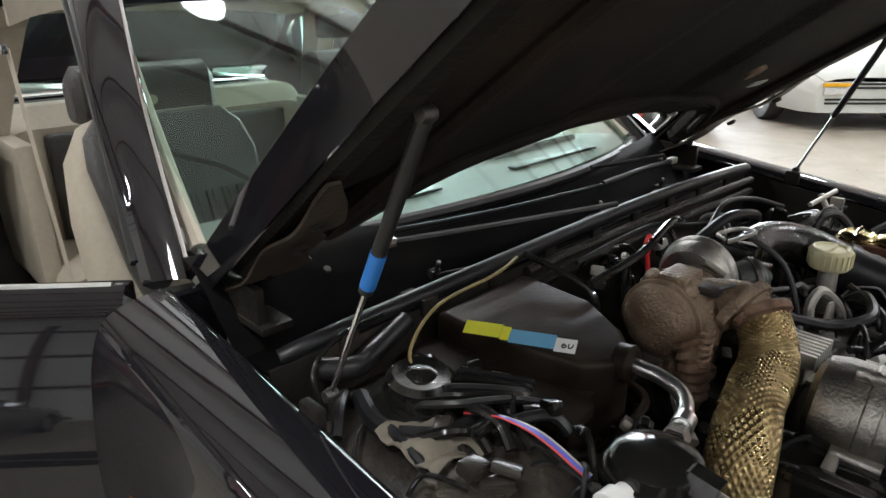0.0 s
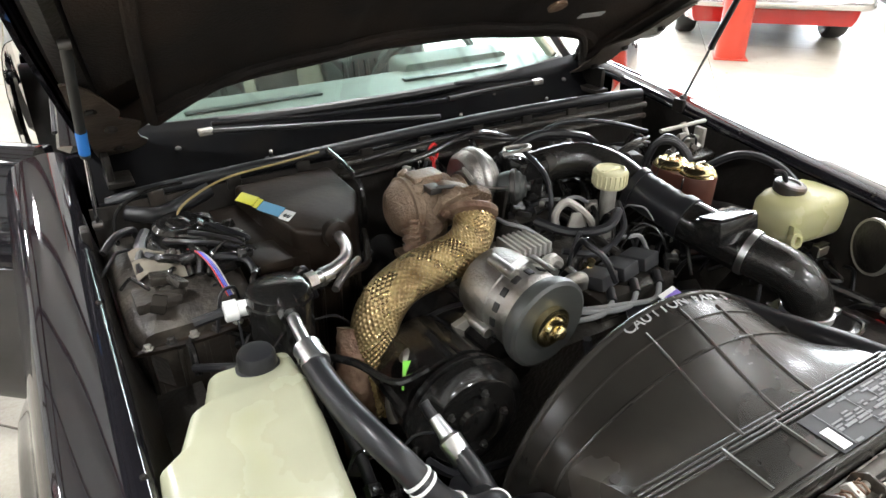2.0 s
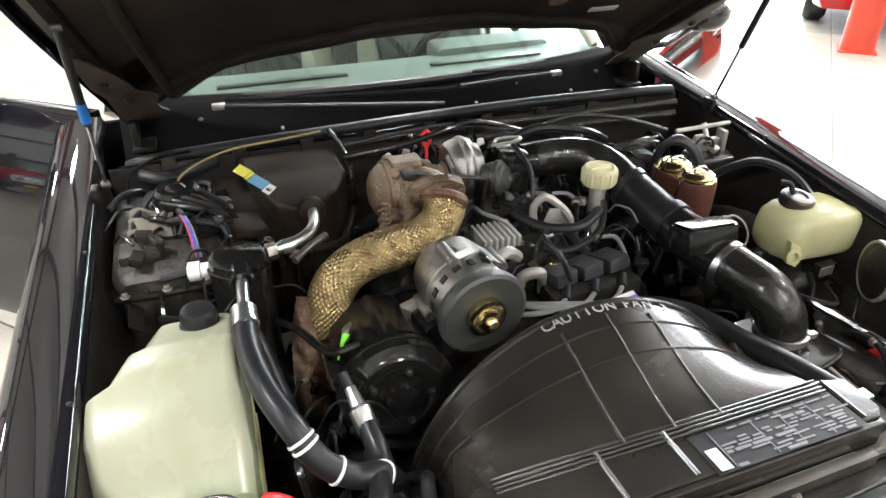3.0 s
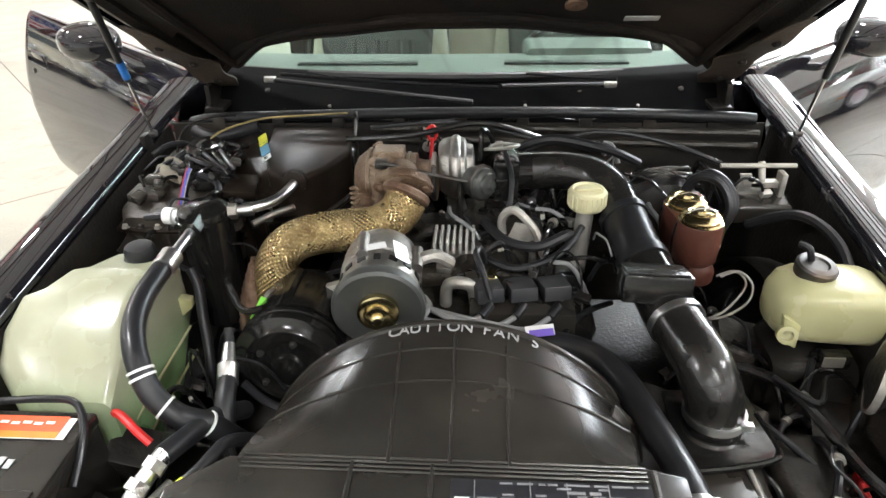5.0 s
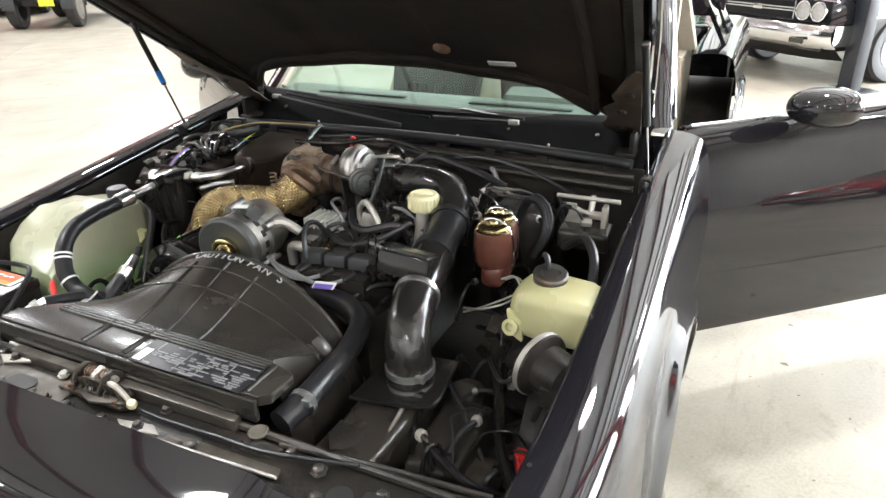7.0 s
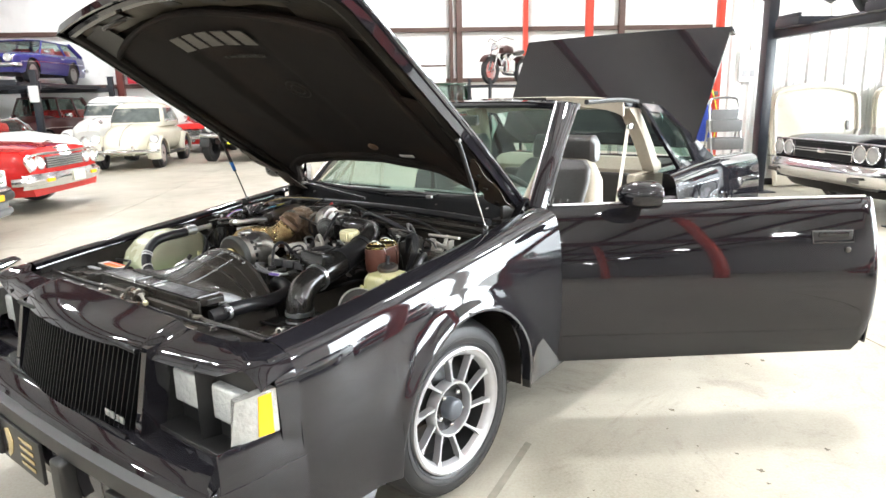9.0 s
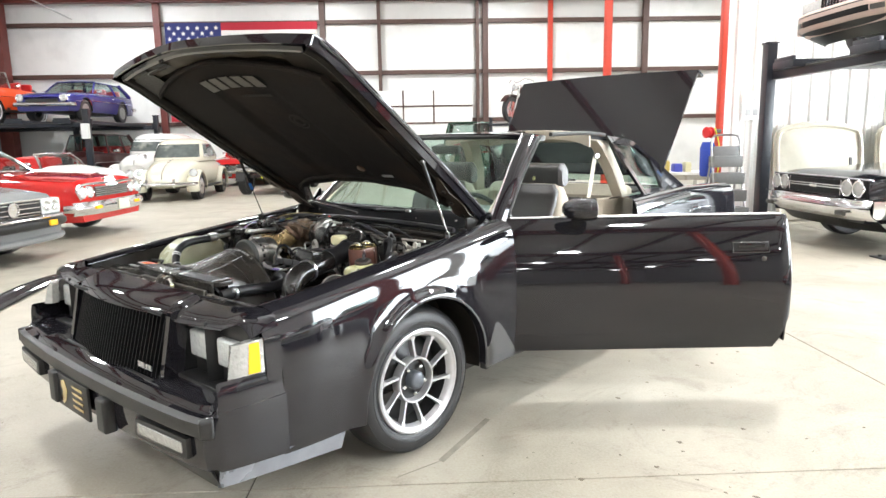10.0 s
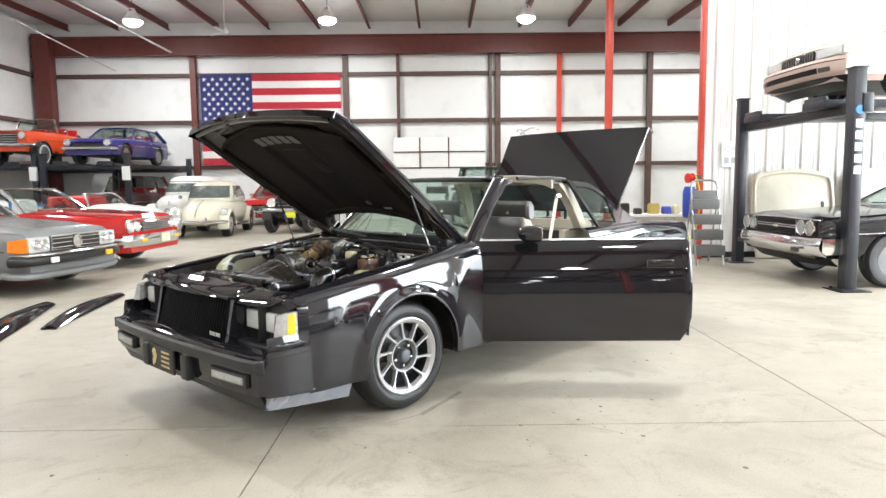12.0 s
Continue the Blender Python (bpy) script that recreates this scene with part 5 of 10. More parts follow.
# engine block and covers
eng = part("engine_block", blob([(0.86, 0, 0.56, 0.46, 0.30, 0.04), (0.9, 0, 0.57, 0.52, 0.32, 0.05), (1.32, 0, 0.57, 0.52, 0.32, 0.05), (1.36, 0, 0.56, 0.46, 0.28, 0.04)]), ENGINE_DIRT, car, "grimy dark engine block")
for sx in (1, -1):
    vc = part("valve_cover", moved(blob([(0.88, 0, 0, 0.10, 0.07, 0.02), (0.9, 0, 0, 0.12, 0.09, 0.03), (1.31, 0, 0, 0.12, 0.09, 0.03), (1.33, 0, 0, 0.10, 0.07, 0.02)]), pose(sx * 0.205, 0, 0.715, 0, sx * 35, 0)), GLOSS_BLACK, eng, "black valve cover")
    for y in (0.93, 1.1, 1.28):
        bolt((sx * 0.235, y, 0.755), (sx * 0.5, 0, 1), 0.007, eng)
part("plenum", blob([(0.98, 0.09, 0.74, 0.16, 0.07, 0.03), (1.0, 0.09, 0.745, 0.19, 0.09, 0.035), (1.24, 0.09, 0.76, 0.19, 0.10, 0.035), (1.26, 0.09, 0.76, 0.15, 0.07, 0.03)]), ENGINE_DIRT, eng, "grimy intake plenum")
for i in range(3):
    part("intake_runner", tube([(0.02, 1.02 + 0.09 * i, 0.75), (-0.06, 1.02 + 0.09 * i, 0.745), (-0.13, 1.02 + 0.09 * i, 0.70)], 0.022, 10), ENGINE_DIRT, eng)
    part("intake_runner", tube([(0.15, 1.02 + 0.09 * i, 0.75), (0.2, 1.02 + 0.09 * i, 0.72), (0.22, 1.02 + 0.09 * i, 0.66)], 0.02, 10), ENGINE_DIRT, eng)
part("fuel_rail", tube([(0.15, 0.95, 0.80), (0.155, 1.1, 0.805), (0.15, 1.24, 0.81)], 0.008, 8), STEEL_DARK, eng)
random.seed(11)
for i in range(46):   # bolts, sensors and connectors over the engine
    x, y = random.uniform(-0.08, 0.24), random.uniform(0.9, 1.3)
    z = random.uniform(0.745, 0.805)
    if i % 3 == 0:
        part("connector", box((x, y, z), (random.uniform(.015, .03), random.uniform(.015, .035), random.uniform(.012, .03)), 0.003, m=pose(0, 0, 0, random.uniform(-30, 30), random.uniform(-30, 30), random.uniform(0, 90))), random.choice((GLOSS_BLACK, PLASTIC, ENGINE_DIRT)), eng)
    else:
        bolt((x, y, z - 0.02), (random.uniform(-.3, .3), random.uniform(-.6, 0), 1), random.uniform(0.005, 0.009), eng, random.choice((STEEL_DARK, PALE_METAL, STEEL_DARK)))

# turbocharger
TURBO_TAN = mat("dusty_tan_cast_iron", (0.125, 0.076, 0.046), 0.45, 0.25, vary=0.55, scale=34, stain=(0.29, 0.215, 0.15), stain_scale=11, stain_low=0.42, bump=0.5, bump_scale=170)
TC = Vector((-0.148, 1.212, 0.872))
turbo = part("turbocharger", lathe([(0.0, -0.070), (0.03, -0.068), (0.046, -0.060), (0.058, -0.044), (0.0645, -0.022), (0.0665, 0.0), (0.065, 0.022), (0.059, 0.036), (0.050, 0.044), (0.050, 0.052), (0.054, 0.053), (0.054, 0.064), (0.042, 0.066), (0.038, 0.09), (0.044, 0.094), (0.044, 0.108), (0.03, 0.11)], TC, (1, 0, 0), 40), TURBO_TAN, car, "dusty tan cast-iron turbocharger housing", angle=32)
part("scroll", tube([(-0.15, 1.262, 0.905), (-0.15, 1.228, 0.920), (-0.148, 1.188, 0.916), (-0.145, 1.162, 0.878), (-0.152, 1.168, 0.825), (-0.168, 1.175, 0.77)], [0.012, 0.018, 0.023, 0.029, 0.033, 0.033], 20), TURBO_TAN, turbo, angle=50)
for h_, r_ in ((-0.034, 0.0635), (0.012, 0.0675), (0.048, 0.0545)):
    part("casting_ring", lathe([(r_ - 0.004, h_ - 0.005), (r_ + 0.0018, h_ - 0.003), (r_ + 0.0018, h_ + 0.003), (r_ - 0.004, h_ + 0.005)], TC, (1, 0, 0), 40), TURBO_TAN, turbo)
for y_, z_ in ((-0.032, 0.047), (0.025, 0.056), (-0.057, -0.021)):
    part("casting_boss", lathe([(0.012, -0.02), (0.012, 0.012), (0.009, 0.015), (0, 0.015)], TC + Vector((-0.017, y_, z_)), (-0.4, y_ * 12, z_ * 12), 12), TURBO_TAN, turbo)
part("band_clamp", lathe([(0.045, -0.006), (0.049, -0.004), (0.049, 0.004), (0.045, 0.006)], TC + Vector((0.102, 0, 0)), (1, 0, 0), 32), STEEL_DARK, turbo, "steel band clamp")
part("clamp_bolt", rod(TC + Vector((0.102, -0.037, 0.044)), TC + Vector((0.102, -0.002, 0.058)), 0.005, 8), PALE_METAL, turbo)
part("scroll_foot", box((-0.17, 1.172, 0.785), (0.085, 0.075, 0.016), 0.005), TURBO_TAN, turbo)
for dx in (-0.034, 0.034):
    bolt((-0.17 + dx, 1.142, 0.791), (0, -0.2, 1), 0.007, turbo, RUST)
for i in range(6):
    a_ = 2 * math.pi * i / 6
    bolt(TC + Vector((0.058, 0.048 * math.cos(a_), 0.048 * math.sin(a_))), (-1, 0, 0), 0.0055, turbo, STEEL_DARK)
part("lug_block", box(TC + Vector((0.008, -0.004, 0.060)), (0.065, 0.045, 0.022), 0.006), TURBO_TAN, turbo)
FD = Vector((-0.10, -0.90, -0.42)).normalized()
part("exhaust_flange", moved(prism([(-0.060, -0.010), (-0.042, -0.036), (0.042, -0.036), (0.060, -0.010), (0.052, 0.024), (0.022, 0.042), (-0.022, 0.042), (-0.052, 0.024)], -0.009, 0.009, "z", 0.003), axis_matrix((-0.103, 1.120, 0.900), FD)), TURBO_TAN, turbo, "rusty cast flange")
for a in (-0.047, 0.047):
    bolt((-0.103 + a, 1.110, 0.900), FD, 0.009, turbo, RUST)
part("pipe_collar", lathe([(0.036, -0.010), (0.046, -0.009), (0.050, -0.005), (0.050, 0.005), (0.046, 0.008), (0.036, 0.010)], (-0.096, 1.100, 0.889), (-0.35, -0.62, -0.70), 28), RUST, turbo, "rusty collar on the pipe joint")
part("exhaust_stub", tube([(-0.115, 1.18, 0.892), (-0.104, 1.13, 0.900), (-0.097, 1.104, 0.892)], 0.037, 20), TURBO_TAN, turbo)
part("flex_bellows", tube([(-0.190, 1.165, 0.86), (-0.196, 1.145, 0.82), (-0.20, 1.14, 0.74)], 0.022, 14, ridges=0.003, pitch=0.012), RUST, turbo)
part("spring", tube([(-0.205 + 0.009 * math.cos(i * 1.05), 1.128 + 0.009 * math.sin(i * 1.05), 0.828 + 0.0018 * i) for i in range(36)], 0.0024, 6, n=1), RUST, turbo)
part("actuator_rod", tube([(-0.150, 1.145, 0.935), (-0.125, 1.135, 0.936), (-0.05, 1.145, 0.912), (0.03, 1.155, 0.890)], 0.004, 8), STEEL_DARK, turbo, "thin actuator rod")
part("rod_lever", box((-0.150, 1.155, 0.930), (0.026, 0.03, 0.014), 0.004), STEEL_DARK, turbo)
CO = Vector((-0.002, 1.240, 0.887))
comp = part("compressor", lathe([(0.03, -0.036), (0.052, -0.034), (0.060, -0.026), (0.0635, -0.012), (0.0635, 0.010), (0.060, 0.022), (0.048, 0.026), (0.046, 0.038), (0.035, 0.040), (0, 0.040)], CO, (1, 0, 0.05), 40), ALU, turbo, "cast aluminium compressor housing")
part("compressor_scroll", tube([CO + Vector((0.0, 0.056 * math.cos(a), 0.056 * math.sin(a))) for a in steps(-0.6, 4.6, 12)], [0.010, 0.011, 0.0115, 0.012, 0.0125, 0.013, 0.0135, 0.014, 0.0145, 0.015, 0.0155, 0.016, 0.016], 12, n=3), ALU, comp)
part("outlet_horn", tube([CO + Vector((0.0, -0.040, -0.050)), CO + Vector((0.004, -0.035, -0.085)), CO + Vector((0.012, -0.02, -0.125))], [0.018, 0.021, 0.024], 16), ALU, comp)
WD = Vector((0.72, -0.66, 0.12)).normalized()
can = part("wastegate_can", lathe([(0.0, -0.035), (0.02, -0.033), (0.030, -0.026), (0.0335, -0.012), (0.0335, -0.002), (0.0365, 0.0), (0.0365, 0.006), (0.033, 0.008), (0.031, 0.016), (0.024, 0.020), (0.022, 0.026), (0.010, 0.029), (0.008, 0.036), (0, 0.037)], (0.052, 1.170, 0.882), WD, 28), FAN_GREY, turbo, "dark grey wastegate actuator can")
part("crimp_ring", lathe([(0.0345, -0.004), (0.038, -0.002), (0.038, 0.007), (0.0345, 0.009)], (0.052, 1.170, 0.882), WD, 28), STEEL_DARK, can)
part("can_bracket", prism([(1.13, 0.90), (1.19, 0.87), (1.19, 0.80), (1.15, 0.80)], 0.005, 0.013, "x", 0.002), BAY_BLACK, turbo)
throttle = part("throttle_body", join(box((0.105, 1.225, 0.88), (0.055, 0.09, 0.085), 0.01), lathe([(0.04, 0), (0.04, 0.05)], (0.13, 1.225, 0.885), (1, 0, 0), 20), box((0.10, 1.17, 0.87), (0.04, 0.03, 0.05), 0.005)), GLOSS_BLACK, car, "black throttle body")
part("throttle_bracket", tube([(0.06, 1.22, 0.935), (0.10, 1.19, 0.95), (0.13, 1.23, 0.94), (0.09, 1.25, 0.935), (0.07, 1.23, 0.935)], 0.004, 6), PALE_METAL, throttle)
part("vacuum_hose", tube([(0.10, 1.2, 0.94), (0.115, 1.14, 0.90), (0.10, 1.10, 0.83), (0.05, 1.09, 0.805), (0.02, 1.12, 0.83)], 0.0055, 8), RUBBER, throttle)

# wrapped down-pipe
DP = [(-0.093, 1.094, 0.884), (-0.115, 1.072, 0.856), (-0.155, 1.056, 0.840), (-0.206, 1.047, 0.836), (-0.262, 1.036, 0.834), (-0.312, 1.022, 0.822), (-0.345, 1.012, 0.790), (-0.357, 1.005, 0.740), (-0.36, 0.995, 0.68), (-0.36, 0.985, 0.62)]


def braided(pts, r, strands=52):
    P = spline(pts, 60)
    seg = 192
    bm = bmesh.new()
    up, rings, s = (P[1] - P[0]).normalized().orthogonal().normalized(), [], 0.0
    for i, p in enumerate(P):
        t = (P[min(i + 1, len(P) - 1)] - P[max(i - 1, 0)]).normalized()
        up = (up - t * up.dot(t)).normalized()
        sd = t.cross(up)
        if i:
            s += (p - P[i - 1]).length
        ring = []
        for k in range(seg):
            a = 2 * math.pi * k / seg
            f1, f2 = math.cos(strands / 2 * a + s * 2 * math.pi / 0.0105), math.cos(strands / 2 * a - s * 2 * math.pi / 0.0105)
            rr = r + 0.0016 * max(f1, f2) + 0.0009 * math.sin(s * 40 + a * 2)
            ring.append(bm.verts.new(p + (up * math.cos(a) + sd * math.sin(a)) * rr))
        rings.append(ring)
    for a, b in zip(rings, rings[1:]):
        for k in range(seg):
            bm.faces.new((a[k], a[(k + 1) % seg], b[(k + 1) % seg], b[k]))
    bm.faces.new(rings[0][::-1])
    bm.faces.new(rings[-1])
    return bm


dpipe = part("down_pipe", braided(DP, 0.0395), BRAID, car, "exhaust down-pipe in golden braided wrap", angle=80)
part("bare_pipe", tube([(-0.378, 1.03, 0.77), (-0.398, 1.0, 0.71), (-0.408, 0.97, 0.62), (-0.41, 0.96, 0.56)], 0.032, 14, ridges=0.001, pitch=0.012), RUST, dpipe, "second pipe in rust-stained wrap")
part("outlet_bracket", tube([(-0.34, 0.93, 0.755), (-0.335, 0.925, 0.73), (-0.37, 0.915, 0.70), (-0.375, 0.90, 0.66)], 0.011, 10), ALU, dpipe, "bare aluminium fitting")
part("outlet_boss", lathe([(0.018, 0), (0.018, 0.02), (0.010, 0.024), (0, 0.024)], (-0.335, 0.925, 0.75), (0.2, -0.6, 0.8), 16), ALU, dpipe)

# intake pipes, air meter, elbow
ip = part("intake_pipe", tube([(0.16, 1.225, 0.885), (0.23, 1.222, 0.886), (0.285, 1.20, 0.882), (0.32, 1.15, 0.868), (0.335, 1.09, 0.842)], 0.041, 20), PIPE_BLACK, car, "black intake elbow")
part("ribbed_coupler", tube([(0.335, 1.095, 0.845), (0.345, 1.03, 0.83), (0.352, 0.97, 0.818)], 0.043, 20, ridges=0.0009, pitch=0.018), RUBBER, ip)
part("coupler_lip", tube([(0.333, 1.10, 0.847), (0.337, 1.085, 0.842)], 0.048, 20, smooth=False), RUBBER, ip)
part("coupler_lip", tube([(0.351, 0.978, 0.82), (0.354, 0.955, 0.816)], 0.049, 20, smooth=False), RUBBER, ip)
maf = part("air_meter", join(tube([(0.354, 0.96, 0.815), (0.378, 0.83, 0.795)], 0.047, 20, smooth=False), moved(box((0, 0, 0), (0.115, 0.062, 0.05), 0.006), axis_matrix((0.345, 0.862, 0.842), (0.05, 0.25, 1)) @ pose(0, 0, 0, 0, 0, 12))), GLOSS_BLACK, car, "black mass air meter with a square box")
part("box_lid", moved(box((0, 0, 0), (0.104, 0.054, 0.004), 0.0015), axis_matrix((0.346, 0.866, 0.869), (0.05, 0.25, 1)) @ pose(0, 0, 0, 0, 0, 12)), PIPE_BLACK, maf)
el = part("intake_elbow", tube([(0.374, 0.85, 0.797), (0.39, 0.79, 0.788), (0.405, 0.742, 0.775), (0.418, 0.712, 0.742), (0.424, 0.705, 0.70), (0.425, 0.705, 0.655)], 0.045, 24), PIPE_BLACK, car, "shiny black intake elbow")
band((0.381, 0.825, 0.793), (0.25, -1, -0.15), 0.0465, 0.013, parent=el)
band((0.424, 0.705, 0.708), (0, 0, 1), 0.0465, 0.013, parent=el)
part("clamp_screw", box((0.462, 0.672, 0.712), (0.02, 0.012, 0.012), 0.002), ALU_BRIGHT, el)
plate_ = part("duct_flange", prism([(0.352, 0.60), (0.49, 0.628), (0.505, 0.65), (0.495, 0.78), (0.36, 0.77)], 0.682, 0.692, "z", 0.003), GLOSS_BLACK, car, "black duct flange")
part("duct_rim", tube([(0.352, 0.60, 0.69), (0.43, 0.612, 0.688), (0.49, 0.627, 0.69), (0.506, 0.65, 0.69), (0.497, 0.72, 0.69)], 0.005, 8), GLOSS_BLACK, plate_)
part("air_duct", blob([(0.42, 0.405, 0.585, 0.105, 0.14, 0.015), (0.44, 0.41, 0.60, 0.12, 0.16, 0.02), (0.64, 0.42, 0.605, 0.125, 0.15, 0.02), (0.70, 0.42, 0.60, 0.12, 0.12, 0.02)]), PLASTIC, plate_)
part("duct_edge", rod((0.452, 0.63, 0.685), (0.465, 0.43, 0.66), 0.0045, 8), PALE_METAL, plate_)

# oil filler
fil = part("oil_filler", tube([(0.262, 1.103, 0.868), (0.257, 1.098, 0.80), (0.25, 1.09, 0.72)], [0.017, 0.0175, 0.02], 16), PALE_METAL, car, "pale oil filler tube")
cap = part("filler_cap", lathe([(0.0335, 0.0), (0.036, 0.004), (0.036, 0.034), (0.033, 0.039), (0.03, 0.040), (0.027, 0.036), (0, 0.036)], (0.262, 1.104, 0.862), (0, 0, 1), 28), CREAM_PLASTIC, fil, "cream plastic filler cap")
for i in range(22):
    a = 2 * math.pi * i / 22
    part("grip_rib", rod((0.262 + 0.0365 * math.cos(a), 1.104 + 0.0365 * math.sin(a), 0.868), (0.262 + 0.0365 * math.cos(a), 1.104 + 0.0365 * math.sin(a), 0.895), 0.0022, 6), CREAM_PLASTIC, cap)
part("cap_bar", box((0.262, 1.104, 0.899), (0.05, 0.008, 0.006), 0.002), CREAM_PLASTIC, cap)

# lifting hook, fins, coil pack and plug wires
hk = part("lifting_hook", tube([(0.10, 1.075, 0.80), (0.095, 1.08, 0.845), (0.115, 1.075, 0.868), (0.14, 1.065, 0.855), (0.165, 1.05, 0.825), (0.175, 1.04, 0.785), (0.165, 1.03, 0.75)], 0.0085, 8), PALE_METAL, car, "bare metal lifting hook")
part("hook_plate", prism([(0.10, 0.80), (0.12, 0.85), (0.15, 0.845), (0.175, 0.78), (0.16, 0.75), (0.13, 0.79)], 1.055, 1.06, "y", 0.002), PALE_METAL, hk)
PALE_FIN = mat("pale_bare_aluminium", (0.62, 0.61, 0.57), 0.4, 0.45, vary=0.1, scale=60)
fin = part("finned_module", box((0.005, 1.075, 0.785), (0.10, 0.085, 0.03), 0.004), ALU, car, "finned aluminium module")
for i in range(7):
    part("fin", box((-0.036 + 0.0125 * i, 1.06, 0.810), (0.006, 0.075, 0.024), 0.0015), PALE_FIN, fin)
part("module_foot", box((0.012, 1.018, 0.77), (0.09, 0.03, 0.012), 0.003), PALE_METAL, fin)
cp = part("coil_pack", box((0.13, 0.91, 0.745), (0.19, 0.085, 0.05), 0.006), PLASTIC, car, "black ignition coil pack")
for i in range(3):
    x = 0.068 + 0.06 * i
    part("coil", box((x, 0.918 + 0.006 * i, 0.785), (0.05, 0.06, 0.028), 0.004, m=pose(0, 0, 0, -12, 0, 12)), mat("coil_grey", (0.03, 0.03, 0.032), 0.5), cp)
    part("plug_boot", rod((x + 0.005, 0.888, 0.775), (x - 0.012, 0.862, 0.768), 0.009, 10), RUBBER, cp)
    part("plug_wire", tube([(x - 0.012, 0.862, 0.768), (x - 0.05, 0.848 - 0.006 * i, 0.762), (x - 0.11, 0.858 - 0.006 * i, 0.764), (-0.035 - 0.006 * i, 0.885, 0.77), (-0.05, 0.93, 0.76)], 0.0052, 8), WIRE_GREY, cp, "grey plug wire")
wn_ = part("water_neck", tube([(-0.01, 0.93, 0.745), (-0.005, 0.925, 0.79), (0.02, 0.92, 0.80), (0.04, 0.925, 0.785), (0.045, 0.93, 0.745)], 0.0115, 10), PALE_METAL, car, "bare metal coolant neck")
part("sensor", lathe([(0.012, 0), (0.012, 0.02), (0.008, 0.024), (0.008, 0.035), (0, 0.036)], (0.075, 0.955, 0.775), (0, -0.3, 1), 10), BRASS, wn_)

# alternator
AX = Vector((0.08, -1, -0.05)).normalized()
AC = Vector((-0.118, 0.815, 0.80))
alt = part("alternator", lathe([(0.05, -0.185), (0.066, -0.175), (0.072, -0.15), (0.072, -0.12), (0.0745, -0.118), (0.0745, -0.10), (0.072, -0.098), (0.072, -0.065), (0.064, -0.05), (0.03, -0.046), (0, -0.046)], AC, AX, 36), ALU, car, "cast aluminium alternator")
part("cooling_fan", lathe([(0.03, -0.046), (0.078, -0.042), (0.082, -0.030), (0.081, -0.018), (0.075, -0.014), (0.04, -0.018), (0.03, -0.022)], AC, AX, 40), FAN_GREY, alt, "grey pressed fan disc")
part("pulley", lathe([(0.026, -0.02), (0.036, -0.018), (0.036, -0.006), (0.03, -0.003), (0.022, -0.004), (0.020, 0.004), (0.012, 0.006), (0.012, 0.012), (0.008, 0.016), (0, 0.016)], AC, AX, 28), BRASS, alt, "gold-plated pulley")
for k, a in enumerate((30, 110, 200, 290)):
    d = axis_matrix(AC, AX) @ Vector((0.078 * math.cos(radians(a)), 0.078 * math.sin(radians(a)), -0.11))
    part("case_ear", rod(d - AX * 0.03, d + AX * 0.03, 0.0105, 10), ALU, alt)
for i in range(16):
    a = 2 * math.pi * i / 16
    d = axis_matrix(AC, AX) @ Vector((0.072 * math.cos(a), 0.072 * math.sin(a), -0.075))
    part("vent_slot", box(d, (0.012, 0.016, 0.004), 0.001, m=Vector((d - AC) - AX * (d - AC).dot(AX)).to_track_quat("Z", "Y").to_matrix().to_4x4()), TRIM_BLACK, alt)
patch((-0.135, 0.905, 0.882), (0.9, 0.35, 0), (-0.35, 0.9, 0.1), 0.05, 0.017, LABEL_WHITE, "white_label", alt, "white paper label", 0.001)
patch((-0.085, 0.905, 0.872), (0.6, 0.2, -0.5), (-0.2, 0.95, 0.1), 0.03, 0.05, ALU_BRIGHT, "bright_plate", alt)
part("bracket", prism([(-0.19, 0.79), (-0.27, 0.765), (-0.28, 0.75), (-0.17, 0.755), (-0.13, 0.73)], 0.935, 0.95, "y", 0.004), PALE_METAL, alt, "bare metal bracket")
part("bracket", tube([(-0.06, 0.93, 0.84), (-0.03, 0.94, 0.845), (0.0, 0.955, 0.82)], 0.012, 8), PALE_METAL, alt)

# air-conditioning compressor
CX, CC = Vector((0, -1, 0.02)).normalized(), Vector((-0.284, 0.80, 0.695))
acc = part("ac_compressor", lathe([(0.07, -0.20), (0.088, -0.19), (0.096, -0.15), (0.096, -0.06), (0.07, -0.05), (0.06, -0.045)], CC, CX, 32), GLOSS_BLACK, car, "gloss black air-conditioning compressor")
part("clutch", lathe([(0.05, -0.045), (0.100, -0.044), (0.100, -0.036), (0.091, -0.032), (0.100, -0.028), (0.100, -0.012), (0.084, -0.006), (0.078, 0.0), (0.056, 0.002), (0.046, -0.004), (0.03, -0.002), (0.026, 0.006), (0.012, 0.008), (0, 0.008)], CC, CX, 36), GLOSS_BLACK, acc)
for i in range(5):
    a = 2 * math.pi * i / 5
    d = axis_matrix(CC, CX) @ Vector((0.055 * math.cos(a), 0.055 * math.sin(a), 0.0))
    bolt(d, CX, 0.005, acc)
    d = axis_matrix(CC, CX) @ Vector((0.092 * math.cos(a + .4), 0.092 * math.sin(a + .4), -0.12))
    part("case_lug", rod(d - CX * 0.05, d + CX * 0.07, 0.012, 8), GLOSS_BLACK, acc)
patch((-0.347, 0.905, 0.738), (0.35, 0.55, 0.60), (-0.85, 0.35, 0.1), 0.046, 0.020, GREEN, "green_label", acc, "bright green label", 0.024)
part("drive_belt", tube([(-0.37, 0.795, 0.66), (-0.30, 0.79, 0.60), (-0.12, 0.79, 0.58), (-0.055, 0.79, 0.66), (-0.06, 0.80, 0.77)], 0.008, 6), RUBBER, acc)

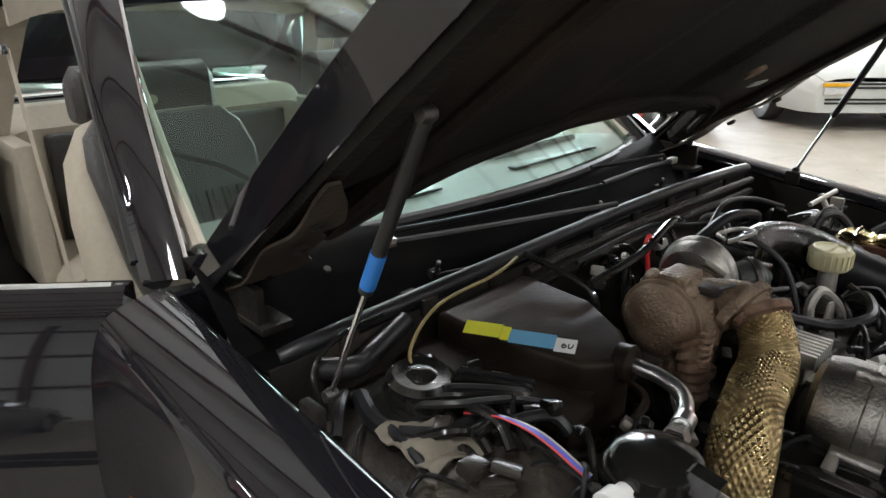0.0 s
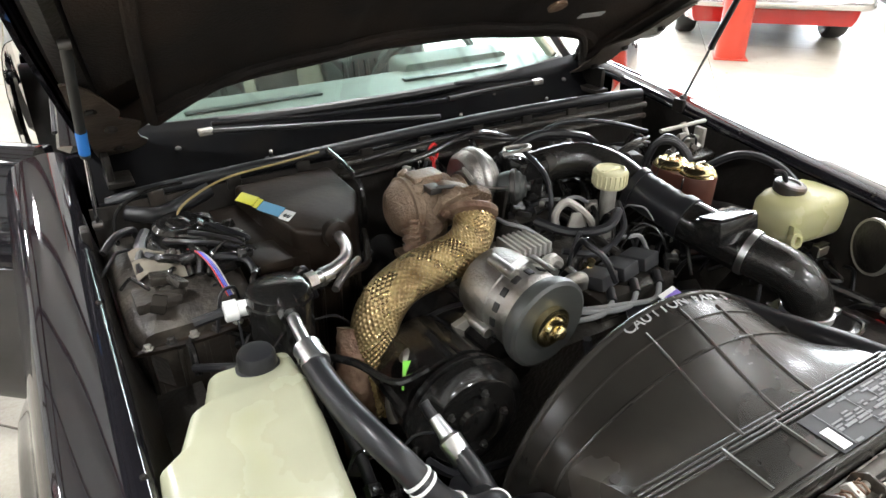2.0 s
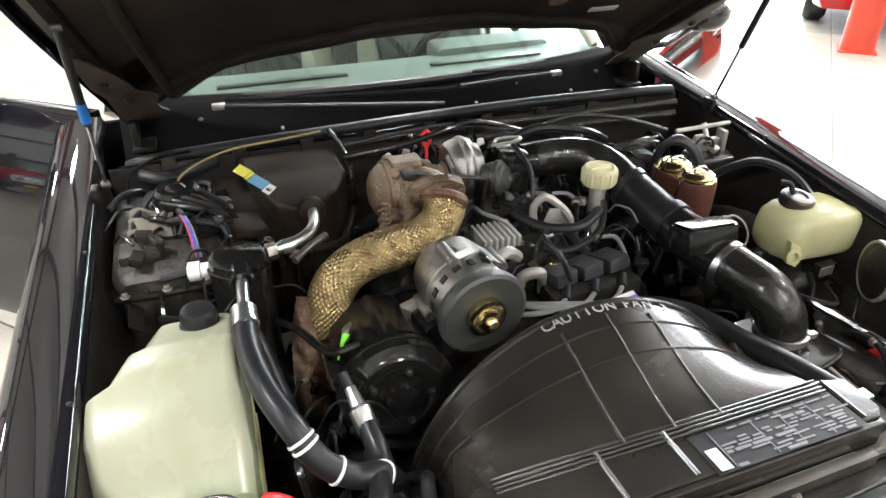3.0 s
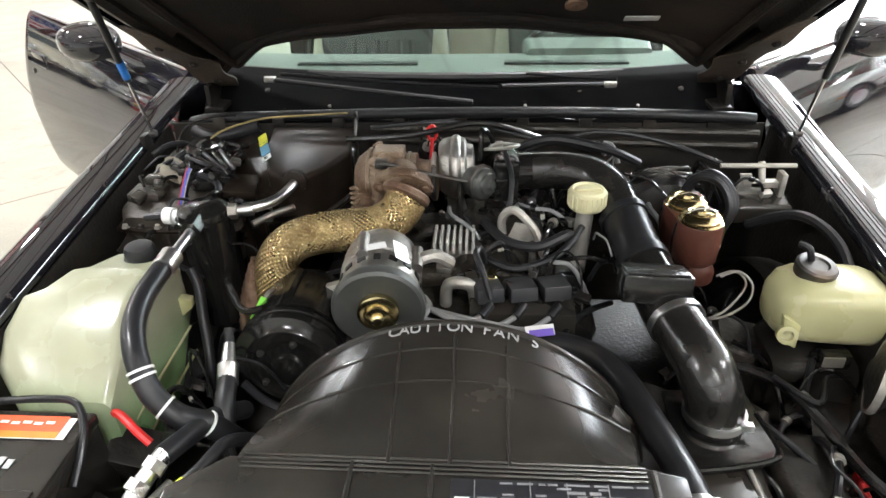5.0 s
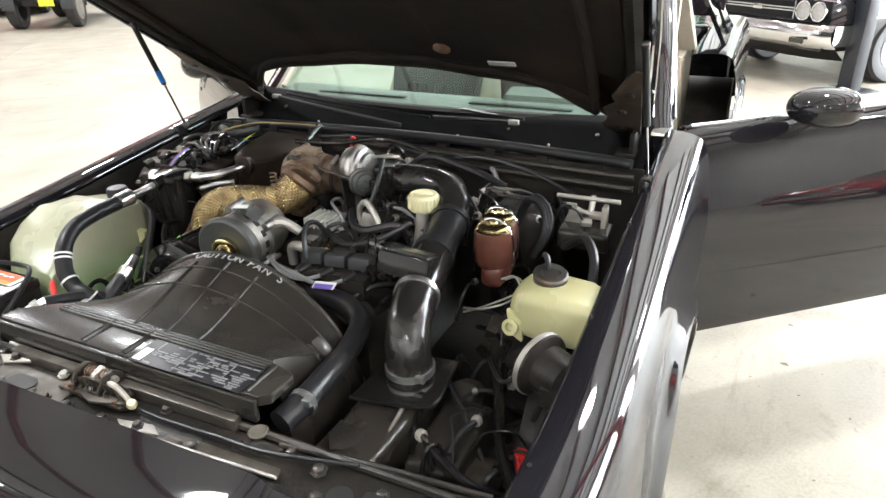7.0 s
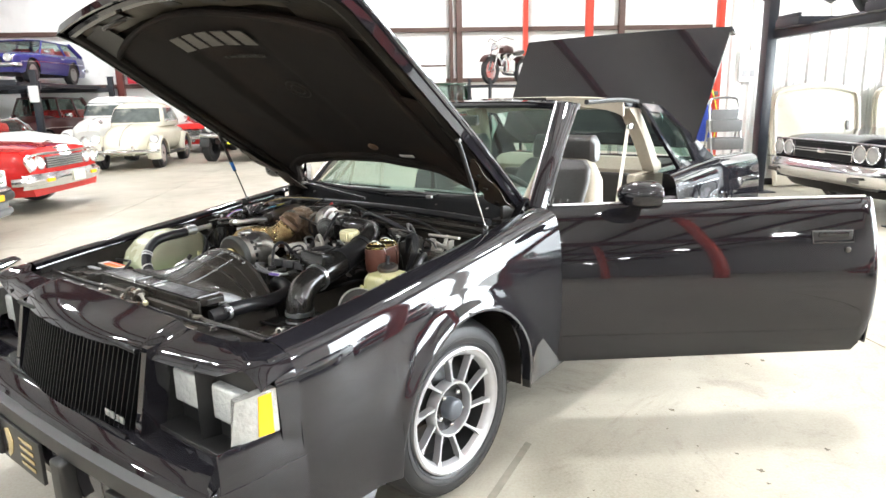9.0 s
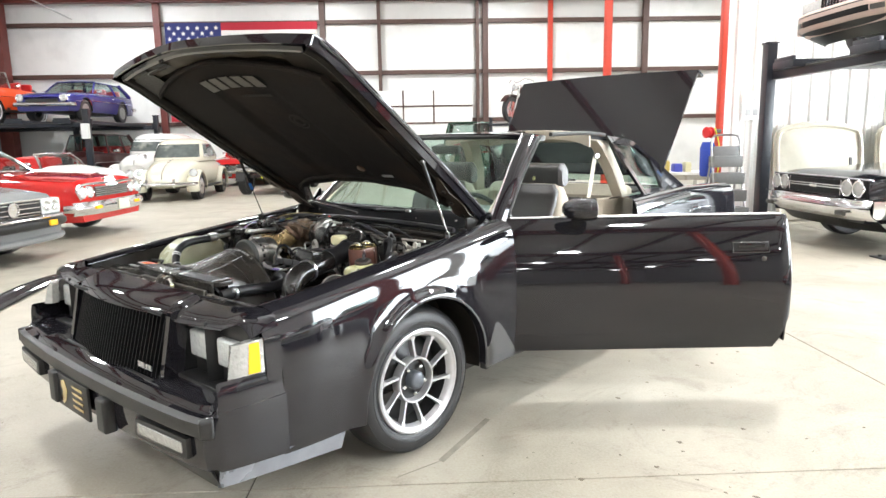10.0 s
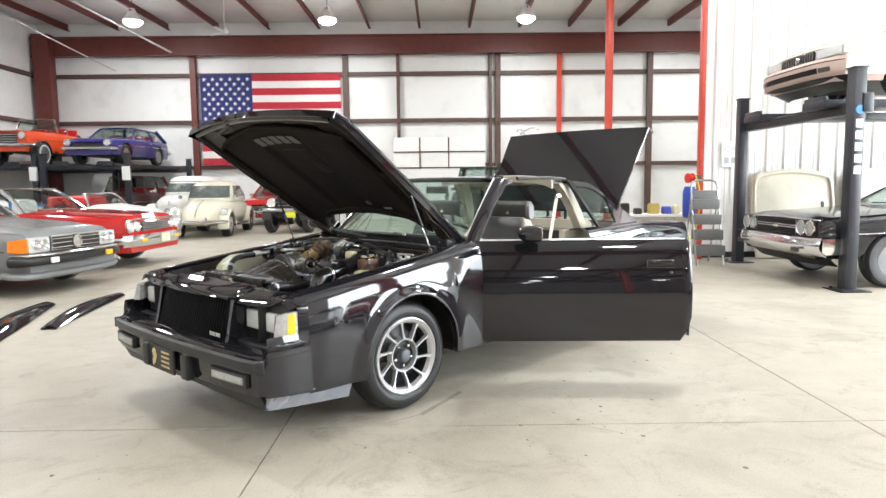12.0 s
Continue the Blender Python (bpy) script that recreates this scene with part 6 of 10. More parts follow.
# heater and air-conditioning case
top_ = prism([(-0.458, 1.43), (-0.25, 1.43), (-0.245, 1.30), (-0.285, 1.22), (-0.325, 1.178), (-0.372, 1.178), (-0.412, 1.21), (-0.442, 1.32)], 0.60, 0.897, "z", 0.011, 3)
low_ = prism([(-0.52, 1.43), (-0.43, 1.43), (-0.39, 1.19), (-0.48, 1.17), (-0.52, 1.30)], 0.60, 0.856, "z", 0.008, 2)
for b_ in (top_, low_):
    bmesh.ops.transform(b_, matrix=Matrix(((1, 0, 0, 0), (0, 1, 0, 0), (0, 0.07, 1, -0.07 * 1.3), (0, 0, 0, 1))), verts=b_.verts)
case = part("evaporator_case", join(top_, low_), CASE_BROWN, car, "dusty brown evaporator case", angle=40)
part("case_flange", tube([(-0.25, 1.43, 0.94), (-0.24, 1.36, 0.925), (-0.235, 1.30, 0.90), (-0.235, 1.29, 0.82)], 0.006, 8), GLOSS_BLACK, case)
ld, up_ = (Vector((-0.401, 1.218, 0.896)) - Vector((-0.458, 1.362, 0.887))).normalized(), Vector((0.8, 0.35, 0.45))
for f0, f1, m_, nm in ((0.0, 0.34, YELLOW, "yellow_label"), (0.34, 0.42, YELLOW, "yellow_label"), (0.42, 0.82, LABEL_BLUE, "blue_label"), (0.82, 1.0, LABEL_WHITE, "white_label")):
    c0 = Vector((-0.460, 1.364, 0.902)).lerp(Vector((-0.404, 1.216, 0.902)), (f0 + f1) / 2)
    patch(c0, -ld, up_.cross(-ld).cross(ld) * -1, 0.158 * (f1 - f0), 0.022, m_, nm, case, "", 0.010)
words("60", 0.017, Matrix.Translation((-0.4135, 1.2255, 0.912)) @ Matrix(((ld.x, 0.93, 0, 0), (ld.y, 0.30, 0, 0), (ld.z, 0.2, 1, 0), (0, 0, 0, 1))), TRIM_BLACK, "printed_number", case, 0.0006)
DUSTY = mat("dust_caked_plastic", (0.022, 0.0175, 0.0135), 0.5, vary=0.5, scale=22, stain=(0.11, 0.092, 0.07), stain_scale=13, stain_low=0.5, bump=0.3, bump_scale=90)
blw = part("blower_case", blob([(1.10, -0.615, 0.73, 0.17, 0.20, 0.02), (1.13, -0.615, 0.74, 0.20, 0.22, 0.03), (1.40, -0.61, 0.745, 0.22, 0.23, 0.03), (1.44, -0.61, 0.74, 0.2, 0.2, 0.03)]), DUSTY, car, "dust-caked blower housing")
part("blower_motor", lathe([(0.065, 0), (0.065, 0.012), (0.048, 0.02), (0.044, 0.045), (0.036, 0.052), (0.02, 0.05), (0.012, 0.056), (0, 0.056)], (-0.588, 1.325, 0.855), (0, -0.1, 1), 28), GLOSS_BLACK, blw, "black blower motor")
part("motor_seal", tube([(-0.52, 1.30, 0.868), (-0.55, 1.25, 0.868), (-0.62, 1.25, 0.866), (-0.66, 1.31, 0.866), (-0.64, 1.38, 0.868)], 0.012, 8), RUBBER, blw)
part("paper_scrap", sheet(lambda a, b: (-0.68 + 0.08 * a, 1.20 + 0.10 * b, 0.871 + 0.012 * math.sin(5 * a + 7 * b) * math.cos(6 * b)), steps(0, 1, 9), steps(0, 1, 9), 0.002), mat("grimy_white_scrap", (0.15, 0.13, 0.10), 0.85, vary=0.6, scale=30), blw, "crumpled pale sealing pad")
random.seed(5)
for i in range(12):
    x, y = random.uniform(-0.60, -0.50), random.uniform(1.17, 1.31)
    part("connector", box((x, y, 0.872 + random.uniform(0, .02)), (random.uniform(.015, .03), random.uniform(.02, .04), random.uniform(.012, .022)), 0.004, m=pose(0, 0, 0, random.uniform(-20, 20), random.uniform(-20, 20), random.uniform(0, 180))), GLOSS_BLACK, blw)
for i, m_ in enumerate((WIRE_RED, WIRE_BLUE, WIRE_BLUE, PALE_METAL)):
    part("wire", tube([(-0.590 + 0.002 * i, 1.245, 0.885), (-0.582 + 0.0028 * i, 1.20, 0.898 - 0.001 * i), (-0.572 + 0.003 * i, 1.15, 0.892), (-0.564 + 0.003 * i, 1.09, 0.866)], 0.0012, 6), m_, blw)
part("old_hose", tube([(-0.59, 1.32, 0.89), (-0.57, 1.36, 0.915), (-0.48, 1.40, 0.935), (-0.36, 1.40, 0.945), (-0.27, 1.43, 0.94)], 0.0026, 6), WIRE_YEL, case)
part("wire_loop", tube([(-0.69, 1.36, 0.84), (-0.68, 1.42, 0.90), (-0.62, 1.44, 0.925), (-0.55, 1.44, 0.93)], 0.0035, 6), GLOSS_BLACK, case)
part("heater_hose", tube([(-0.66, 1.44, 0.89), (-0.62, 1.42, 0.885), (-0.58, 1.435, 0.88), (-0.50, 1.45, 0.90)], 0.016, 10), RUBBER, case)

random.seed(15)
for i in range(6):
    part("case_rib", tube([(-0.49 + 0.035 * i, 1.168 + 0.002 * i, 0.63), (-0.487 + 0.035 * i, 1.160 + 0.002 * i, 0.80)], 0.004, 6, smooth=False), CASE_BROWN, case)
part("case_seam", tube([(-0.52, 1.42, 0.80), (-0.518, 1.30, 0.80), (-0.50, 1.195, 0.80), (-0.48, 1.152, 0.80), (-0.31, 1.16, 0.80), (-0.268, 1.215, 0.80), (-0.236, 1.30, 0.80)], 0.007, 8), CASE_BROWN, case)
part("case_step", box((-0.47, 1.20, 0.855), (0.07, 0.08, 0.02), 0.006, m=pose(0, 0, 0, 4, 6, 10)), CASE_BROWN, case)
part("pipe_boss", lathe([(0.026, -0.02), (0.026, 0.0), (0.017, 0.004), (0.013, 0.004)], (-0.342, 1.168, 0.878), (0.05, -1, 0.1), 18), CASE_BROWN, case)
part("blower_flange", tube([(-0.515, 1.13, 0.80), (-0.515, 1.11, 0.80), (-0.60, 1.098, 0.80), (-0.70, 1.105, 0.80), (-0.716, 1.14, 0.80), (-0.722, 1.38, 0.81)], 0.008, 8), CASE_BROWN, blw)
for i in range(6):
    bolt((-0.52 - 0.035 * i, 1.098, 0.807), (0, 0, 1), 0.006, blw, PALE_METAL if i % 2 else STEEL_DARK)
for i in range(5):
    part("blower_rib", box((-0.53 - 0.04 * i, 1.112, 0.75), (0.008, 0.03, 0.08), 0.002), DUSTY, blw)
part("resistor_cover", box((-0.66, 1.16, 0.858), (0.07, 0.06, 0.02), 0.006), DUSTY, blw)
part("terminal_block", box((-0.545, 1.20, 0.866), (0.06, 0.045, 0.022), 0.006, m=pose(0, 0, 0, 0, 0, 20)), GLOSS_BLACK, blw)
for i in range(5):
    part("harness", tube([(-0.62 + 0.02 * i, 1.30, 0.885), (-0.60 + 0.015 * i, 1.25 + 0.01 * i, 0.90), (-0.54 + 0.012 * i, 1.22, 0.893), (-0.50, 1.20 + 0.012 * i, 0.878)], 0.005, 6), (RUBBER, GLOSS_BLACK)[i % 2], blw)

# accumulator, pipes, refrigerant hose
accu = part("accumulator", lathe([(0.05, -0.26), (0.052, -0.02), (0.049, -0.006), (0.04, 0.0), (0, 0.002)], (-0.495, 1.05, 0.885), (0, 0, 1), 32), GLOSS_BLACK, car, "gloss black accumulator can")
part("can_rim", lathe([(0.052, -0.03), (0.055, -0.028), (0.055, -0.02), (0.052, -0.018)], (-0.495, 1.05, 0.885), (0, 0, 1), 32), GLOSS_BLACK, accu)
part("switch", lathe([(0.013, 0), (0.013, 0.014), (0.017, 0.015), (0.017, 0.034), (0.012, 0.036), (0, 0.036)], (-0.545, 1.055, 0.858), (-1, 0.1, 0), 16), WHITE_PLASTIC, accu, "white pressure switch")
part("switch_plug", rod((-0.581, 1.059, 0.858), (-0.625, 1.065, 0.85), 0.008, 8), RUBBER, accu)
part("pipe", tube([(-0.445, 1.055, 0.87), (-0.40, 1.065, 0.874), (-0.365, 1.085, 0.878), (-0.348, 1.12, 0.88), (-0.342, 1.165, 0.878)], 0.0105, 14), ALU_BRIGHT, accu, "bright aluminium pipe")
part("pipe_nut", lathe([(0.016, 0), (0.016, 0.016), (0.013, 0.018)], (-0.445, 1.055, 0.87), (1, 0.15, 0.05), 6), ALU, accu)
part("pipe_nut", lathe([(0.0135, 0), (0.0135, 0.02)], (-0.418, 1.06, 0.872), (1, 0.18, 0.05), 16), ALU_BRIGHT, accu)
part("pipe", tube([(-0.40, 1.05, 0.845), (-0.37, 1.08, 0.85), (-0.33, 1.11, 0.853)], 0.007, 10), ALU, accu)
HS = [(-0.502, 0.905, 0.857), (-0.505, 0.86, 0.853), (-0.502, 0.79, 0.850), (-0.49, 0.725, 0.842), (-0.468, 0.675, 0.818), (-0.44, 0.643, 0.775), (-0.40, 0.632, 0.742), (-0.36, 0.632, 0.728), (-0.33, 0.66, 0.66)]
hose = part("refrigerant_hose", tube(HS, 0.0185, 18), RUBBER, car, "black rubber refrigerant hose")
part("hose_fitting", tube([(-0.495, 1.0, 0.868), (-0.497, 0.967, 0.862), (-0.50, 0.92, 0.858)], 0.010, 14), ALU_BRIGHT, hose, "bright aluminium hose end")
part("crimp", lathe([(0.0195, -0.028), (0.021, -0.02), (0.0195, -0.012), (0.021, -0.004), (0.0195, 0.004), (0.021, 0.012), (0.015, 0.02)], (-0.502, 0.895, 0.857), (0, 1, 0.05), 18), ALU_BRIGHT, hose)
part("fitting_nut", lathe([(0.02, -0.02), (0.02, 0.012), (0.016, 0.016)], (-0.495, 1.0, 0.87), (0, 1, 0.15), 6), GLOSS_BLACK, hose)
for k in (26, 27, 33, 42):
    P = spline(HS, 6)
    band(P[k], P[k + 1] - P[k], 0.0187, 0.004, "cable_tie", hose, WHITE_PLASTIC)

# coolant bottle, battery, washer bottle
cb = part("coolant_bottle", blob([(0.652, -0.60, 0.62, 0.12, 0.18, 0.015), (0.660, -0.605, 0.63, 0.155, 0.215, 0.02), (0.70, -0.625, 0.655, 0.205, 0.25, 0.022), (0.745, -0.630, 0.672, 0.212, 0.285, 0.022), (0.80, -0.625, 0.692, 0.205, 0.303, 0.02), (0.815, -0.612, 0.699, 0.178, 0.298, 0.02), (0.865, -0.598, 0.722, 0.158, 0.265, 0.02), (0.88, -0.588, 0.730, 0.138, 0.24, 0.02), (0.945, -0.578, 0.762, 0.122, 0.151, 0.02), (0.962, -0.575, 0.765, 0.10, 0.115, 0.02)]), MILKY_FILLED, car, "milky yellowed coolant bottle with green coolant", angle=25)
for zz in (0.60, 0.66):
    part("mould_seam", tube([(-0.524, 0.70, zz), (-0.521, 0.80, zz + 0.01), (-0.517, 0.93, zz + 0.02)], 0.003, 6), MILKY, cb)
part("bottle_ear", prism([(-0.535, 0.76), (-0.495, 0.752), (-0.495, 0.735), (-0.535, 0.70)], 0.915, 0.935, "y", 0.004), MILKY, cb)
part("bottle_foot", prism([(-0.70, 0.66), (-0.715, 0.645), (-0.70, 0.63), (-0.66, 0.64), (-0.66, 0.66)], 0.70, 0.71, "z", 0.003), MILKY, cb)
part("bottle_cap", lathe([(0.031, -0.004), (0.031, 0.012), (0.028, 0.015), (0.027, 0.030), (0.024, 0.036), (0.015, 0.038), (0, 0.037)], (-0.57, 0.925, 0.832), (0, 0, 1), 24), RUBBER, cb, "black rubber cap")
part("overflow_hose", tube([(-0.50, 0.955, 0.80), (-0.485, 0.94, 0.77), (-0.47, 0.90, 0.72), (-0.455, 0.86, 0.66), (-0.45, 0.82, 0.6)], 0.010, 10), RUBBER, cb)
bat = part("battery", join(box((-0.635, 0.52, 0.63), (0.20, 0.225, 0.19), 0.006), box((-0.635, 0.52, 0.732), (0.204, 0.229, 0.022), 0.005)), PLASTIC, car, "black car battery with red and white label")
patch((-0.635, 0.597, 0.744), (1, 0, 0), (0, 1, 0), 0.165, 0.042, LABEL_WHITE, "white_label", bat)
patch((-0.625, 0.601, 0.745), (1, 0, 0), (0, 1, 0), 0.12, 0.038, ORANGE, "red_label", bat)
patch((-0.615, 0.583, 0.7455), (1, 0, 0), (0, 1, 0), 0.10, 0.012, mat("orange_label", (0.8, 0.25, 0.03), 0.5), "orange_label", bat)
for i in range(5):
    patch((-0.66 + 0.018 * i, 0.606 - 0.002 * (i % 2), 0.7465), (1, 0, 0), (0, 1, 0), 0.013, 0.005, LABEL_WHITE, "print_bar", bat)
for i in range(7):
    patch((-0.69 + 0.014 * i, 0.53, 0.744), (1, 0, 0), (0, 1, 0), 0.010, 0.016 + 0.004 * (i % 3), PRINT_GREY, "print_bar", bat)
part("vent_caps", join(box((-0.635, 0.47, 0.746), (0.19, 0.03, 0.008), 0.003), box((-0.60, 0.445, 0.75), (0.04, 0.03, 0.012), 0.004)), PLASTIC, bat)
part("battery_cable", tube([(-0.70, 0.645, 0.75), (-0.62, 0.648, 0.755), (-0.56, 0.635, 0.76), (-0.53, 0.59, 0.74), (-0.525, 0.53, 0.70)], 0.006, 8), RUBBER, bat)
part("red_cable", tube([(-0.520, 0.655, 0.722), (-0.505, 0.645, 0.728), (-0.49, 0.635, 0.726), (-0.47, 0.622, 0.718), (-0.45, 0.615, 0.70)], 0.007, 8), RED_PLASTIC, bat, "red terminal cable")
wb = part("washer_bottle", blob([(0.563, 0.91, 0.769, 0.06, 0.0555, 0.024), (0.57, 0.91, 0.774, 0.09, 0.0793, 0.028), (0.585, 0.908, 0.778, 0.112, 0.0967, 0.026), (0.61, 0.906, 0.781, 0.122, 0.1046, 0.024), (0.66, 0.902, 0.782, 0.126, 0.107, 0.024), (0.715, 0.895, 0.783, 0.124, 0.1046, 0.024), (0.735, 0.892, 0.783, 0.112, 0.0951, 0.026), (0.746, 0.89, 0.782, 0.08, 0.0713, 0.026)], "x"), MILKY, car, "yellowed washer fluid bottle")
part("bottle_ear", join(prism([(0.565, 0.79), (0.60, 0.77), (0.60, 0.72), (0.575, 0.735)], 0.848, 0.862, "y", 0.004), lathe([(0.017, 0), (0.017, 0.012), (0.010, 0.013), (0.009, 0.004), (0, 0.004)], (0.578, 0.852, 0.752), (-0.2, -1, 0.3), 16)), MILKY, wb)
part("washer_cap", lathe([(0.033, -0.01), (0.035, 0.003), (0.035, 0.010), (0.031, 0.014), (0.02, 0.015), (0.017, 0.012), (0, 0.012)], (0.632, 0.92, 0.838), (0.1, -0.15, 1), 24), STEEL_DARK, wb, "black rubber cap")
part("cap_hose", tube([(0.625, 0.928, 0.852), (0.62, 0.935, 0.872), (0.61, 0.95, 0.872)], 0.006, 8), RUBBER, wb)
part("washer_support", blob([(0.57, 0.90, 0.62, 0.12, 0.14, 0.02), (0.60, 0.90, 0.63, 0.16, 0.16, 0.03), (0.70, 0.89, 0.63, 0.16, 0.15, 0.03)], "x"), BAY_BLACK, wb)

# brake reservoir unit
RC = ((0.466, 1.04), (0.456, 1.106))


def stadium(k, z):
    """Outline round the two reservoir caps."""
    (x0, y0), (x1, y1) = RC
    pts = [(x0 + 0.043 * k * math.cos(a), y0 + 0.043 * k * math.sin(a), z) for a in (math.pi + math.pi * i / 12 for i in range(13))]
    return pts + [(x1 + 0.043 * k * math.cos(a), y1 + 0.043 * k * math.sin(a), z) for a in (math.pi * i / 12 for i in range(13))]


res = part("brake_unit", loft([stadium(k, z) for z, k in ((0.784, 0.86), (0.79, 0.96), (0.82, 0.99), (0.864, 1.0), (0.868, 0.97))]), MAROON, car, "dusty red-brown brake fluid reservoir")
for cx, cy in RC:
    part("reservoir_cap", lathe([(0.040, 0), (0.041, 0.003), (0.037, 0.006), (0.038, 0.010), (0.034, 0.015), (0.025, 0.019), (0.022, 0.016), (0.010, 0.017), (0.008, 0.022), (0, 0.023)], (cx, cy, 0.866), (0, 0, 1), 32), BRASS, res, "gold-plated cap")
    part("wire_bail", tube([(cx - 0.044, cy - 0.004, 0.76), (cx - 0.0455, cy, 0.85), (cx - 0.02, cy, 0.889), (cx + 0.02, cy, 0.889), (cx + 0.0455, cy, 0.85), (cx + 0.044, cy + 0.004, 0.77)], 0.0022, 6), CHROME, res)
part("pump_body", blob([(1.0, 0.474, 0.765, 0.03, 0.03, 0.012), (1.008, 0.474, 0.765, 0.05, 0.05, 0.018), (1.04, 0.472, 0.765, 0.062, 0.055, 0.02), (1.10, 0.468, 0.77, 0.062, 0.055, 0.02)]), MAROON, res)
for i in range(2):
    part("brake_line", tube([(0.505, 0.99 + 0.02 * i, 0.775 - 0.012 * i), (0.535, 0.985 + 0.02 * i, 0.79 - 0.012 * i), (0.555, 0.965 + 0.03 * i, 0.775 - 0.012 * i), (0.54, 0.935 + 0.03 * i, 0.755), (0.49, 0.91 + 0.01 * i, 0.74), (0.44, 0.93, 0.72 - 0.01 * i)], 0.0024, 8), PALE_METAL, res)
part("booster", lathe([(0.05, 0), (0.085, 0.02), (0.09, 0.05), (0.085, 0.1)], (0.45, 1.20, 0.77), (0, 1, 0), 28), BAY_BLACK, res)
for k in range(3):
    part("hose_loop", tube([(0.47, 1.20, 0.82), (0.49 + 0.01 * k, 1.19, 0.885 + 0.006 * k), (0.535 + 0.008 * k, 1.17, 0.885), (0.555 + 0.006 * k, 1.14, 0.84), (0.53, 1.13, 0.77)], 0.0085 - 0.001 * k, 8), RUBBER, res)
for i in range(7):
    part("wire", tube([(0.38 + random.uniform(-.01, .01), 1.24, 0.85), (0.41 + random.uniform(-.02, .02), 1.19, 0.895 + random.uniform(-.012, .012)), (0.46 + random.uniform(-.02, .02), 1.20, 0.89 + random.uniform(-.015, .015)), (0.50, 1.26, 0.87)], 0.003, 6), STEEL_DARK, res)
brk = part("servo_bracket", join(prism([(0.585, 0.89), (0.60, 0.85), (0.615, 0.855), (0.61, 0.89)], 1.20, 1.206, "y", 0.002), box((0.635, 1.215, 0.862), (0.075, 0.02, 0.014), 0.003), box((0.675, 1.21, 0.86), (0.012, 0.03, 0.06), 0.003), rod((0.64, 1.215, 0.86), (0.64, 1.24, 0.90), 0.007)), PALE_METAL, car, "bare metal servo bracket")
part("servo", box((0.635, 1.20, 0.815), (0.12, 0.07, 0.05), 0.012, 3, m=pose(0, 0, 0, 10, 0, 0)), PLASTIC, brk)
part("bracket_arm", box((0.612, 1.212, 0.850), (0.05, 0.014, 0.05), 0.003, m=pose(0, 0, 0, 0, 20, 0)), PALE_METAL, brk)
part("bracket_rail", rod((0.555, 1.235, 0.893), (0.705, 1.225, 0.898), 0.0055, 8), PALE_METAL, brk)

# lamp motor disc on the driver's side
dm = part("lamp_motor", lathe([(0.0, 0.012), (0.02, 0.014), (0.04, 0.004), (0.056, 0.002), (0.060, -0.004), (0.058, -0.012), (0.045, -0.02), (0.042, -0.07), (0.03, -0.08), (0, -0.08)], (0.668, 0.735, 0.765), (-0.85, 0.45, 0.05), 32), BAY_BLACK, car, "dark round lamp motor with bright rim")
part("bright_rim", lathe([(0.055, 0.002), (0.0605, 0.003), (0.062, -0.003), (0.0605, -0.008), (0.055, -0.006)], (0.668, 0.735, 0.765), (-0.85, 0.45, 0.05), 36), PALE_METAL, dm)
part("plug", box((0.71, 0.69, 0.745), (0.04, 0.05, 0.04), 0.006), PLASTIC, dm)
lm = part("relay", box((0.66, 0.83, 0.715), (0.045, 0.02, 0.03), 0.003), PLASTIC, car)
part("relay_face", box((0.652, 0.818, 0.718), (0.035, 0.004, 0.02), 0.001), PALE_METAL, lm)
part("red_clip", join(box((0.662, 0.67, 0.60), (0.02, 0.02, 0.03), 0.004), rod((0.655, 0.67, 0.61), (0.67, 0.64, 0.58), 0.006)), RED_PLASTIC, car, "red plastic clip")

# fan shroud and radiator cover
def shroud_point(a, v):
    """a from -1 to 1 across, v from 0 at the front to 1 at the rear."""
    s = math.copysign(abs(a) ** 0.9, a)
    ang = s * radians(82)
    rear = (0.012 + 0.315 * math.sin(ang), 0.55 + 0.315 * math.cos(ang))
    fx = max(-0.262, min(0.262, a * 0.36))
    over = max(0.0, abs(a * 0.36) - 0.262)
    front = (fx + math.copysign(over * 0.4, a), 0.802 - over * 2.2)
    k = (3 * v * v - 2 * v ** 3) * 0.55 + 0.45 * v
    y = 0.505 + 0.20 * v + 0.012 * (1 - abs(a)) * v
    return (front[0] + (rear[0] - front[0]) * k, y, front[1] + (rear[1] - front[1]) * k)


us_ = steps(-1, 1, 56)
sh = part("fan_shroud", sheet(shroud_point, us_, steps(0, 1, 18), 0.004), PLASTIC, car, "black moulded fan shroud with raised ribs")


def shroud_rib(pts, r=0.0035):
    return part("rib", tube([Vector(shroud_point(a, v)) for a, v in pts], r, 6, n=2), PLASTIC, sh)


def at_width(x, v):
    """Parameter across the shroud at which it stands at this width."""
    lo, hi = -1.0, 1.0
    for _ in range(30):
        mid = (lo + hi) / 2
        lo, hi = (mid, hi) if shroud_point(mid, v)[0] < x else (lo, mid)
    return (lo + hi) / 2


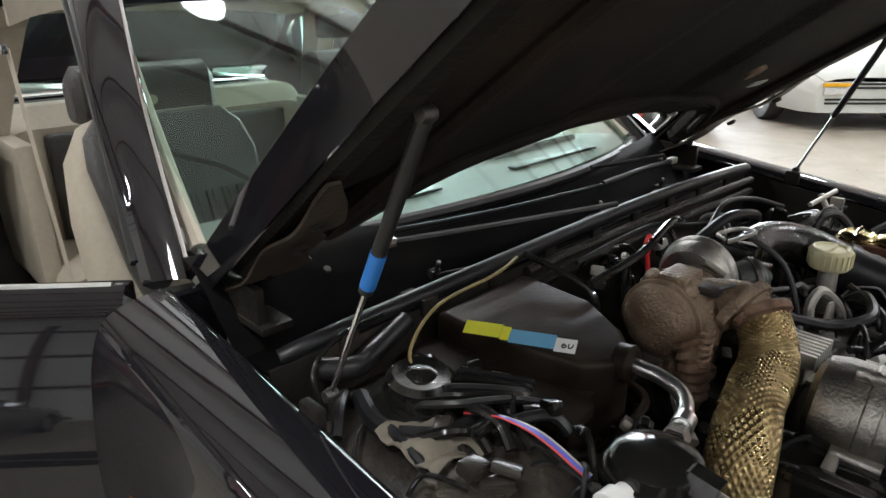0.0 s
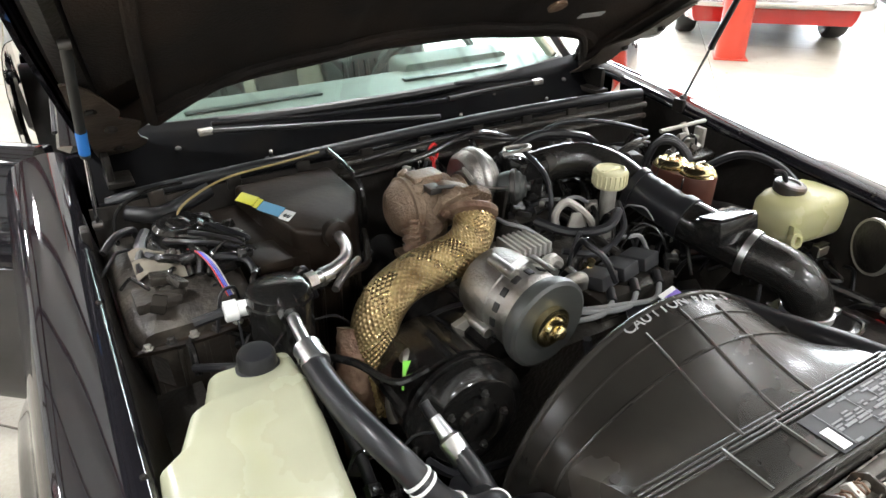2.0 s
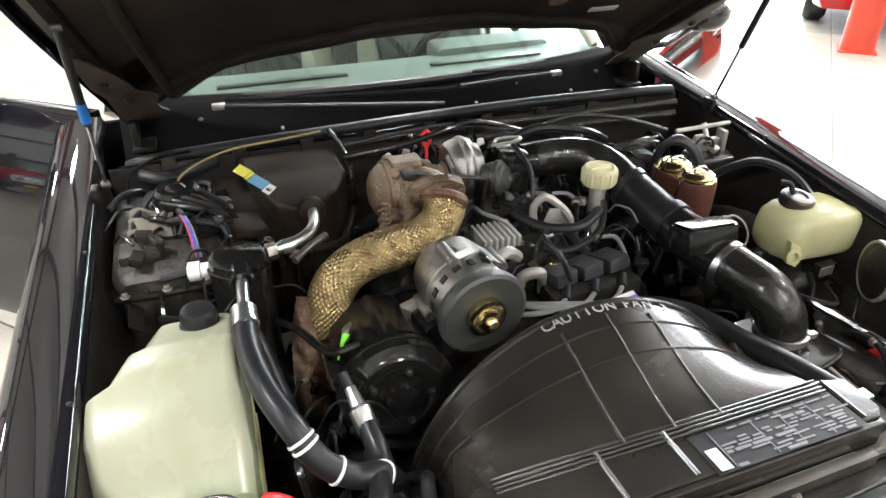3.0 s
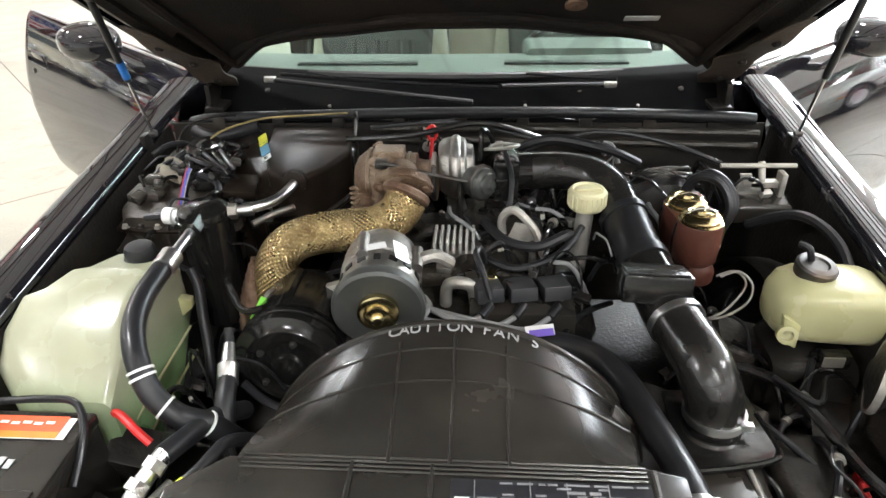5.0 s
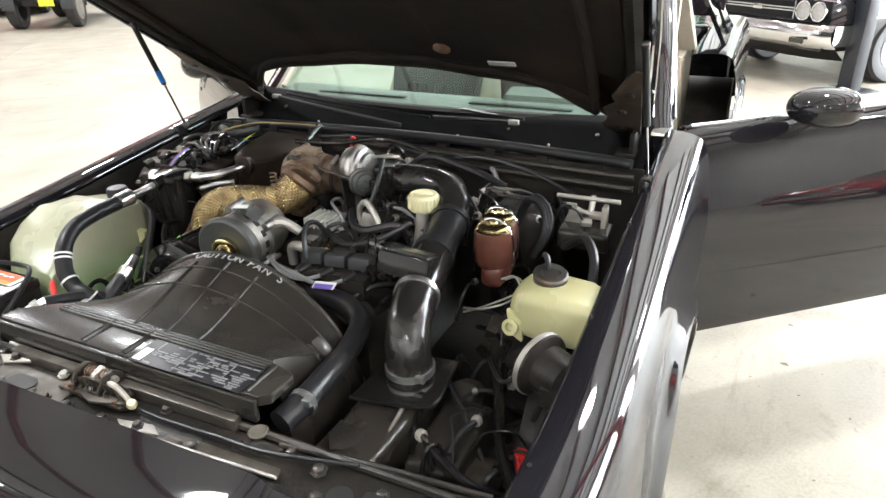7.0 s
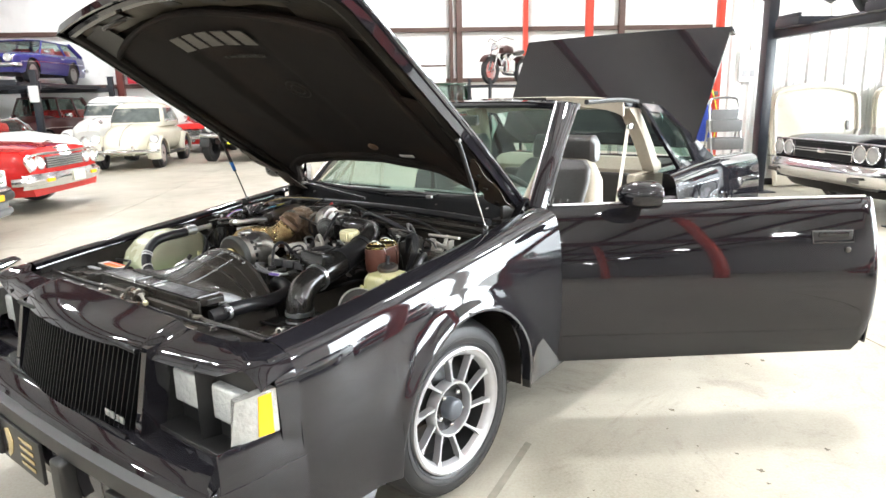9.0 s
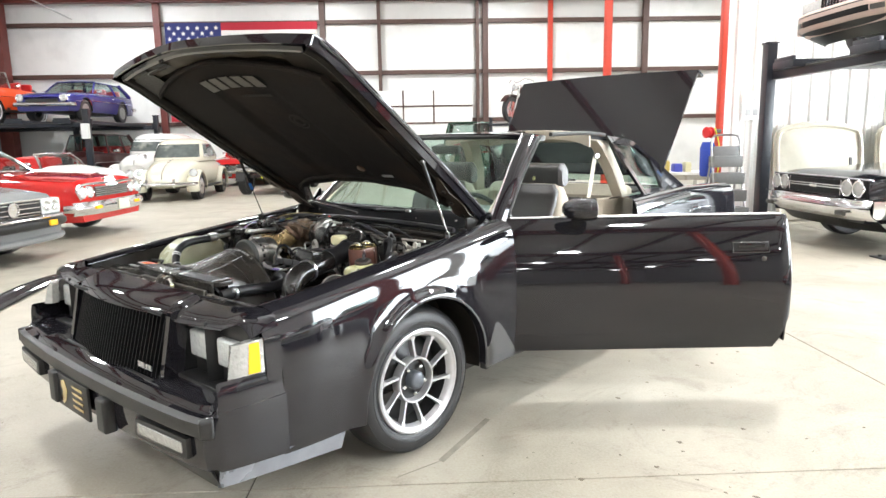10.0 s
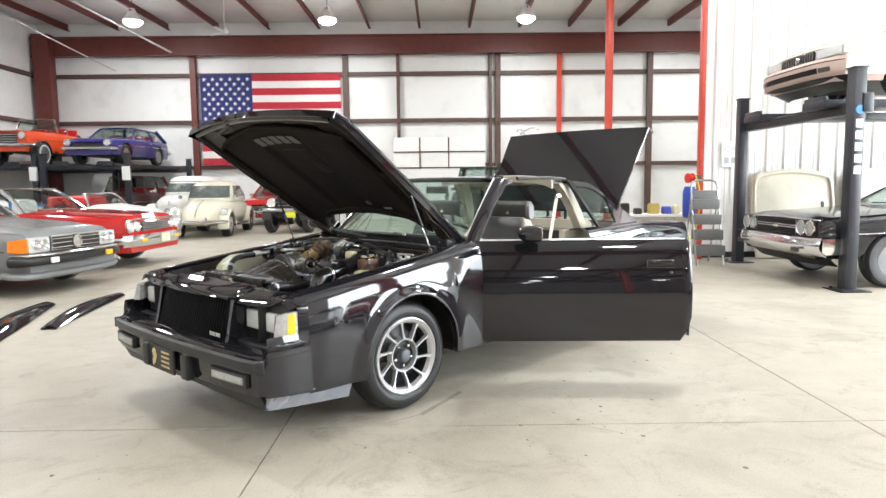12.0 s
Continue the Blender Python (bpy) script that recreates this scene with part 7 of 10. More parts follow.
for v in (0.56, 0.79):
    shroud_rib([(a, v) for a in steps(-0.80, 0.78, 30)], 0.003)
for x, top in ((-0.060, 0.86), (0.020, 0.90), (0.096, 0.86)):
    shroud_rib([(at_width(x, v), v) for v in steps(0.0, top, 16)], 0.0032)
part("rib_block", box(Vector(shroud_point(0.66, 0.70)) + Vector((0, 0, 0.003)), (0.045, 0.022, 0.012), 0.004, m=pose(0, 0, 0, 30, 45, 0)), PLASTIC, sh)
part("shroud_lip", tube([shroud_point(a, 1.0) for a in steps(-1, 1, 40)], 0.006, 8, n=2), PLASTIC, sh)
part("shroud_rear", sheet(lambda a, q: (Vector(shroud_point(a, 1.0)) - Vector((0, 0.0, 0.0))).lerp(Vector((0.012, 0.715, 0.55)), 0.12 * q), steps(-1, 1, 40), [0, 0.5, 1], 0.003), PLASTIC, sh)
for t, a0 in zip("CAUTION FANS", (-0.160, -0.126, -0.092, -0.056, -0.024, 0.006, 0.040, 0.07, 0.096, 0.134, 0.178, 0.252)):
    if t != " ":
        p, q, r_ = Vector(shroud_point(a0, 0.955)), Vector(shroud_point(a0 + 0.02, 0.955)), Vector(shroud_point(a0, 0.99))
        x_, y_ = (q - p).normalized(), (r_ - p).normalized()
        n_ = x_.cross(y_).normalized()
        M_ = Matrix((x_, y_, n_)).transposed().to_4x4()
        M_.translation = p + n_ * 0.002
        words(t, 0.026, M_, PRINT_GREY, "caution_letter", sh, 0.0006)
rc = part("radiator_cover", join(prism([(-0.335, 0.425), (0.30, 0.425), (0.315, 0.44), (0.315, 0.50), (0.27, 0.512), (-0.27, 0.512), (-0.335, 0.46)], 0.780, 0.800, "z", 0.004),
                                 prism([(-0.335, 0.415), (0.30, 0.415), (0.30, 0.425), (-0.335, 0.425)], 0.755, 0.797, "z", 0.003)), PLASTIC, car, "black radiator cover with a printed label")
for y in (0.494, 0.501, 0.508, 0.515):
    part("groove_rib", rod((-0.25, y, 0.8015), (0.265, y - 0.006, 0.8035), 0.0022, 6), PLASTIC, rc)
for x in (-0.105, -0.002, 0.275):
    part("rib", rod((x, 0.43, 0.801), (x, 0.505, 0.801), 0.004, 6), PLASTIC, rc)
patch((0.145, 0.452, 0.800), (1, 0, 0), (0, 1, 0), 0.245, 0.066, mat("label_black", (0.015, 0.015, 0.017), 0.35), "data_label", rc, "black label with fine grey print")
patch((0.037, 0.440, 0.8015), (1, 0, 0), (0, 1, 0), 0.018, 0.034, LABEL_WHITE, "barcode", rc)
FINE_PRINT = mat("fine_print", (0.17, 0.17, 0.175), 0.5, vary=0.3, scale=200)
random.seed(3)
for r_ in range(11):
    x = 0.055
    while x < 0.255:
        w = random.uniform(0.008, 0.035)
        if random.random() < 0.62:
            patch((x + w / 2, 0.423 + 0.0056 * r_, 0.8014), (1, 0, 0), (0, 1, 0), w, 0.0028 if r_ % 4 else 0.0045, FINE_PRINT, "print_bar", rc)
        x += w + random.uniform(0.003, 0.008)
for x in (0.052, 0.12, 0.165, 0.215):
    patch((x, 0.452, 0.8016), (1, 0, 0), (0, 1, 0), 0.0014, 0.06, FINE_PRINT, "print_bar", rc)
part("cover_bolt", lathe([(0.014, 0), (0.014, 0.006), (0.009, 0.007), (0.009, 0.02), (0, 0.021)], (-0.245, 0.545, 0.772), (0, 0, 1), 8), STEEL_DARK, rc)
patch((0.156, 0.822, 0.765), (1, 0.2, 0), (-0.1, 0.9, 0.3), 0.05, 0.022, LABEL_WHITE, "white_label", sh, "", 0.008)
patch((0.158, 0.815, 0.765), (1, 0.2, 0), (-0.1, 0.9, 0.3), 0.042, 0.014, PURPLE, "purple_label", sh, "purple label", 0.0095)
rh = part("radiator_hose", tube([(0.10, 0.86, 0.72), (0.16, 0.825, 0.742), (0.22, 0.81, 0.742), (0.275, 0.77, 0.735), (0.305, 0.68, 0.735), (0.325, 0.57, 0.748), (0.333, 0.50, 0.752), (0.325, 0.44, 0.745)], 0.0225, 16), RUBBER, car, "black upper radiator hose")
band((0.333, 0.492, 0.751), (0.05, -1, -0.1), 0.0235, 0.012, parent=rh)
part("clamp_screw", box((0.352, 0.485, 0.765), (0.016, 0.02, 0.014), 0.002), ALU_BRIGHT, rh)

# radiator support
rs = part("radiator_support", join(prism([(-0.80, 0.30), (0.80, 0.30), (0.80, 0.405), (0.36, 0.41), (-0.40, 0.41), (-0.80, 0.405)], 0.735, 0.745, "z", 0.003), box((0, 0.40, 0.62), (1.40, 0.012, 0.25), 0.003), tube([(-0.78, 0.402, 0.748), (0, 0.405, 0.752), (0.78, 0.402, 0.748)], 0.007, 8)), BAY_BLACK, car, "dusty black radiator support")
random.seed(8)
for i in range(18):
    x = -0.72 + 0.085 * i
    bolt((x, random.choice((0.33, 0.37, 0.39)), 0.745), (0, 0, 1), 0.008, rs)
for x in (-0.45, -0.22, 0.22, 0.5, -0.62, 0.64):
    part("oval_hole", lathe([(0.02, 0), (0.02, 0.001), (0, 0.001)], (x, 0.345, 0.7458), (0, 0, 1), 20), TRIM_BLACK, rs)
PALE_DUST = mat("dust_grey_steel", (0.065, 0.058, 0.048), 0.36, 0.45, vary=0.5, scale=26, stain=(0.17, 0.155, 0.13), stain_scale=9, stain_low=0.5, bump=0.15, bump_scale=60)
GREASY = mat("greasy_latch_steel", (0.05, 0.042, 0.034), 0.35, 0.6, vary=0.6, scale=60, stain=(0.16, 0.11, 0.07), stain_scale=22, bump=0.4, bump_scale=90)
part("pale_plate", prism([(0.11, 0.322), (0.40, 0.335), (0.395, 0.352), (0.12, 0.347)], 0.7455, 0.7525, "z", 0.002), PALE_DUST, rs, "dust-grey steel plate")
part("plate_edge", rod((0.11, 0.321, 0.752), (0.40, 0.334, 0.752), 0.003, 8), PALE_METAL, rs)
part("under_rail", prism([(-0.26, 0.386), (0.275, 0.392), (0.275, 0.409), (-0.26, 0.406)], 0.7455, 0.768, "z", 0.004), PALE_DUST, rs)
part("left_plate", prism([(-0.34, 0.328), (-0.05, 0.326), (-0.06, 0.375), (-0.33, 0.376)], 0.7455, 0.752, "z", 0.002), PALE_DUST, rs)
for x, y, w_, d_ in ((-0.27, 0.352, 0.04, 0.022), (0.176, 0.337, 0.014, 0.008), (0.342, 0.374, 0.022, 0.016), (0.56, 0.352, 0.05, 0.025), (-0.5, 0.352, 0.06, 0.025)):
    part("slot", prism(rrect(x, y, w_, d_, 0.006), 0.7456, 0.7536, "z", 0), TRIM_BLACK, rs)
part("corner_plate", prism([(0.31, 0.362), (0.365, 0.364), (0.372, 0.39), (0.32, 0.392)], 0.7455, 0.7500, "z", 0.002), PALE_DUST, rs)
part("release_cable", tube([(0.05, 0.362, 0.762), (0.15, 0.360, 0.758), (0.26, 0.364, 0.757), (0.365, 0.368, 0.757), (0.5, 0.40, 0.755)], 0.0038, 8), RUBBER, rs)
part("support_rail", tube([(0.36, 0.395, 0.75), (0.5, 0.41, 0.752), (0.70, 0.425, 0.75)], 0.005, 8), BAY_BLACK, rs)
lt = part("hood_latch", join(prism([(-0.085, 0.352), (0.07, 0.348), (0.085, 0.372), (0.03, 0.392), (-0.08, 0.388)], 0.752, 0.760, "z", 0.002),
                             prism([(-0.07, 0.755), (0.06, 0.755), (0.045, 0.786), (-0.02, 0.79), (-0.06, 0.776)], 0.362, 0.366, "y", 0.001),
                             prism([(-0.05, 0.755), (0.07, 0.755), (0.06, 0.776), (0.0, 0.782), (-0.045, 0.772)], 0.378, 0.382, "y", 0.001)), GREASY, car, "greasy hood latch with rust")
part("latch_pawl", prism([(-0.05, 0.765), (-0.02, 0.785), (0.02, 0.78), (0.05, 0.762), (0.0, 0.768)], 0.368, 0.376, "y", 0.002), PALE_DUST, lt)
part("latch_spring", tube([(-0.045 + 0.0028 * i, 0.356 + 0.006 * math.cos(i * 1.2), 0.772 + 0.006 * math.sin(i * 1.2)) for i in range(34)], 0.0013, 6, n=1), STEEL_DARK, lt)
part("latch_lever", tube([(0.03, 0.37, 0.785), (0.06, 0.362, 0.79), (0.092, 0.357, 0.772)], 0.005, 8), PALE_METAL, lt)
part("lever_knob", lathe([(0.007, 0), (0.009, 0.006), (0.007, 0.012), (0, 0.013)], (0.092, 0.357, 0.766), (0.3, -0.2, 1), 12), CREAM_PLASTIC, lt)
random.seed(9)
for i in range(12):
    bolt((random.uniform(-0.08, 0.07), random.uniform(0.352, 0.386), 0.760), (random.uniform(-.3, .3), random.uniform(-.5, .1), 1), random.uniform(0.0045, 0.0075), lt, random.choice((RUST, PALE_DUST, STEEL_DARK, RUST)))
for pts in (((-0.28, 0.378), (-0.225, 0.398), (-0.202, 0.384), (-0.249, 0.363)), ((0.083, 0.332), (0.15, 0.345), (0.175, 0.330), (0.11, 0.318))):
    br = part("support_bracket", prism(list(pts), 0.753, 0.757, "z", 0.001), PALE_METAL, rs, "bare metal bracket")
    bolt((sum(p[0] for p in pts) / 4, sum(p[1] for p in pts) / 4, 0.757), (0, 0, 1), 0.007, br, STEEL_DARK)
for x, y, r_, m_ in ((-0.111, 0.383, 0.008, PALE_METAL), (0.107, 0.405, 0.008, PALE_DUST), (-0.085, 0.326, 0.007, STEEL_DARK), (0.24, 0.336, 0.008, STEEL_DARK), (-0.36, 0.36, 0.009, PALE_DUST), (0.45, 0.37, 0.009, STEEL_DARK)):
    bolt((x, y, 0.7525), (0.1, -0.1, 1), r_, rs, m_)
part("support_hole", prism(rrect(-0.164, 0.338, 0.065, 0.034, 0.016), 0.7457, 0.7545, "z", 0), TRIM_BLACK, rs)
part("olive_grommet", lathe([(0.007, 0), (0.015, 0.001), (0.017, 0.006), (0.013, 0.009), (0.007, 0.008)], (0.315, 0.400, 0.75), (0, 0, 1), 16), DUSTY_OLIVE, rs)
part("cover_lip", tube([(-0.30, 0.411, 0.757), (-0.10, 0.409, 0.757), (0.10, 0.410, 0.757), (0.255, 0.411, 0.757)], 0.0035, 8), PALE_METAL, rs, "bare edge under the fan shroud")
# the latch tower behind the lever: two cheeks, hook, springs
for x in (-0.045, 0.02):
    part("latch_cheek", prism([(0.352, 0.757), (0.408, 0.757), (0.404, 0.785), (0.386, 0.800), (0.366, 0.796), (0.354, 0.778)], x - 0.002, x + 0.002, "x", 0.001), GREASY, lt)
part("latch_hook", prism([(0.358, 0.764), (0.372, 0.790), (0.392, 0.796), (0.400, 0.784), (0.384, 0.782), (0.374, 0.766)], -0.016, -0.006, "x", 0.002), PALE_METAL, lt)
part("latch_pin", rod((-0.052, 0.384, 0.783), (0.03, 0.384, 0.783), 0.006, 10), PALE_METAL, lt)
part("latch_spring", tube([(-0.04 + 0.0015 * i, 0.384 + 0.010 * math.cos(i * 1.1), 0.783 + 0.010 * math.sin(i * 1.1)) for i in range(36)], 0.0018, 6, n=1), RUST, lt)
part("latch_plate", prism([(0.012, 0.338), (0.074, 0.356), (0.062, 0.378), (-0.01, 0.372), (-0.03, 0.350)], 0.7605, 0.766, "z", 0.002), PALE_DUST, lt)
# fittings beside the battery
fa = part("pipe_joint", tube([(-0.435, 0.43, 0.715), (-0.415, 0.47, 0.732), (-0.40, 0.51, 0.745), (-0.385, 0.55, 0.755)], [0.008, 0.010, 0.013, 0.0135], 12), ALU_BRIGHT, car, "bright pipe joint")
for p in ((-0.43, 0.44, 0.72), (-0.405, 0.50, 0.742), (-0.392, 0.53, 0.75)):
    part("joint_nut", lathe([(0.017, -0.008), (0.017, 0.008)], p, (0.35, 0.85, 0.3), 6), ALU, fa)
part("joint_hose", tube([(-0.388, 0.545, 0.753), (-0.37, 0.60, 0.74), (-0.36, 0.66, 0.715), (-0.35, 0.74, 0.65)], 0.016, 12), RUBBER, fa)
part("side_pipe", tube([(-0.40, 0.44, 0.715), (-0.385, 0.48, 0.73), (-0.37, 0.52, 0.73)], 0.007, 10), ALU, fa)
vb = part("vacuum_line", tube([(-0.345, 0.50, 0.745), (-0.325, 0.53, 0.75), (-0.31, 0.58, 0.745), (-0.30, 0.63, 0.70), (-0.33, 0.70, 0.62)], 0.010, 10), RUBBER, car)
part("yellow_band", tube([(-0.348, 0.495, 0.743), (-0.338, 0.508, 0.747)], 0.0115, 10, smooth=False), YELLOW, vb, "yellow marker band")
part("bulb_end", lathe([(0.004, 0), (0.02, 0.012), (0.024, 0.03), (0.02, 0.05), (0.01, 0.058), (0, 0.06)], (-0.355, 0.488, 0.74), (-0.35, -0.85, -0.2), 18), CHROME, vb, "chrome bulb end")
ps = part("pressure_line", tube([(-0.375, 0.80, 0.78), (-0.366, 0.765, 0.752), (-0.358, 0.72, 0.735), (-0.35, 0.67, 0.71), (-0.34, 0.64, 0.66)], [0.008, 0.009, 0.0165, 0.0165, 0.016], 14), RUBBER, car)
part("line_end", lathe([(0.012, -0.03), (0.0175, -0.022), (0.018, 0.012), (0.012, 0.018), (0.009, 0.05)], (-0.361, 0.735, 0.741), (-0.15, 0.8, 0.45), 16), ALU_BRIGHT, ps, "bright hose end")

# washer nozzles and their hose on the cowl
for x in (-0.34, 0.16, 0.44):
    nz = part("washer_nozzle", join(box((x, 1.555, 0.895), (0.022, 0.016, 0.016), 0.004), rod((x, 1.55, 0.90), (x, 1.545, 0.918), 0.004, 8)), TRIM_BLACK, car)
    part("nozzle_tip", lathe([(0.004, 0), (0.004, 0.005), (0, 0.006)], (x, 1.545, 0.916), (0, -0.4, 1), 10), PALE_METAL, nz)
part("washer_hose", tube([(-0.34, 1.55, 0.893), (-0.12, 1.525, 0.882), (0.16, 1.55, 0.893), (0.30, 1.53, 0.883), (0.44, 1.55, 0.893), (0.60, 1.52, 0.89)], 0.004, 8), RUBBER, car)
for x in (-0.52, -0.22, 0.05, 0.30, 0.56):
    part("cowl_screw", lathe([(0.007, 0), (0.006, 0.003), (0, 0.004)], (x, 1.595 + 0.07 * x * x, 0.938), (0, -0.6, 0.8), 12), STEEL_DARK, car)

# red dipstick, cowl seal, firewall rails, wipers
part("dipstick", join(tube([(-0.057, 1.31, 0.955), (-0.068, 1.31, 0.943), (-0.064, 1.31, 0.922), (-0.052, 1.31, 0.922), (-0.048, 1.31, 0.943), (-0.057, 1.31, 0.955)], 0.0035, 8), rod((-0.058, 1.31, 0.925), (-0.065, 1.29, 0.83), 0.004)), RED_PLASTIC, car, "red dipstick handle")
part("cowl_seal", tube([(-0.685, 1.49, 0.895), (-0.60, 1.472, 0.912), (-0.3, 1.462, 0.924), (0, 1.46, 0.93), (0.3, 1.458, 0.93), (0.60, 1.447, 0.924), (0.69, 1.44, 0.92)], 0.0135, 12), RUBBER, car, "black rubber cowl seal")
for z, y in ((0.895, 1.447), (0.865, 1.445)):
    part("firewall_rail", tube([(-0.22, y, z), (0.2, y - 0.004, z), (0.70, y - 0.02, z - 0.005)], 0.009, 8), ENGINE_DIRT, car)
for i in range(9):
    part("seal_clip", box((-0.6 + 0.15 * i, 1.452, 0.905), (0.03, 0.01, 0.03), 0.003), BAY_BLACK, car)
for p0, p1, p2 in (((-0.475, 1.515, 0.997), (-0.25, 1.47, 0.985), (0.03, 1.43, 0.967)), ((0.355, 1.485, 0.99), (0.25, 1.50, 0.985), (0.10, 1.505, 0.98))):
    w_ = part("wiper", tube([p0, p1, p2], 0.006, 8), TRIM_BLACK, car, "black wiper arm")
    part("wiper_pivot", box(p0, (0.03, 0.016, 0.014), 0.004), ALU, w_)
    part("wiper_blade", tube([Vector(p0) + Vector((0.02, 0.03, 0.004)), Vector(p1) + Vector((0.03, 0.05, 0.004)), Vector(p2) + Vector((0.06, 0.07, 0.012))], 0.005, 6), RUBBER, w_)
for x in (-0.42, -0.15, 0.12, 0.30):
    part("cowl_clip", box((x, 1.53, 0.885), (0.03, 0.02, 0.02), 0.004), ENGINE_DIRT, car)

# loose hoses and wires through the bay
random.seed(21)
ROUTES = [((-0.20, 1.36, 0.93), (0.0, 1.34, 0.95), (0.15, 1.33, 0.92), (0.3, 1.30, 0.90)), ((-0.25, 1.30, 0.925), (-0.1, 1.30, 0.935), (0.05, 1.32, 0.955), (0.2, 1.36, 0.90)),
          ((0.15, 1.30, 0.90), (0.3, 1.33, 0.93), (0.45, 1.33, 0.91), (0.58, 1.30, 0.87)), ((0.06, 1.10, 0.83), (0.1, 1.04, 0.82), (0.16, 1.00, 0.83), (0.22, 1.03, 0.84), (0.23, 1.07, 0.80)),
          ((0.20, 1.0, 0.80), (0.25, 0.98, 0.82), (0.29, 1.0, 0.80), (0.30, 1.06, 0.78)), ((0.05, 1.0, 0.81), (0.12, 0.97, 0.80), (0.2, 0.99, 0.82), (0.25, 1.06, 0.84)),
          ((0.45, 0.80, 0.66), (0.5, 0.72, 0.68), (0.56, 0.66, 0.66), (0.62, 0.6, 0.62)), ((0.5, 0.88, 0.66), (0.56, 0.80, 0.69), (0.6, 0.72, 0.68), (0.64, 0.62, 0.66), (0.70, 0.52, 0.66)),
          ((0.55, 0.80, 0.70), (0.60, 0.74, 0.70), (0.64, 0.80, 0.70), (0.70, 0.82, 0.68)), ((0.50, 0.60, 0.64), (0.55, 0.55, 0.67), (0.62, 0.52, 0.66), (0.68, 0.55, 0.62)),
          ((0.46, 0.96, 0.66), (0.52, 0.92, 0.68), (0.57, 0.86, 0.67), (0.58, 0.78, 0.62)), ((0.60, 1.15, 0.80), (0.66, 1.08, 0.86), (0.70, 1.0, 0.85), (0.71, 0.92, 0.80)),
          ((-0.28, 1.02, 0.74), (-0.22, 1.0, 0.77), (-0.18, 0.97, 0.79), (-0.12, 0.99, 0.78)), ((-0.45, 1.0, 0.76), (-0.42, 0.93, 0.78), (-0.38, 0.88, 0.76), (-0.33, 0.86, 0.78)),
          ((0.30, 0.95, 0.74), (0.24, 0.9, 0.75), (0.20, 0.86, 0.73)), ((0.12, 1.31, 0.89), (0.2, 1.28, 0.935), (0.32, 1.27, 0.915), (0.40, 1.30, 0.87)),
          ((0.48, 0.48, 0.66), (0.56, 0.46, 0.69), (0.64, 0.43, 0.68), (0.70, 0.45, 0.63)), ((-0.64, 1.05, 0.78), (-0.60, 1.0, 0.80), (-0.54, 0.98, 0.79), (-0.50, 0.99, 0.75))]
for i, r_ in enumerate(ROUTES):
    part("bay_hose", tube(r_, (0.0045, 0.007, 0.0055, 0.010)[i % 4], 8), (RUBBER, GLOSS_BLACK, RUBBER)[i % 3], car)
for i in range(40):   # lumps, clips and brackets low in the bay
    x, y = random.uniform(-0.62, 0.66), random.uniform(0.5, 1.35)
    z = random.uniform(0.50, 0.66)
    part("bay_bracket", box((x, y, z), (random.uniform(.03, .1), random.uniform(.03, .09), random.uniform(.03, .1)), 0.008, m=pose(0, 0, 0, random.uniform(-25, 25), random.uniform(-25, 25), random.uniform(0, 90))), random.choice((BAY_BLACK, ENGINE_DIRT, BAY_BLACK)), car)
part("splash_strip", sheet(lambda a, b: (-0.672 - 0.02 * b, 1.04 + 0.40 * a, 0.765 + 0.07 * a + 0.02 * b), steps(0, 1, 8), [0, 0.5, 1], 0.003), BAY_BLACK, car, "dusty splash strip")
part("side_cover", box((0.55, 0.62, 0.60), (0.10, 0.20, 0.12), 0.02, 3), BAY_BLACK, car)
for sx in (-1, 1):
    for i in range(9):
        if i % 3 == 0:
            bolt((sx * 0.742, 0.45 + 0.115 * i, fender_top(0.45 + 0.115 * i) - 0.006), (0, 0, 1), 0.004, car, BAY_BLACK)

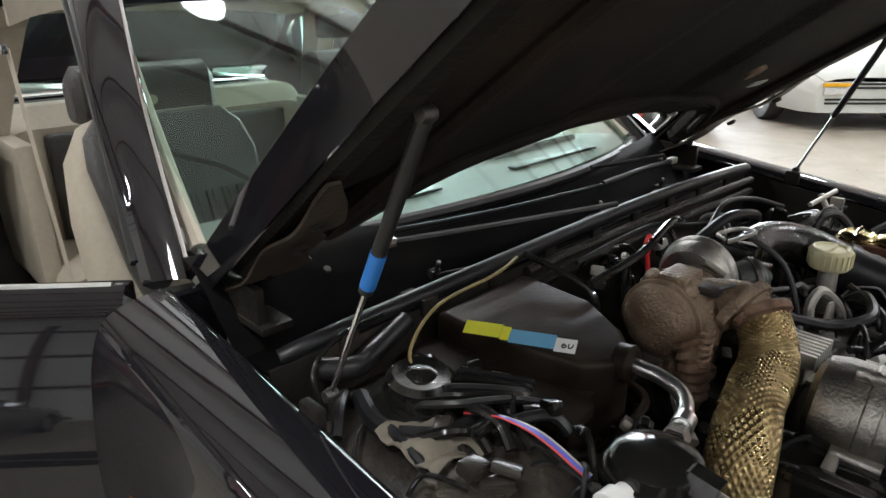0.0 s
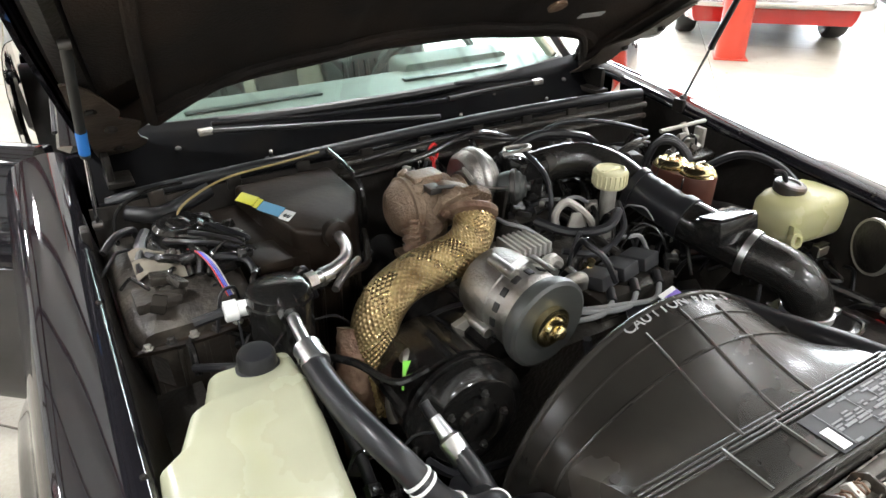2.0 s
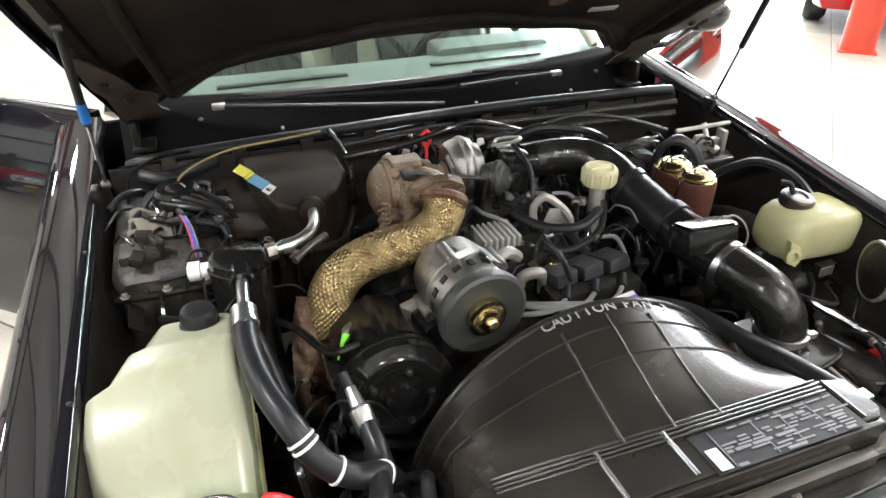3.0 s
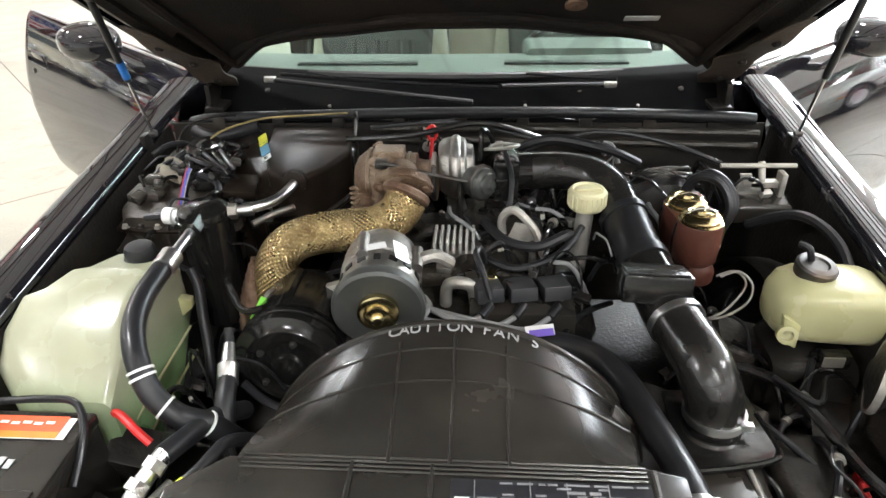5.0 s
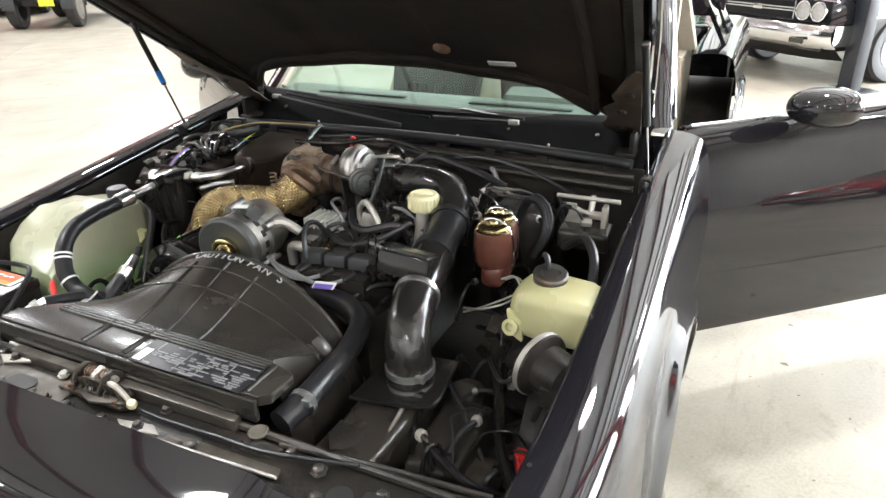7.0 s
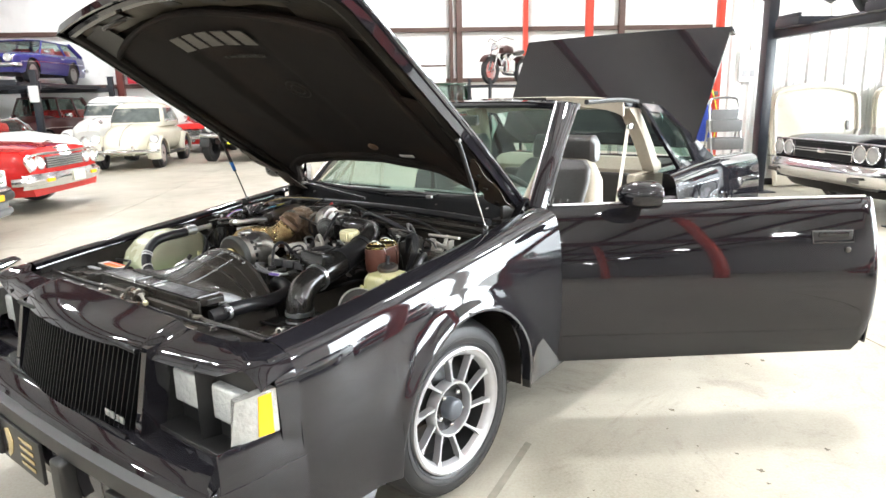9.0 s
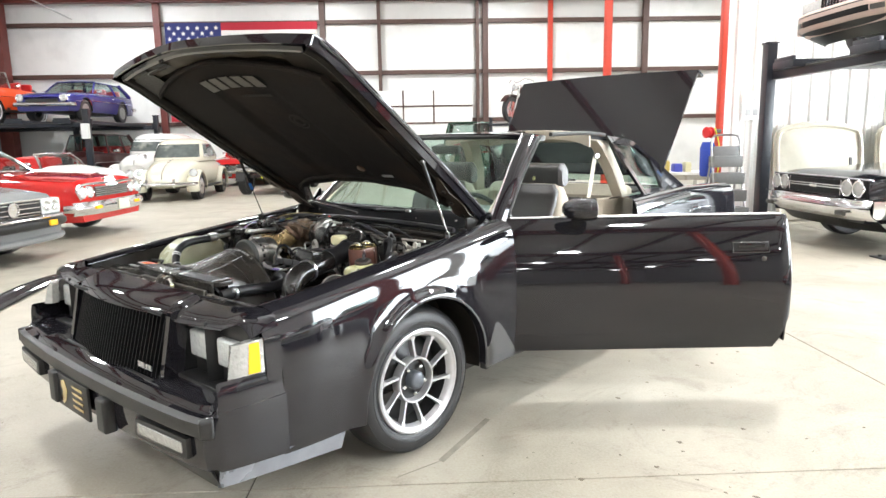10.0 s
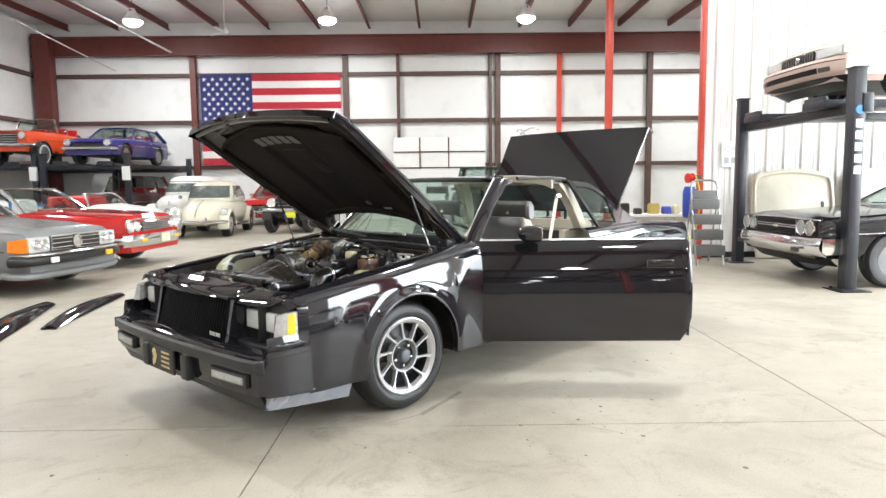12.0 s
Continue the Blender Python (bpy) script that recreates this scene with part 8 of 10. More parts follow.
# tangle of small hoses, wires, clips and connectors over the valley and down the driver's side
random.seed(33)
REGIONS = [((0.02, 0.30), (0.92, 1.30), (0.755, 0.85), 34), ((0.43, 0.70), (0.50, 1.22), (0.60, 0.72), 30), ((-0.62, -0.42), (1.02, 1.30), (0.775, 0.86), 16), ((-0.10, 0.20), (1.26, 1.40), (0.80, 0.92), 14), ((-0.46, -0.30), (0.62, 0.92), (0.62, 0.72), 12), ((0.33, 0.62), (1.16, 1.38), (0.78, 0.90), 14)]
for (x0, x1), (y0, y1), (z0, z1), n_ in REGIONS:
    for i in range(n_):
        p = Vector((random.uniform(x0, x1), random.uniform(y0, y1), random.uniform(z0, z1)))
        d = Vector((random.uniform(-1, 1), random.uniform(-1, 1), 0)).normalized() * random.uniform(0.03, 0.075)
        n = Vector((-d.y, d.x, 0)) * random.uniform(-0.6, 0.6)
        up = Vector((0, 0, random.uniform(0.01, 0.04)))
        r_ = random.choice((0.0022, 0.003, 0.0045, 0.006))
        pts = [p - d - up * 1.5, p - d * 0.5 + n * 0.5 + up * 0.4, p + up * 0.6 + n, p + d * 0.6 + n * 0.6, p + d - up * 1.8]
        w_ = part("engine_wire" if r_ < 0.004 else "vacuum_line", tube(pts, r_, 7, n=4), random.choice((GLOSS_BLACK, GLOSS_BLACK, RUBBER, RUBBER, GLOSS_BLACK, WIRE_GREY if z0 > 0.7 else RUBBER)), car)
        if i % 3 == 0:
            part("wire_clip", lathe([(r_ * 1.25, -0.006), (r_ * 1.7, -0.005), (r_ * 1.7, 0.005), (r_ * 1.25, 0.006)], pts[2], pts[3] - pts[1], 10), random.choice((PALE_METAL, ALU, GLOSS_BLACK)), w_)
        if i % 2 == 0:
            part("connector", box(p + d - up, (random.uniform(.014, .026), random.uniform(.014, .03), random.uniform(.012, .022)), 0.003, m=pose(0, 0, 0, random.uniform(-30, 30), random.uniform(-30, 30), random.uniform(0, 90))), random.choice((GLOSS_BLACK, PLASTIC, GLOSS_BLACK, PALE_METAL)), w_)

random.seed(44)
for i in range(26):
    x, y = random.uniform(-0.70, -0.50), random.uniform(1.12, 1.36)
    p = Vector((x, y, 0.862 + random.uniform(0.0, 0.022)))
    if i % 3:
        d = Vector((random.uniform(-1, 1), random.uniform(-1, 1), 0)).normalized() * random.uniform(0.02, 0.05)
        part("blower_harness", tube([p - d, p + Vector((0, 0, 0.012)), p + d * 0.8 + Vector((0.008, 0.006, 0.004)), p + d * 1.3 - Vector((0, 0, 0.014))], random.choice((0.003, 0.0045, 0.007)), 8, n=4), random.choice((GLOSS_BLACK, RUBBER, GLOSS_BLACK)), blw)
    else:
        part("connector", box(p, (random.uniform(.016, .035), random.uniform(.016, .04), random.uniform(.012, .024)), 0.004, m=pose(0, 0, 0, random.uniform(-25, 25), random.uniform(-25, 25), random.uniform(0, 180))), random.choice((GLOSS_BLACK, GLOSS_BLACK, PLASTIC)), blw)
part("sealing_pad", sheet(lambda a, b: (-0.69 + 0.06 * a, 1.13 + 0.10 * b, 0.858 + 0.012 * math.sin(6 * a + 5 * b) * math.cos(7 * b + a)), steps(0, 1, 10), steps(0, 1, 10), 0.004), DUSTY, blw)
part("sealing_pad", sheet(lambda a, b: (-0.50 + 0.05 * a, 1.12 + 0.05 * b, 0.80 + 0.010 * math.sin(7 * a + 4 * b)), steps(0, 1, 8), steps(0, 1, 8), 0.004), DUSTY, blw)
part("grey_shield", blob([(0.50, 0.585, 0.60, 0.10, 0.05, 0.015), (0.56, 0.59, 0.61, 0.12, 0.06, 0.02), (0.62, 0.60, 0.60, 0.10, 0.05, 0.02)]), DUSTY, car, "dust-caked splash shield")
part("drain_duct", blob([(0.70, 0.515, 0.60, 0.05, 0.07, 0.015), (0.76, 0.515, 0.62, 0.055, 0.08, 0.015), (0.80, 0.515, 0.61, 0.045, 0.06, 0.015)]), PALE_DUST, car)

# ---- coupe interior ----
def seat(x, y, sx):
    s = part("front_seat", blob([(y - 0.02, x, 0.50, 0.46, 0.12, 0.05), (y + 0.02, x, 0.51, 0.52, 0.16, 0.06), (y + 0.45, x, 0.49, 0.52, 0.17, 0.06), (y + 0.50, x, 0.48, 0.46, 0.14, 0.06)]), BEIGE, car, "beige and dark grey leather front seat")
    secs = []
    for z, yy, w, d in ((0.52, 0.44, 0.50, 0.16), (0.60, 0.46, 0.54, 0.18), (0.80, 0.52, 0.54, 0.17), (0.95, 0.57, 0.50, 0.14), (1.03, 0.60, 0.40, 0.11), (1.06, 0.61, 0.30, 0.07)):
        secs.append([(px, py, z) for px, py in rrect(x, y + yy, w, d, 0.06)])
    part("seat_back", loft(secs), BEIGE, s)
    secs = []
    for z, yy, w in ((0.58, 0.352, 0.34), (0.70, 0.380, 0.40), (0.85, 0.425, 0.43), (0.95, 0.466, 0.45), (1.02, 0.508, 0.42), (1.06, 0.535, 0.34)):
        secs.append([(px, py, z) for px, py in rrect(x, y + yy + 0.012, w, 0.05, 0.02)])
    part("back_insert", loft(secs), LEATHER, s, "dark grey leather insert")
    for i in range(7):
        part("pleat", tube([(x - 0.14 + 0.047 * i, y + 0.34, 0.60), (x - 0.14 + 0.047 * i, y + 0.372, 0.72), (x - 0.13 + 0.044 * i, y + 0.418, 0.86)], 0.012, 6), LEATHER, s)
    part("cushion_insert", blob([(y + 0.03, x, 0.585, 0.26, 0.03, 0.012), (y + 0.40, x, 0.575, 0.28, 0.03, 0.012)]), LEATHER, s)
    part("headrest", blob([(x - 0.19, y + 0.645, 1.10, 0.07, 0.11, 0.03), (x - 0.17, y + 0.64, 1.11, 0.10, 0.15, 0.04), (x + 0.17, y + 0.64, 1.11, 0.10, 0.15, 0.04), (x + 0.19, y + 0.645, 1.10, 0.07, 0.11, 0.03)], "x"), LEATHER, s, "dark grey leather headrest")
    for k in (-0.06, 0.06):
        part("headrest_post", rod((x + k, y + 0.63, 0.98), (x + k, y + 0.64, 1.06), 0.006), CHROME, s)
    part("seat_emblem", lathe([(0.014, 0), (0.014, 0.004), (0, 0.004)], (x, y + 0.588, 1.09), (0, -1, 0.2), 12), BRASS, s)
    part("seat_base", box((x, y + 0.24, 0.40), (0.44, 0.44, 0.10), 0.02), TRIM_BLACK, s)


seat(0.36, 2.05, 1)
seat(-0.36, 2.05, -1)
DASH = mat("pale_grey_dash", (0.15, 0.155, 0.14), 0.55, vary=0.15, scale=40, bump=0.2, bump_scale=300)
dash = part("dashboard", sheet(lambda x, q: (x * 0.655, ramp(q, [(0, 1.66), (0.5, 1.83), (0.8, 1.95), (1, 1.99)]) + 0.10 * x * x * (1 - q), ramp(q, [(0, 0.965), (0.5, 0.962), (0.8, 0.945), (0.9, 0.90), (1, 0.70)])), steps(-1, 1, 16), steps(0, 1, 16), 0.01), DASH, car, "pale grey padded dashboard")
for x in (-0.30, 0.28):
    part("defrost_vent", box((x, 1.76, 0.968), (0.34, 0.025, 0.006), 0.002), TRIM_BLACK, dash)
for i in range(4):
    part("air_vent", box((-0.5 + 0.33 * i, 1.975, 0.86), (0.14, 0.02, 0.05), 0.005), TRIM_BLACK, dash)
part("instrument_hood", blob([(1.88, 0.36, 0.955, 0.36, 0.04, 0.015), (1.97, 0.36, 0.955, 0.38, 0.06, 0.02)]), DASH, dash)
part("steering_wheel", moved(join(tube([(0.185 * math.cos(2 * math.pi * i / 36), 0.185 * math.sin(2 * math.pi * i / 36), 0) for i in range(37)], 0.013, 8, n=1), tube([(-0.18, 0, -0.01), (-0.05, 0.0, -0.03), (0.05, 0, -0.03), (0.18, 0, -0.01)], 0.02, 8), lathe([(0.05, -0.05), (0.06, -0.02), (0.045, -0.005), (0, 0)], seg=20)), axis_matrix((0.36, 2.10, 0.88), (0, 0.85, 0.55))), LEATHER, car, "black steering wheel")
rs_ = part("rear_seat", join(blob([(2.95, 0, 0.45, 1.16, 0.14, 0.05), (3.0, 0, 0.46, 1.2, 0.18, 0.06), (3.42, 0, 0.44, 1.2, 0.16, 0.06)]), blob([(3.38, 0, 0.68, 1.18, 0.50, 0.08), (3.45, 0, 0.72, 1.22, 0.56, 0.08), (3.55, 0, 0.72, 1.2, 0.56, 0.06)])), BEIGE, car, "beige rear bench seat")
for x in (-0.3, 0.3):
    part("seat_insert", box((x, 3.365, 0.72), (0.34, 0.05, 0.38), 0.02, 3), LEATHER, rs_)
part("cabin_floor", box((0, 2.55, 0.31), (1.46, 2.0, 0.03), 0.005), CARPET, car)
part("centre_console", box((0, 2.35, 0.45), (0.22, 0.8, 0.25), 0.03, 3), DASH, car)
part("parcel_shelf", box((0, 3.75, 0.95), (1.25, 0.42, 0.02), 0.005), CARPET, car)
part("mirror_inside", box((0, 2.20, 1.28), (0.22, 0.03, 0.055), 0.012, 3), TRIM_BLACK, car)
for sx in (1, -1):
    b_ = part("seat_belt", sheet(lambda t, w: Vector((sx * 0.60, 2.98, 1.22)).lerp(Vector((sx * 0.62, 2.72, 0.42)), t) + Vector((0, 0.048 * w, 0)), steps(0, 1, 8), [-0.5, 0.5], 0.002), BEIGE, car, "beige seat belt")
    part("belt_guide", box((sx * 0.615, 2.98, 1.22), (0.02, 0.06, 0.03), 0.006), CHROME, b_)
    part("door_sill", box((sx * 0.76, 2.35, 0.405), (0.10, 1.35, 0.012), 0.003), ALU, car)
    part("inner_quarter", box((sx * 0.60, 3.28, 0.70), (0.06, 0.46, 0.48), 0.02), BEIGE, car)
    part("door_jamb", sheet(lambda z, q: (sx * (0.66 + 0.16 * q), 1.70, z), steps(0.40, 0.93, 4), [0, 1], 0.02), BLACK_PAINT, car)

# ---- the other vehicles ----
DARK_GLASS = glass_mat("far_car_glass", (0.78, 0.84, 0.82))
INTERIOR = mat("dark_car_interior", (0.03, 0.03, 0.03), 0.7)


def car_wheel(parent, c, r, w, sx, rim_r, rim_mat, white=False):
    M = Matrix.Translation(c) @ Matrix.Diagonal((sx, 1, 1, 1)) @ pose(0, 0, 0, 0, 90, 0)
    t = part("wheel", moved(lathe([(rim_r * 0.95, -w), (r * 0.9, -w * 1.02), (r, -w * 0.85), (r, -w * 0.15), (r * 0.93, 0.0), (rim_r * 1.15, 0.006), (rim_r, -0.008), (rim_r * 0.95, -w)], seg=28, caps=False), M), TYRE, parent, "black tyre on a bright wheel")
    part("rim", moved(lathe([(rim_r * 1.02, 0.0), (rim_r * 0.92, -0.012), (rim_r * 0.8, -0.05), (rim_r * 0.45, -0.025), (rim_r * 0.35, -0.005), (rim_r * 0.2, 0.006), (0, 0.008)], seg=24), M), rim_mat, t)
    if white:
        part("white_wall", moved(lathe([(rim_r * 1.12, 0.0075), (rim_r * 1.36, 0.004)], seg=28, caps=False), M), LABEL_WHITE, t, "white side-wall stripe")
    for i in range(5):
        a = 2 * math.pi * i / 5
        part("wheel_slot", moved(lathe([(rim_r * 0.19, 0), (rim_r * 0.19, 0.006), (0, 0.006)], (rim_r * 0.66 * math.cos(a), rim_r * 0.62 * math.sin(a), -0.036), seg=8), M), TRIM_BLACK, t)


SECTION = [(0, 0.93), (0.15, 0.97), (0.3, 0.985), (0.52, 0.995), (0.60, 1.0), (0.64, 0.99), (0.75, 0.985), (0.85, 0.972), (0.92, 0.952), (0.97, 0.925), (1.0, 0.885)]
RIM_GREY = mat("grey_alloy", (0.34, 0.34, 0.33), 0.3, 0.9, vary=0.15, scale=30)


def make_car(name, label, category, m, colour, L, W, belt, low=0.26, wheels=(0.85, 3.7), r=0.33, plan=None, cabin=None, open_top=False, bumper=CHROME,
             lamps=None, grille=None, stripe=None, rim=RIM_GREY, white=False, seats=RED_PLASTIC, over=None, bend=0.05, flash=CHROME, crown=0.05):
    """A car with its nose at y = 0. belt: (y, z) line of hood, sides and deck; cabin: (windshield foot, roof front, roof rear, window foot, roof height)."""
    ca = thing(name, label, category, m)
    hw = W / 2
    plan = plan or [(0, 0.86), (0.25, 0.96), (0.8, 1.0), (L - 0.8, 1.0), (L - 0.2, 0.95), (L, 0.86)]
    zb = lambda y: ramp(y, belt)
    R = r + 0.055

    def lo(y):
        z = low
        for wy in wheels:
            if abs(y - wy) < R:
                z = max(z, r + math.sqrt(R * R - (y - wy) ** 2))
        return z

    ys = steps(0, L, 36)
    for wy in wheels:
        ys += [wy + R * math.cos(math.pi * i / 16) for i in range(17)]
    ys = sorted({round(y, 3) for y in ys if 0 <= y <= L})

    def side(sx):
        def f(y, s):
            top = zb(y)
            z = top + (min(lo(y), top - 0.02) - top) * s
            k = (z - low) / max(0.05, top - low)
            x = hw * ramp(y, plan) * ramp(k, SECTION)
            return (sx * x, y, z)
        return f

    def topf(y, a):
        return (a * hw * ramp(y, plan) * 0.885, y, zb(y) + bend * (1 - a ** 4) * 0.8)

    bms = [sheet(side(s_), ys, [0, .015, .03, .055, .08, .12, .15, .2, .25, .3, .36, .4, .45, .55, .7, .85, .95, 1], 0.01) for s_ in (1, -1)]
    hole = cabin and (cabin[0], cabin[3])
    hood_ys = [y for y in ys if not hole or y <= hole[0]] + ([hole[0]] if hole else [])
    deck_ys = ([hole[1]] if hole else []) + [y for y in ys if hole and y >= hole[1]]
    for seq in (hood_ys, deck_ys):
        if len(seq) > 1:
            bms.append(sheet(topf, seq, steps(-1, 1, 10), 0.01))
    for y, s in ((0.0, 1), (L, -1)):
        n = [(hw * ramp(y, plan) * ramp(k, SECTION), low + (zb(y) - low) * k) for k in (0, .15, .3, .5, .62, .75, .85, .92, .97, 1)]
        bms.append(loft([[(a * x, y - s * 0.0, z) for x, z in n] for a in steps(-1, 1, 6)], closed=False))
    part("body", join(*bms), colour, ca)
    if cabin:   # door seams, handle, sill and side flash
        for sx in (1, -1):
            f = side(sx)
            for dy in (cabin[0] + 0.12, cabin[0] + 0.12 + min(1.2, (cabin[3] - cabin[0]) * 0.62)):
                part("door_seam", sheet(lambda s, y: Vector(f(y, s)) + Vector((sx * 0.002, 0, 0)), steps(0.03, 0.93, 10), [dy - 0.005, dy + 0.005], 0.004), TRIM_BLACK, ca)
            hy = cabin[0] + 0.05 + min(1.2, (cabin[3] - cabin[0]) * 0.62)
            part("door_handle", box(Vector(f(hy - 0.1, 0.2)) + Vector((sx * 0.012, 0, 0)), (0.025, 0.13, 0.022), 0.008), CHROME, ca)
            part("sill", sheet(lambda y, s: Vector(f(y, s)) + Vector((sx * 0.004, 0, 0)), steps(wheels[0] + R + 0.03, wheels[1] - R - 0.03, 10), [0.9, 0.96, 1.0], 0.006), TRIM_BLACK, ca)
            if flash:
                part("side_flash", sheet(lambda y, s: Vector(f(y, s * (zb(y) - low) / (zb(y) - min(lo(y), zb(y) - 0.02)))) + Vector((sx * 0.006, 0, 0)), steps(0.25, L - 0.3, 30), [0.39, 0.41], 0.008), flash, ca, "bright side moulding")
            part("door_mirror", blob([(cabin[0] + 0.22, sx * hw * 0.98, zb(cabin[0]) + 0.07, 0.10, 0.06, 0.02), (cabin[0] + 0.28, sx * hw * 0.99, zb(cabin[0]) + 0.08, 0.15, 0.10, 0.03), (cabin[0] + 0.31, sx * hw * 0.99, zb(cabin[0]) + 0.08, 0.14, 0.09, 0.03)]), CHROME, ca)
        part("wiper", rod((-0.3, cabin[0] - 0.03, zb(cabin[0]) + bend + 0.02), (0.25, cabin[0] - 0.01, zb(cabin[0]) + bend + 0.035), 0.008, 6), TRIM_BLACK, ca)
    part("hood_seam", join(*[sheet(lambda y, a: Vector(topf(y, a)) + Vector((0, 0, 0.002)), steps(0.12, (cabin[0] if cabin else L) - 0.06, 12), [s_ * 0.86 - 0.006, s_ * 0.86 + 0.006], 0.003) for s_ in (1, -1)]), TRIM_BLACK, ca)
    part("underbody", box((0, L / 2, low + 0.06), (W * 0.8, L * 0.94, 0.1), 0.01), TRIM_BLACK, ca)
    for wy in wheels:
        for sx in (1, -1):
            part("wheel_housing", sheet(lambda a, x: (sx * x, wy + R * math.cos(a), r + R * math.sin(a)), steps(0, math.pi, 12), [hw * 0.62, hw * 0.97], 0.004), TRIM_BLACK, ca)
            car_wheel(ca, (sx * (hw - 0.035), wy, r), r, 0.2, sx, r * 0.60, rim, white)
    if cabin:
        a, b, c, d, h = cabin
        wb, wt = hw * 0.88, hw * 0.68
        za, zd = zb(a), zb(d)
        part("cabin_floor", box((0, (a + d) / 2, low + 0.2), (W * 0.8, d - a, 0.04), 0), INTERIOR, ca)
        for sy in (a + (d - a) * 0.42, a + (d - a) * 0.78):
            for sx in (1, -1):
                part("seat_back", blob([(sy, sx * 0.36, za - 0.05, 0.5, 0.5, 0.08), (sy + 0.12, sx * 0.36, za - 0.02, 0.48, 0.5, 0.08)]), seats, ca)
        def pillar(p, q, rr=0.03):
            return part("pillar", tube([p, Vector(p).lerp(Vector(q), 0.5) + Vector((0, -0.01, 0.015)), q], rr, 8), CHROME if open_top else colour, ca)
        g = part("windshield", sheet(lambda x, q: (x * (wb + (wt - wb) * q) * 0.97, a + (b - a) * q + 0.10 * x * x * (1 - q) - 0.06, za + bend * 0.6 + (h - za - bend * 0.6) * q), steps(-1, 1, 8), steps(0, 1, 4), 0.006), DARK_GLASS, ca)
        g.visible_shadow = False
        for sx in (1, -1):
            pillar((sx * wb * 0.99, a + 0.04, za), (sx * wt, b + 0.03, h))
        part("windshield_rail", tube([(-wt, b + 0.02, h), (0, b - 0.05, h + 0.01), (wt, b + 0.02, h)], 0.022, 8), CHROME if open_top else colour, ca)
        if not open_top:
            part("roof", sheet(lambda x, y: (x * wt * 1.04, y, h + crown * (1 - x ** 4) * math.sin(math.pi * min(1, max(0, (y - b + 0.25) / (c - b + 0.5)))) + 0.0), steps(-1, 1, 10), steps(b - 0.03, c + 0.03, 10), 0.03), over or colour, ca)
            g = part("rear_window", sheet(lambda x, q: (x * (wt + (wb - wt) * q) * 0.96, c + (d - c) * q, h + (zd - h) * q), steps(-1, 1, 6), steps(0, 1, 4), 0.006), DARK_GLASS, ca)
            g.visible_shadow = False
            for sx in (1, -1):
                pillar((sx * wb * 0.98, d - 0.05, zd), (sx * wt, c, h), 0.06)
                mid = (b + c) / 2 + 0.15
                pillar((sx * wb * 0.99, mid + 0.05, zb(mid)), (sx * wt, mid, h), 0.03)
                g = part("side_window", sheet(lambda t, q: (sx * (wb + (wt - wb) * q) * 0.985, (a + 0.1 + (d - a - 0.2) * t) * (1 - q) + (b + (c - b) * t) * q, zb(a) + (h - zb(a)) * q), steps(0, 1, 6), [0, 0.5, 1], 0.005), DARK_GLASS, ca)
                g.visible_shadow = False
        else:
            part("folded_top", blob([(d - 0.35, 0, zd + 0.02, W * 0.75, 0.16, 0.06), (d - 0.1, 0, zd + 0.03, W * 0.75, 0.2, 0.08), (d + 0.05, 0, zd + 0.01, W * 0.7, 0.12, 0.05)]), INTERIOR, ca)
    if bumper:
        for y, s in ((-0.05, -1), (L + 0.05, 1)):
            z = low + 0.2
            b_ = part("bumper", tube([(-hw * 0.98, y - s * 0.22, z), (-hw * 0.9, y - s * 0.06, z), (-hw * 0.5, y, z), (0, y + s * 0.01, z), (hw * 0.5, y, z), (hw * 0.9, y - s * 0.06, z), (hw * 0.98, y - s * 0.22, z)], 0.06, 10), bumper, ca, "chrome bumper")
    if grille:
        x, z0, z1, m_ = grille
        gr = part("grille", box((0, -0.005, (z0 + z1) / 2), (2 * x, 0.03, z1 - z0), 0.008), TRIM_BLACK, ca)
        for i in range(5):
            part("grille_bar", box((0, -0.024, z0 + (z1 - z0) * (i + 0.5) / 5), (2 * x, 0.012, 0.012), 0.003), m_, gr)
    for x, z, rr, sq in (lamps or ()):
        for sx in (1, -1):
            if sq:
                hl = part("headlamp", box((sx * x, -0.01, z), (rr * 2, 0.05, rr * sq), 0.01), LENS_CLEAR, ca, "clear headlamp")
            else:
                hl = part("headlamp", lathe([(rr * 1.15, -0.02), (rr * 1.15, 0.01), (rr, 0.02), (rr * 0.9, 0.012), (rr * 0.5, 0.02), (0, 0.024)], (sx * x, 0.0, z), (0, -1, 0), 20), CHROME, ca, "round chrome headlamp")
                part("lens", lathe([(rr * 0.92, 0.014), (rr * 0.5, 0.026), (0, 0.03)], (sx * x, 0.0, z), (0, -1, 0), 20), LENS_CLEAR, hl)
    # stripe: pale strips laid on the hood, painting in its glossy reflection
    if stripe:
        m_, xs_ = stripe
        for x in xs_:
            part("hood_reflection_strip", sheet(lambda y, a: Vector(topf(y, x / (hw * 0.9) + a)) + Vector((0, 0, 0.004)), steps(0.08, (cabin[0] if cabin else L) - 0.05, 10), [-0.16, 0.0, 0.16], 0.002), m_, ca, "pale hood reflection painted on as a strip")
    return ca


def park(u, v, heading, z=0.0):
    """Pose with the nose at (u, v) of the building frame and the given heading in degrees from the u axis."""
    return at_building(u, v, z, heading + 90)


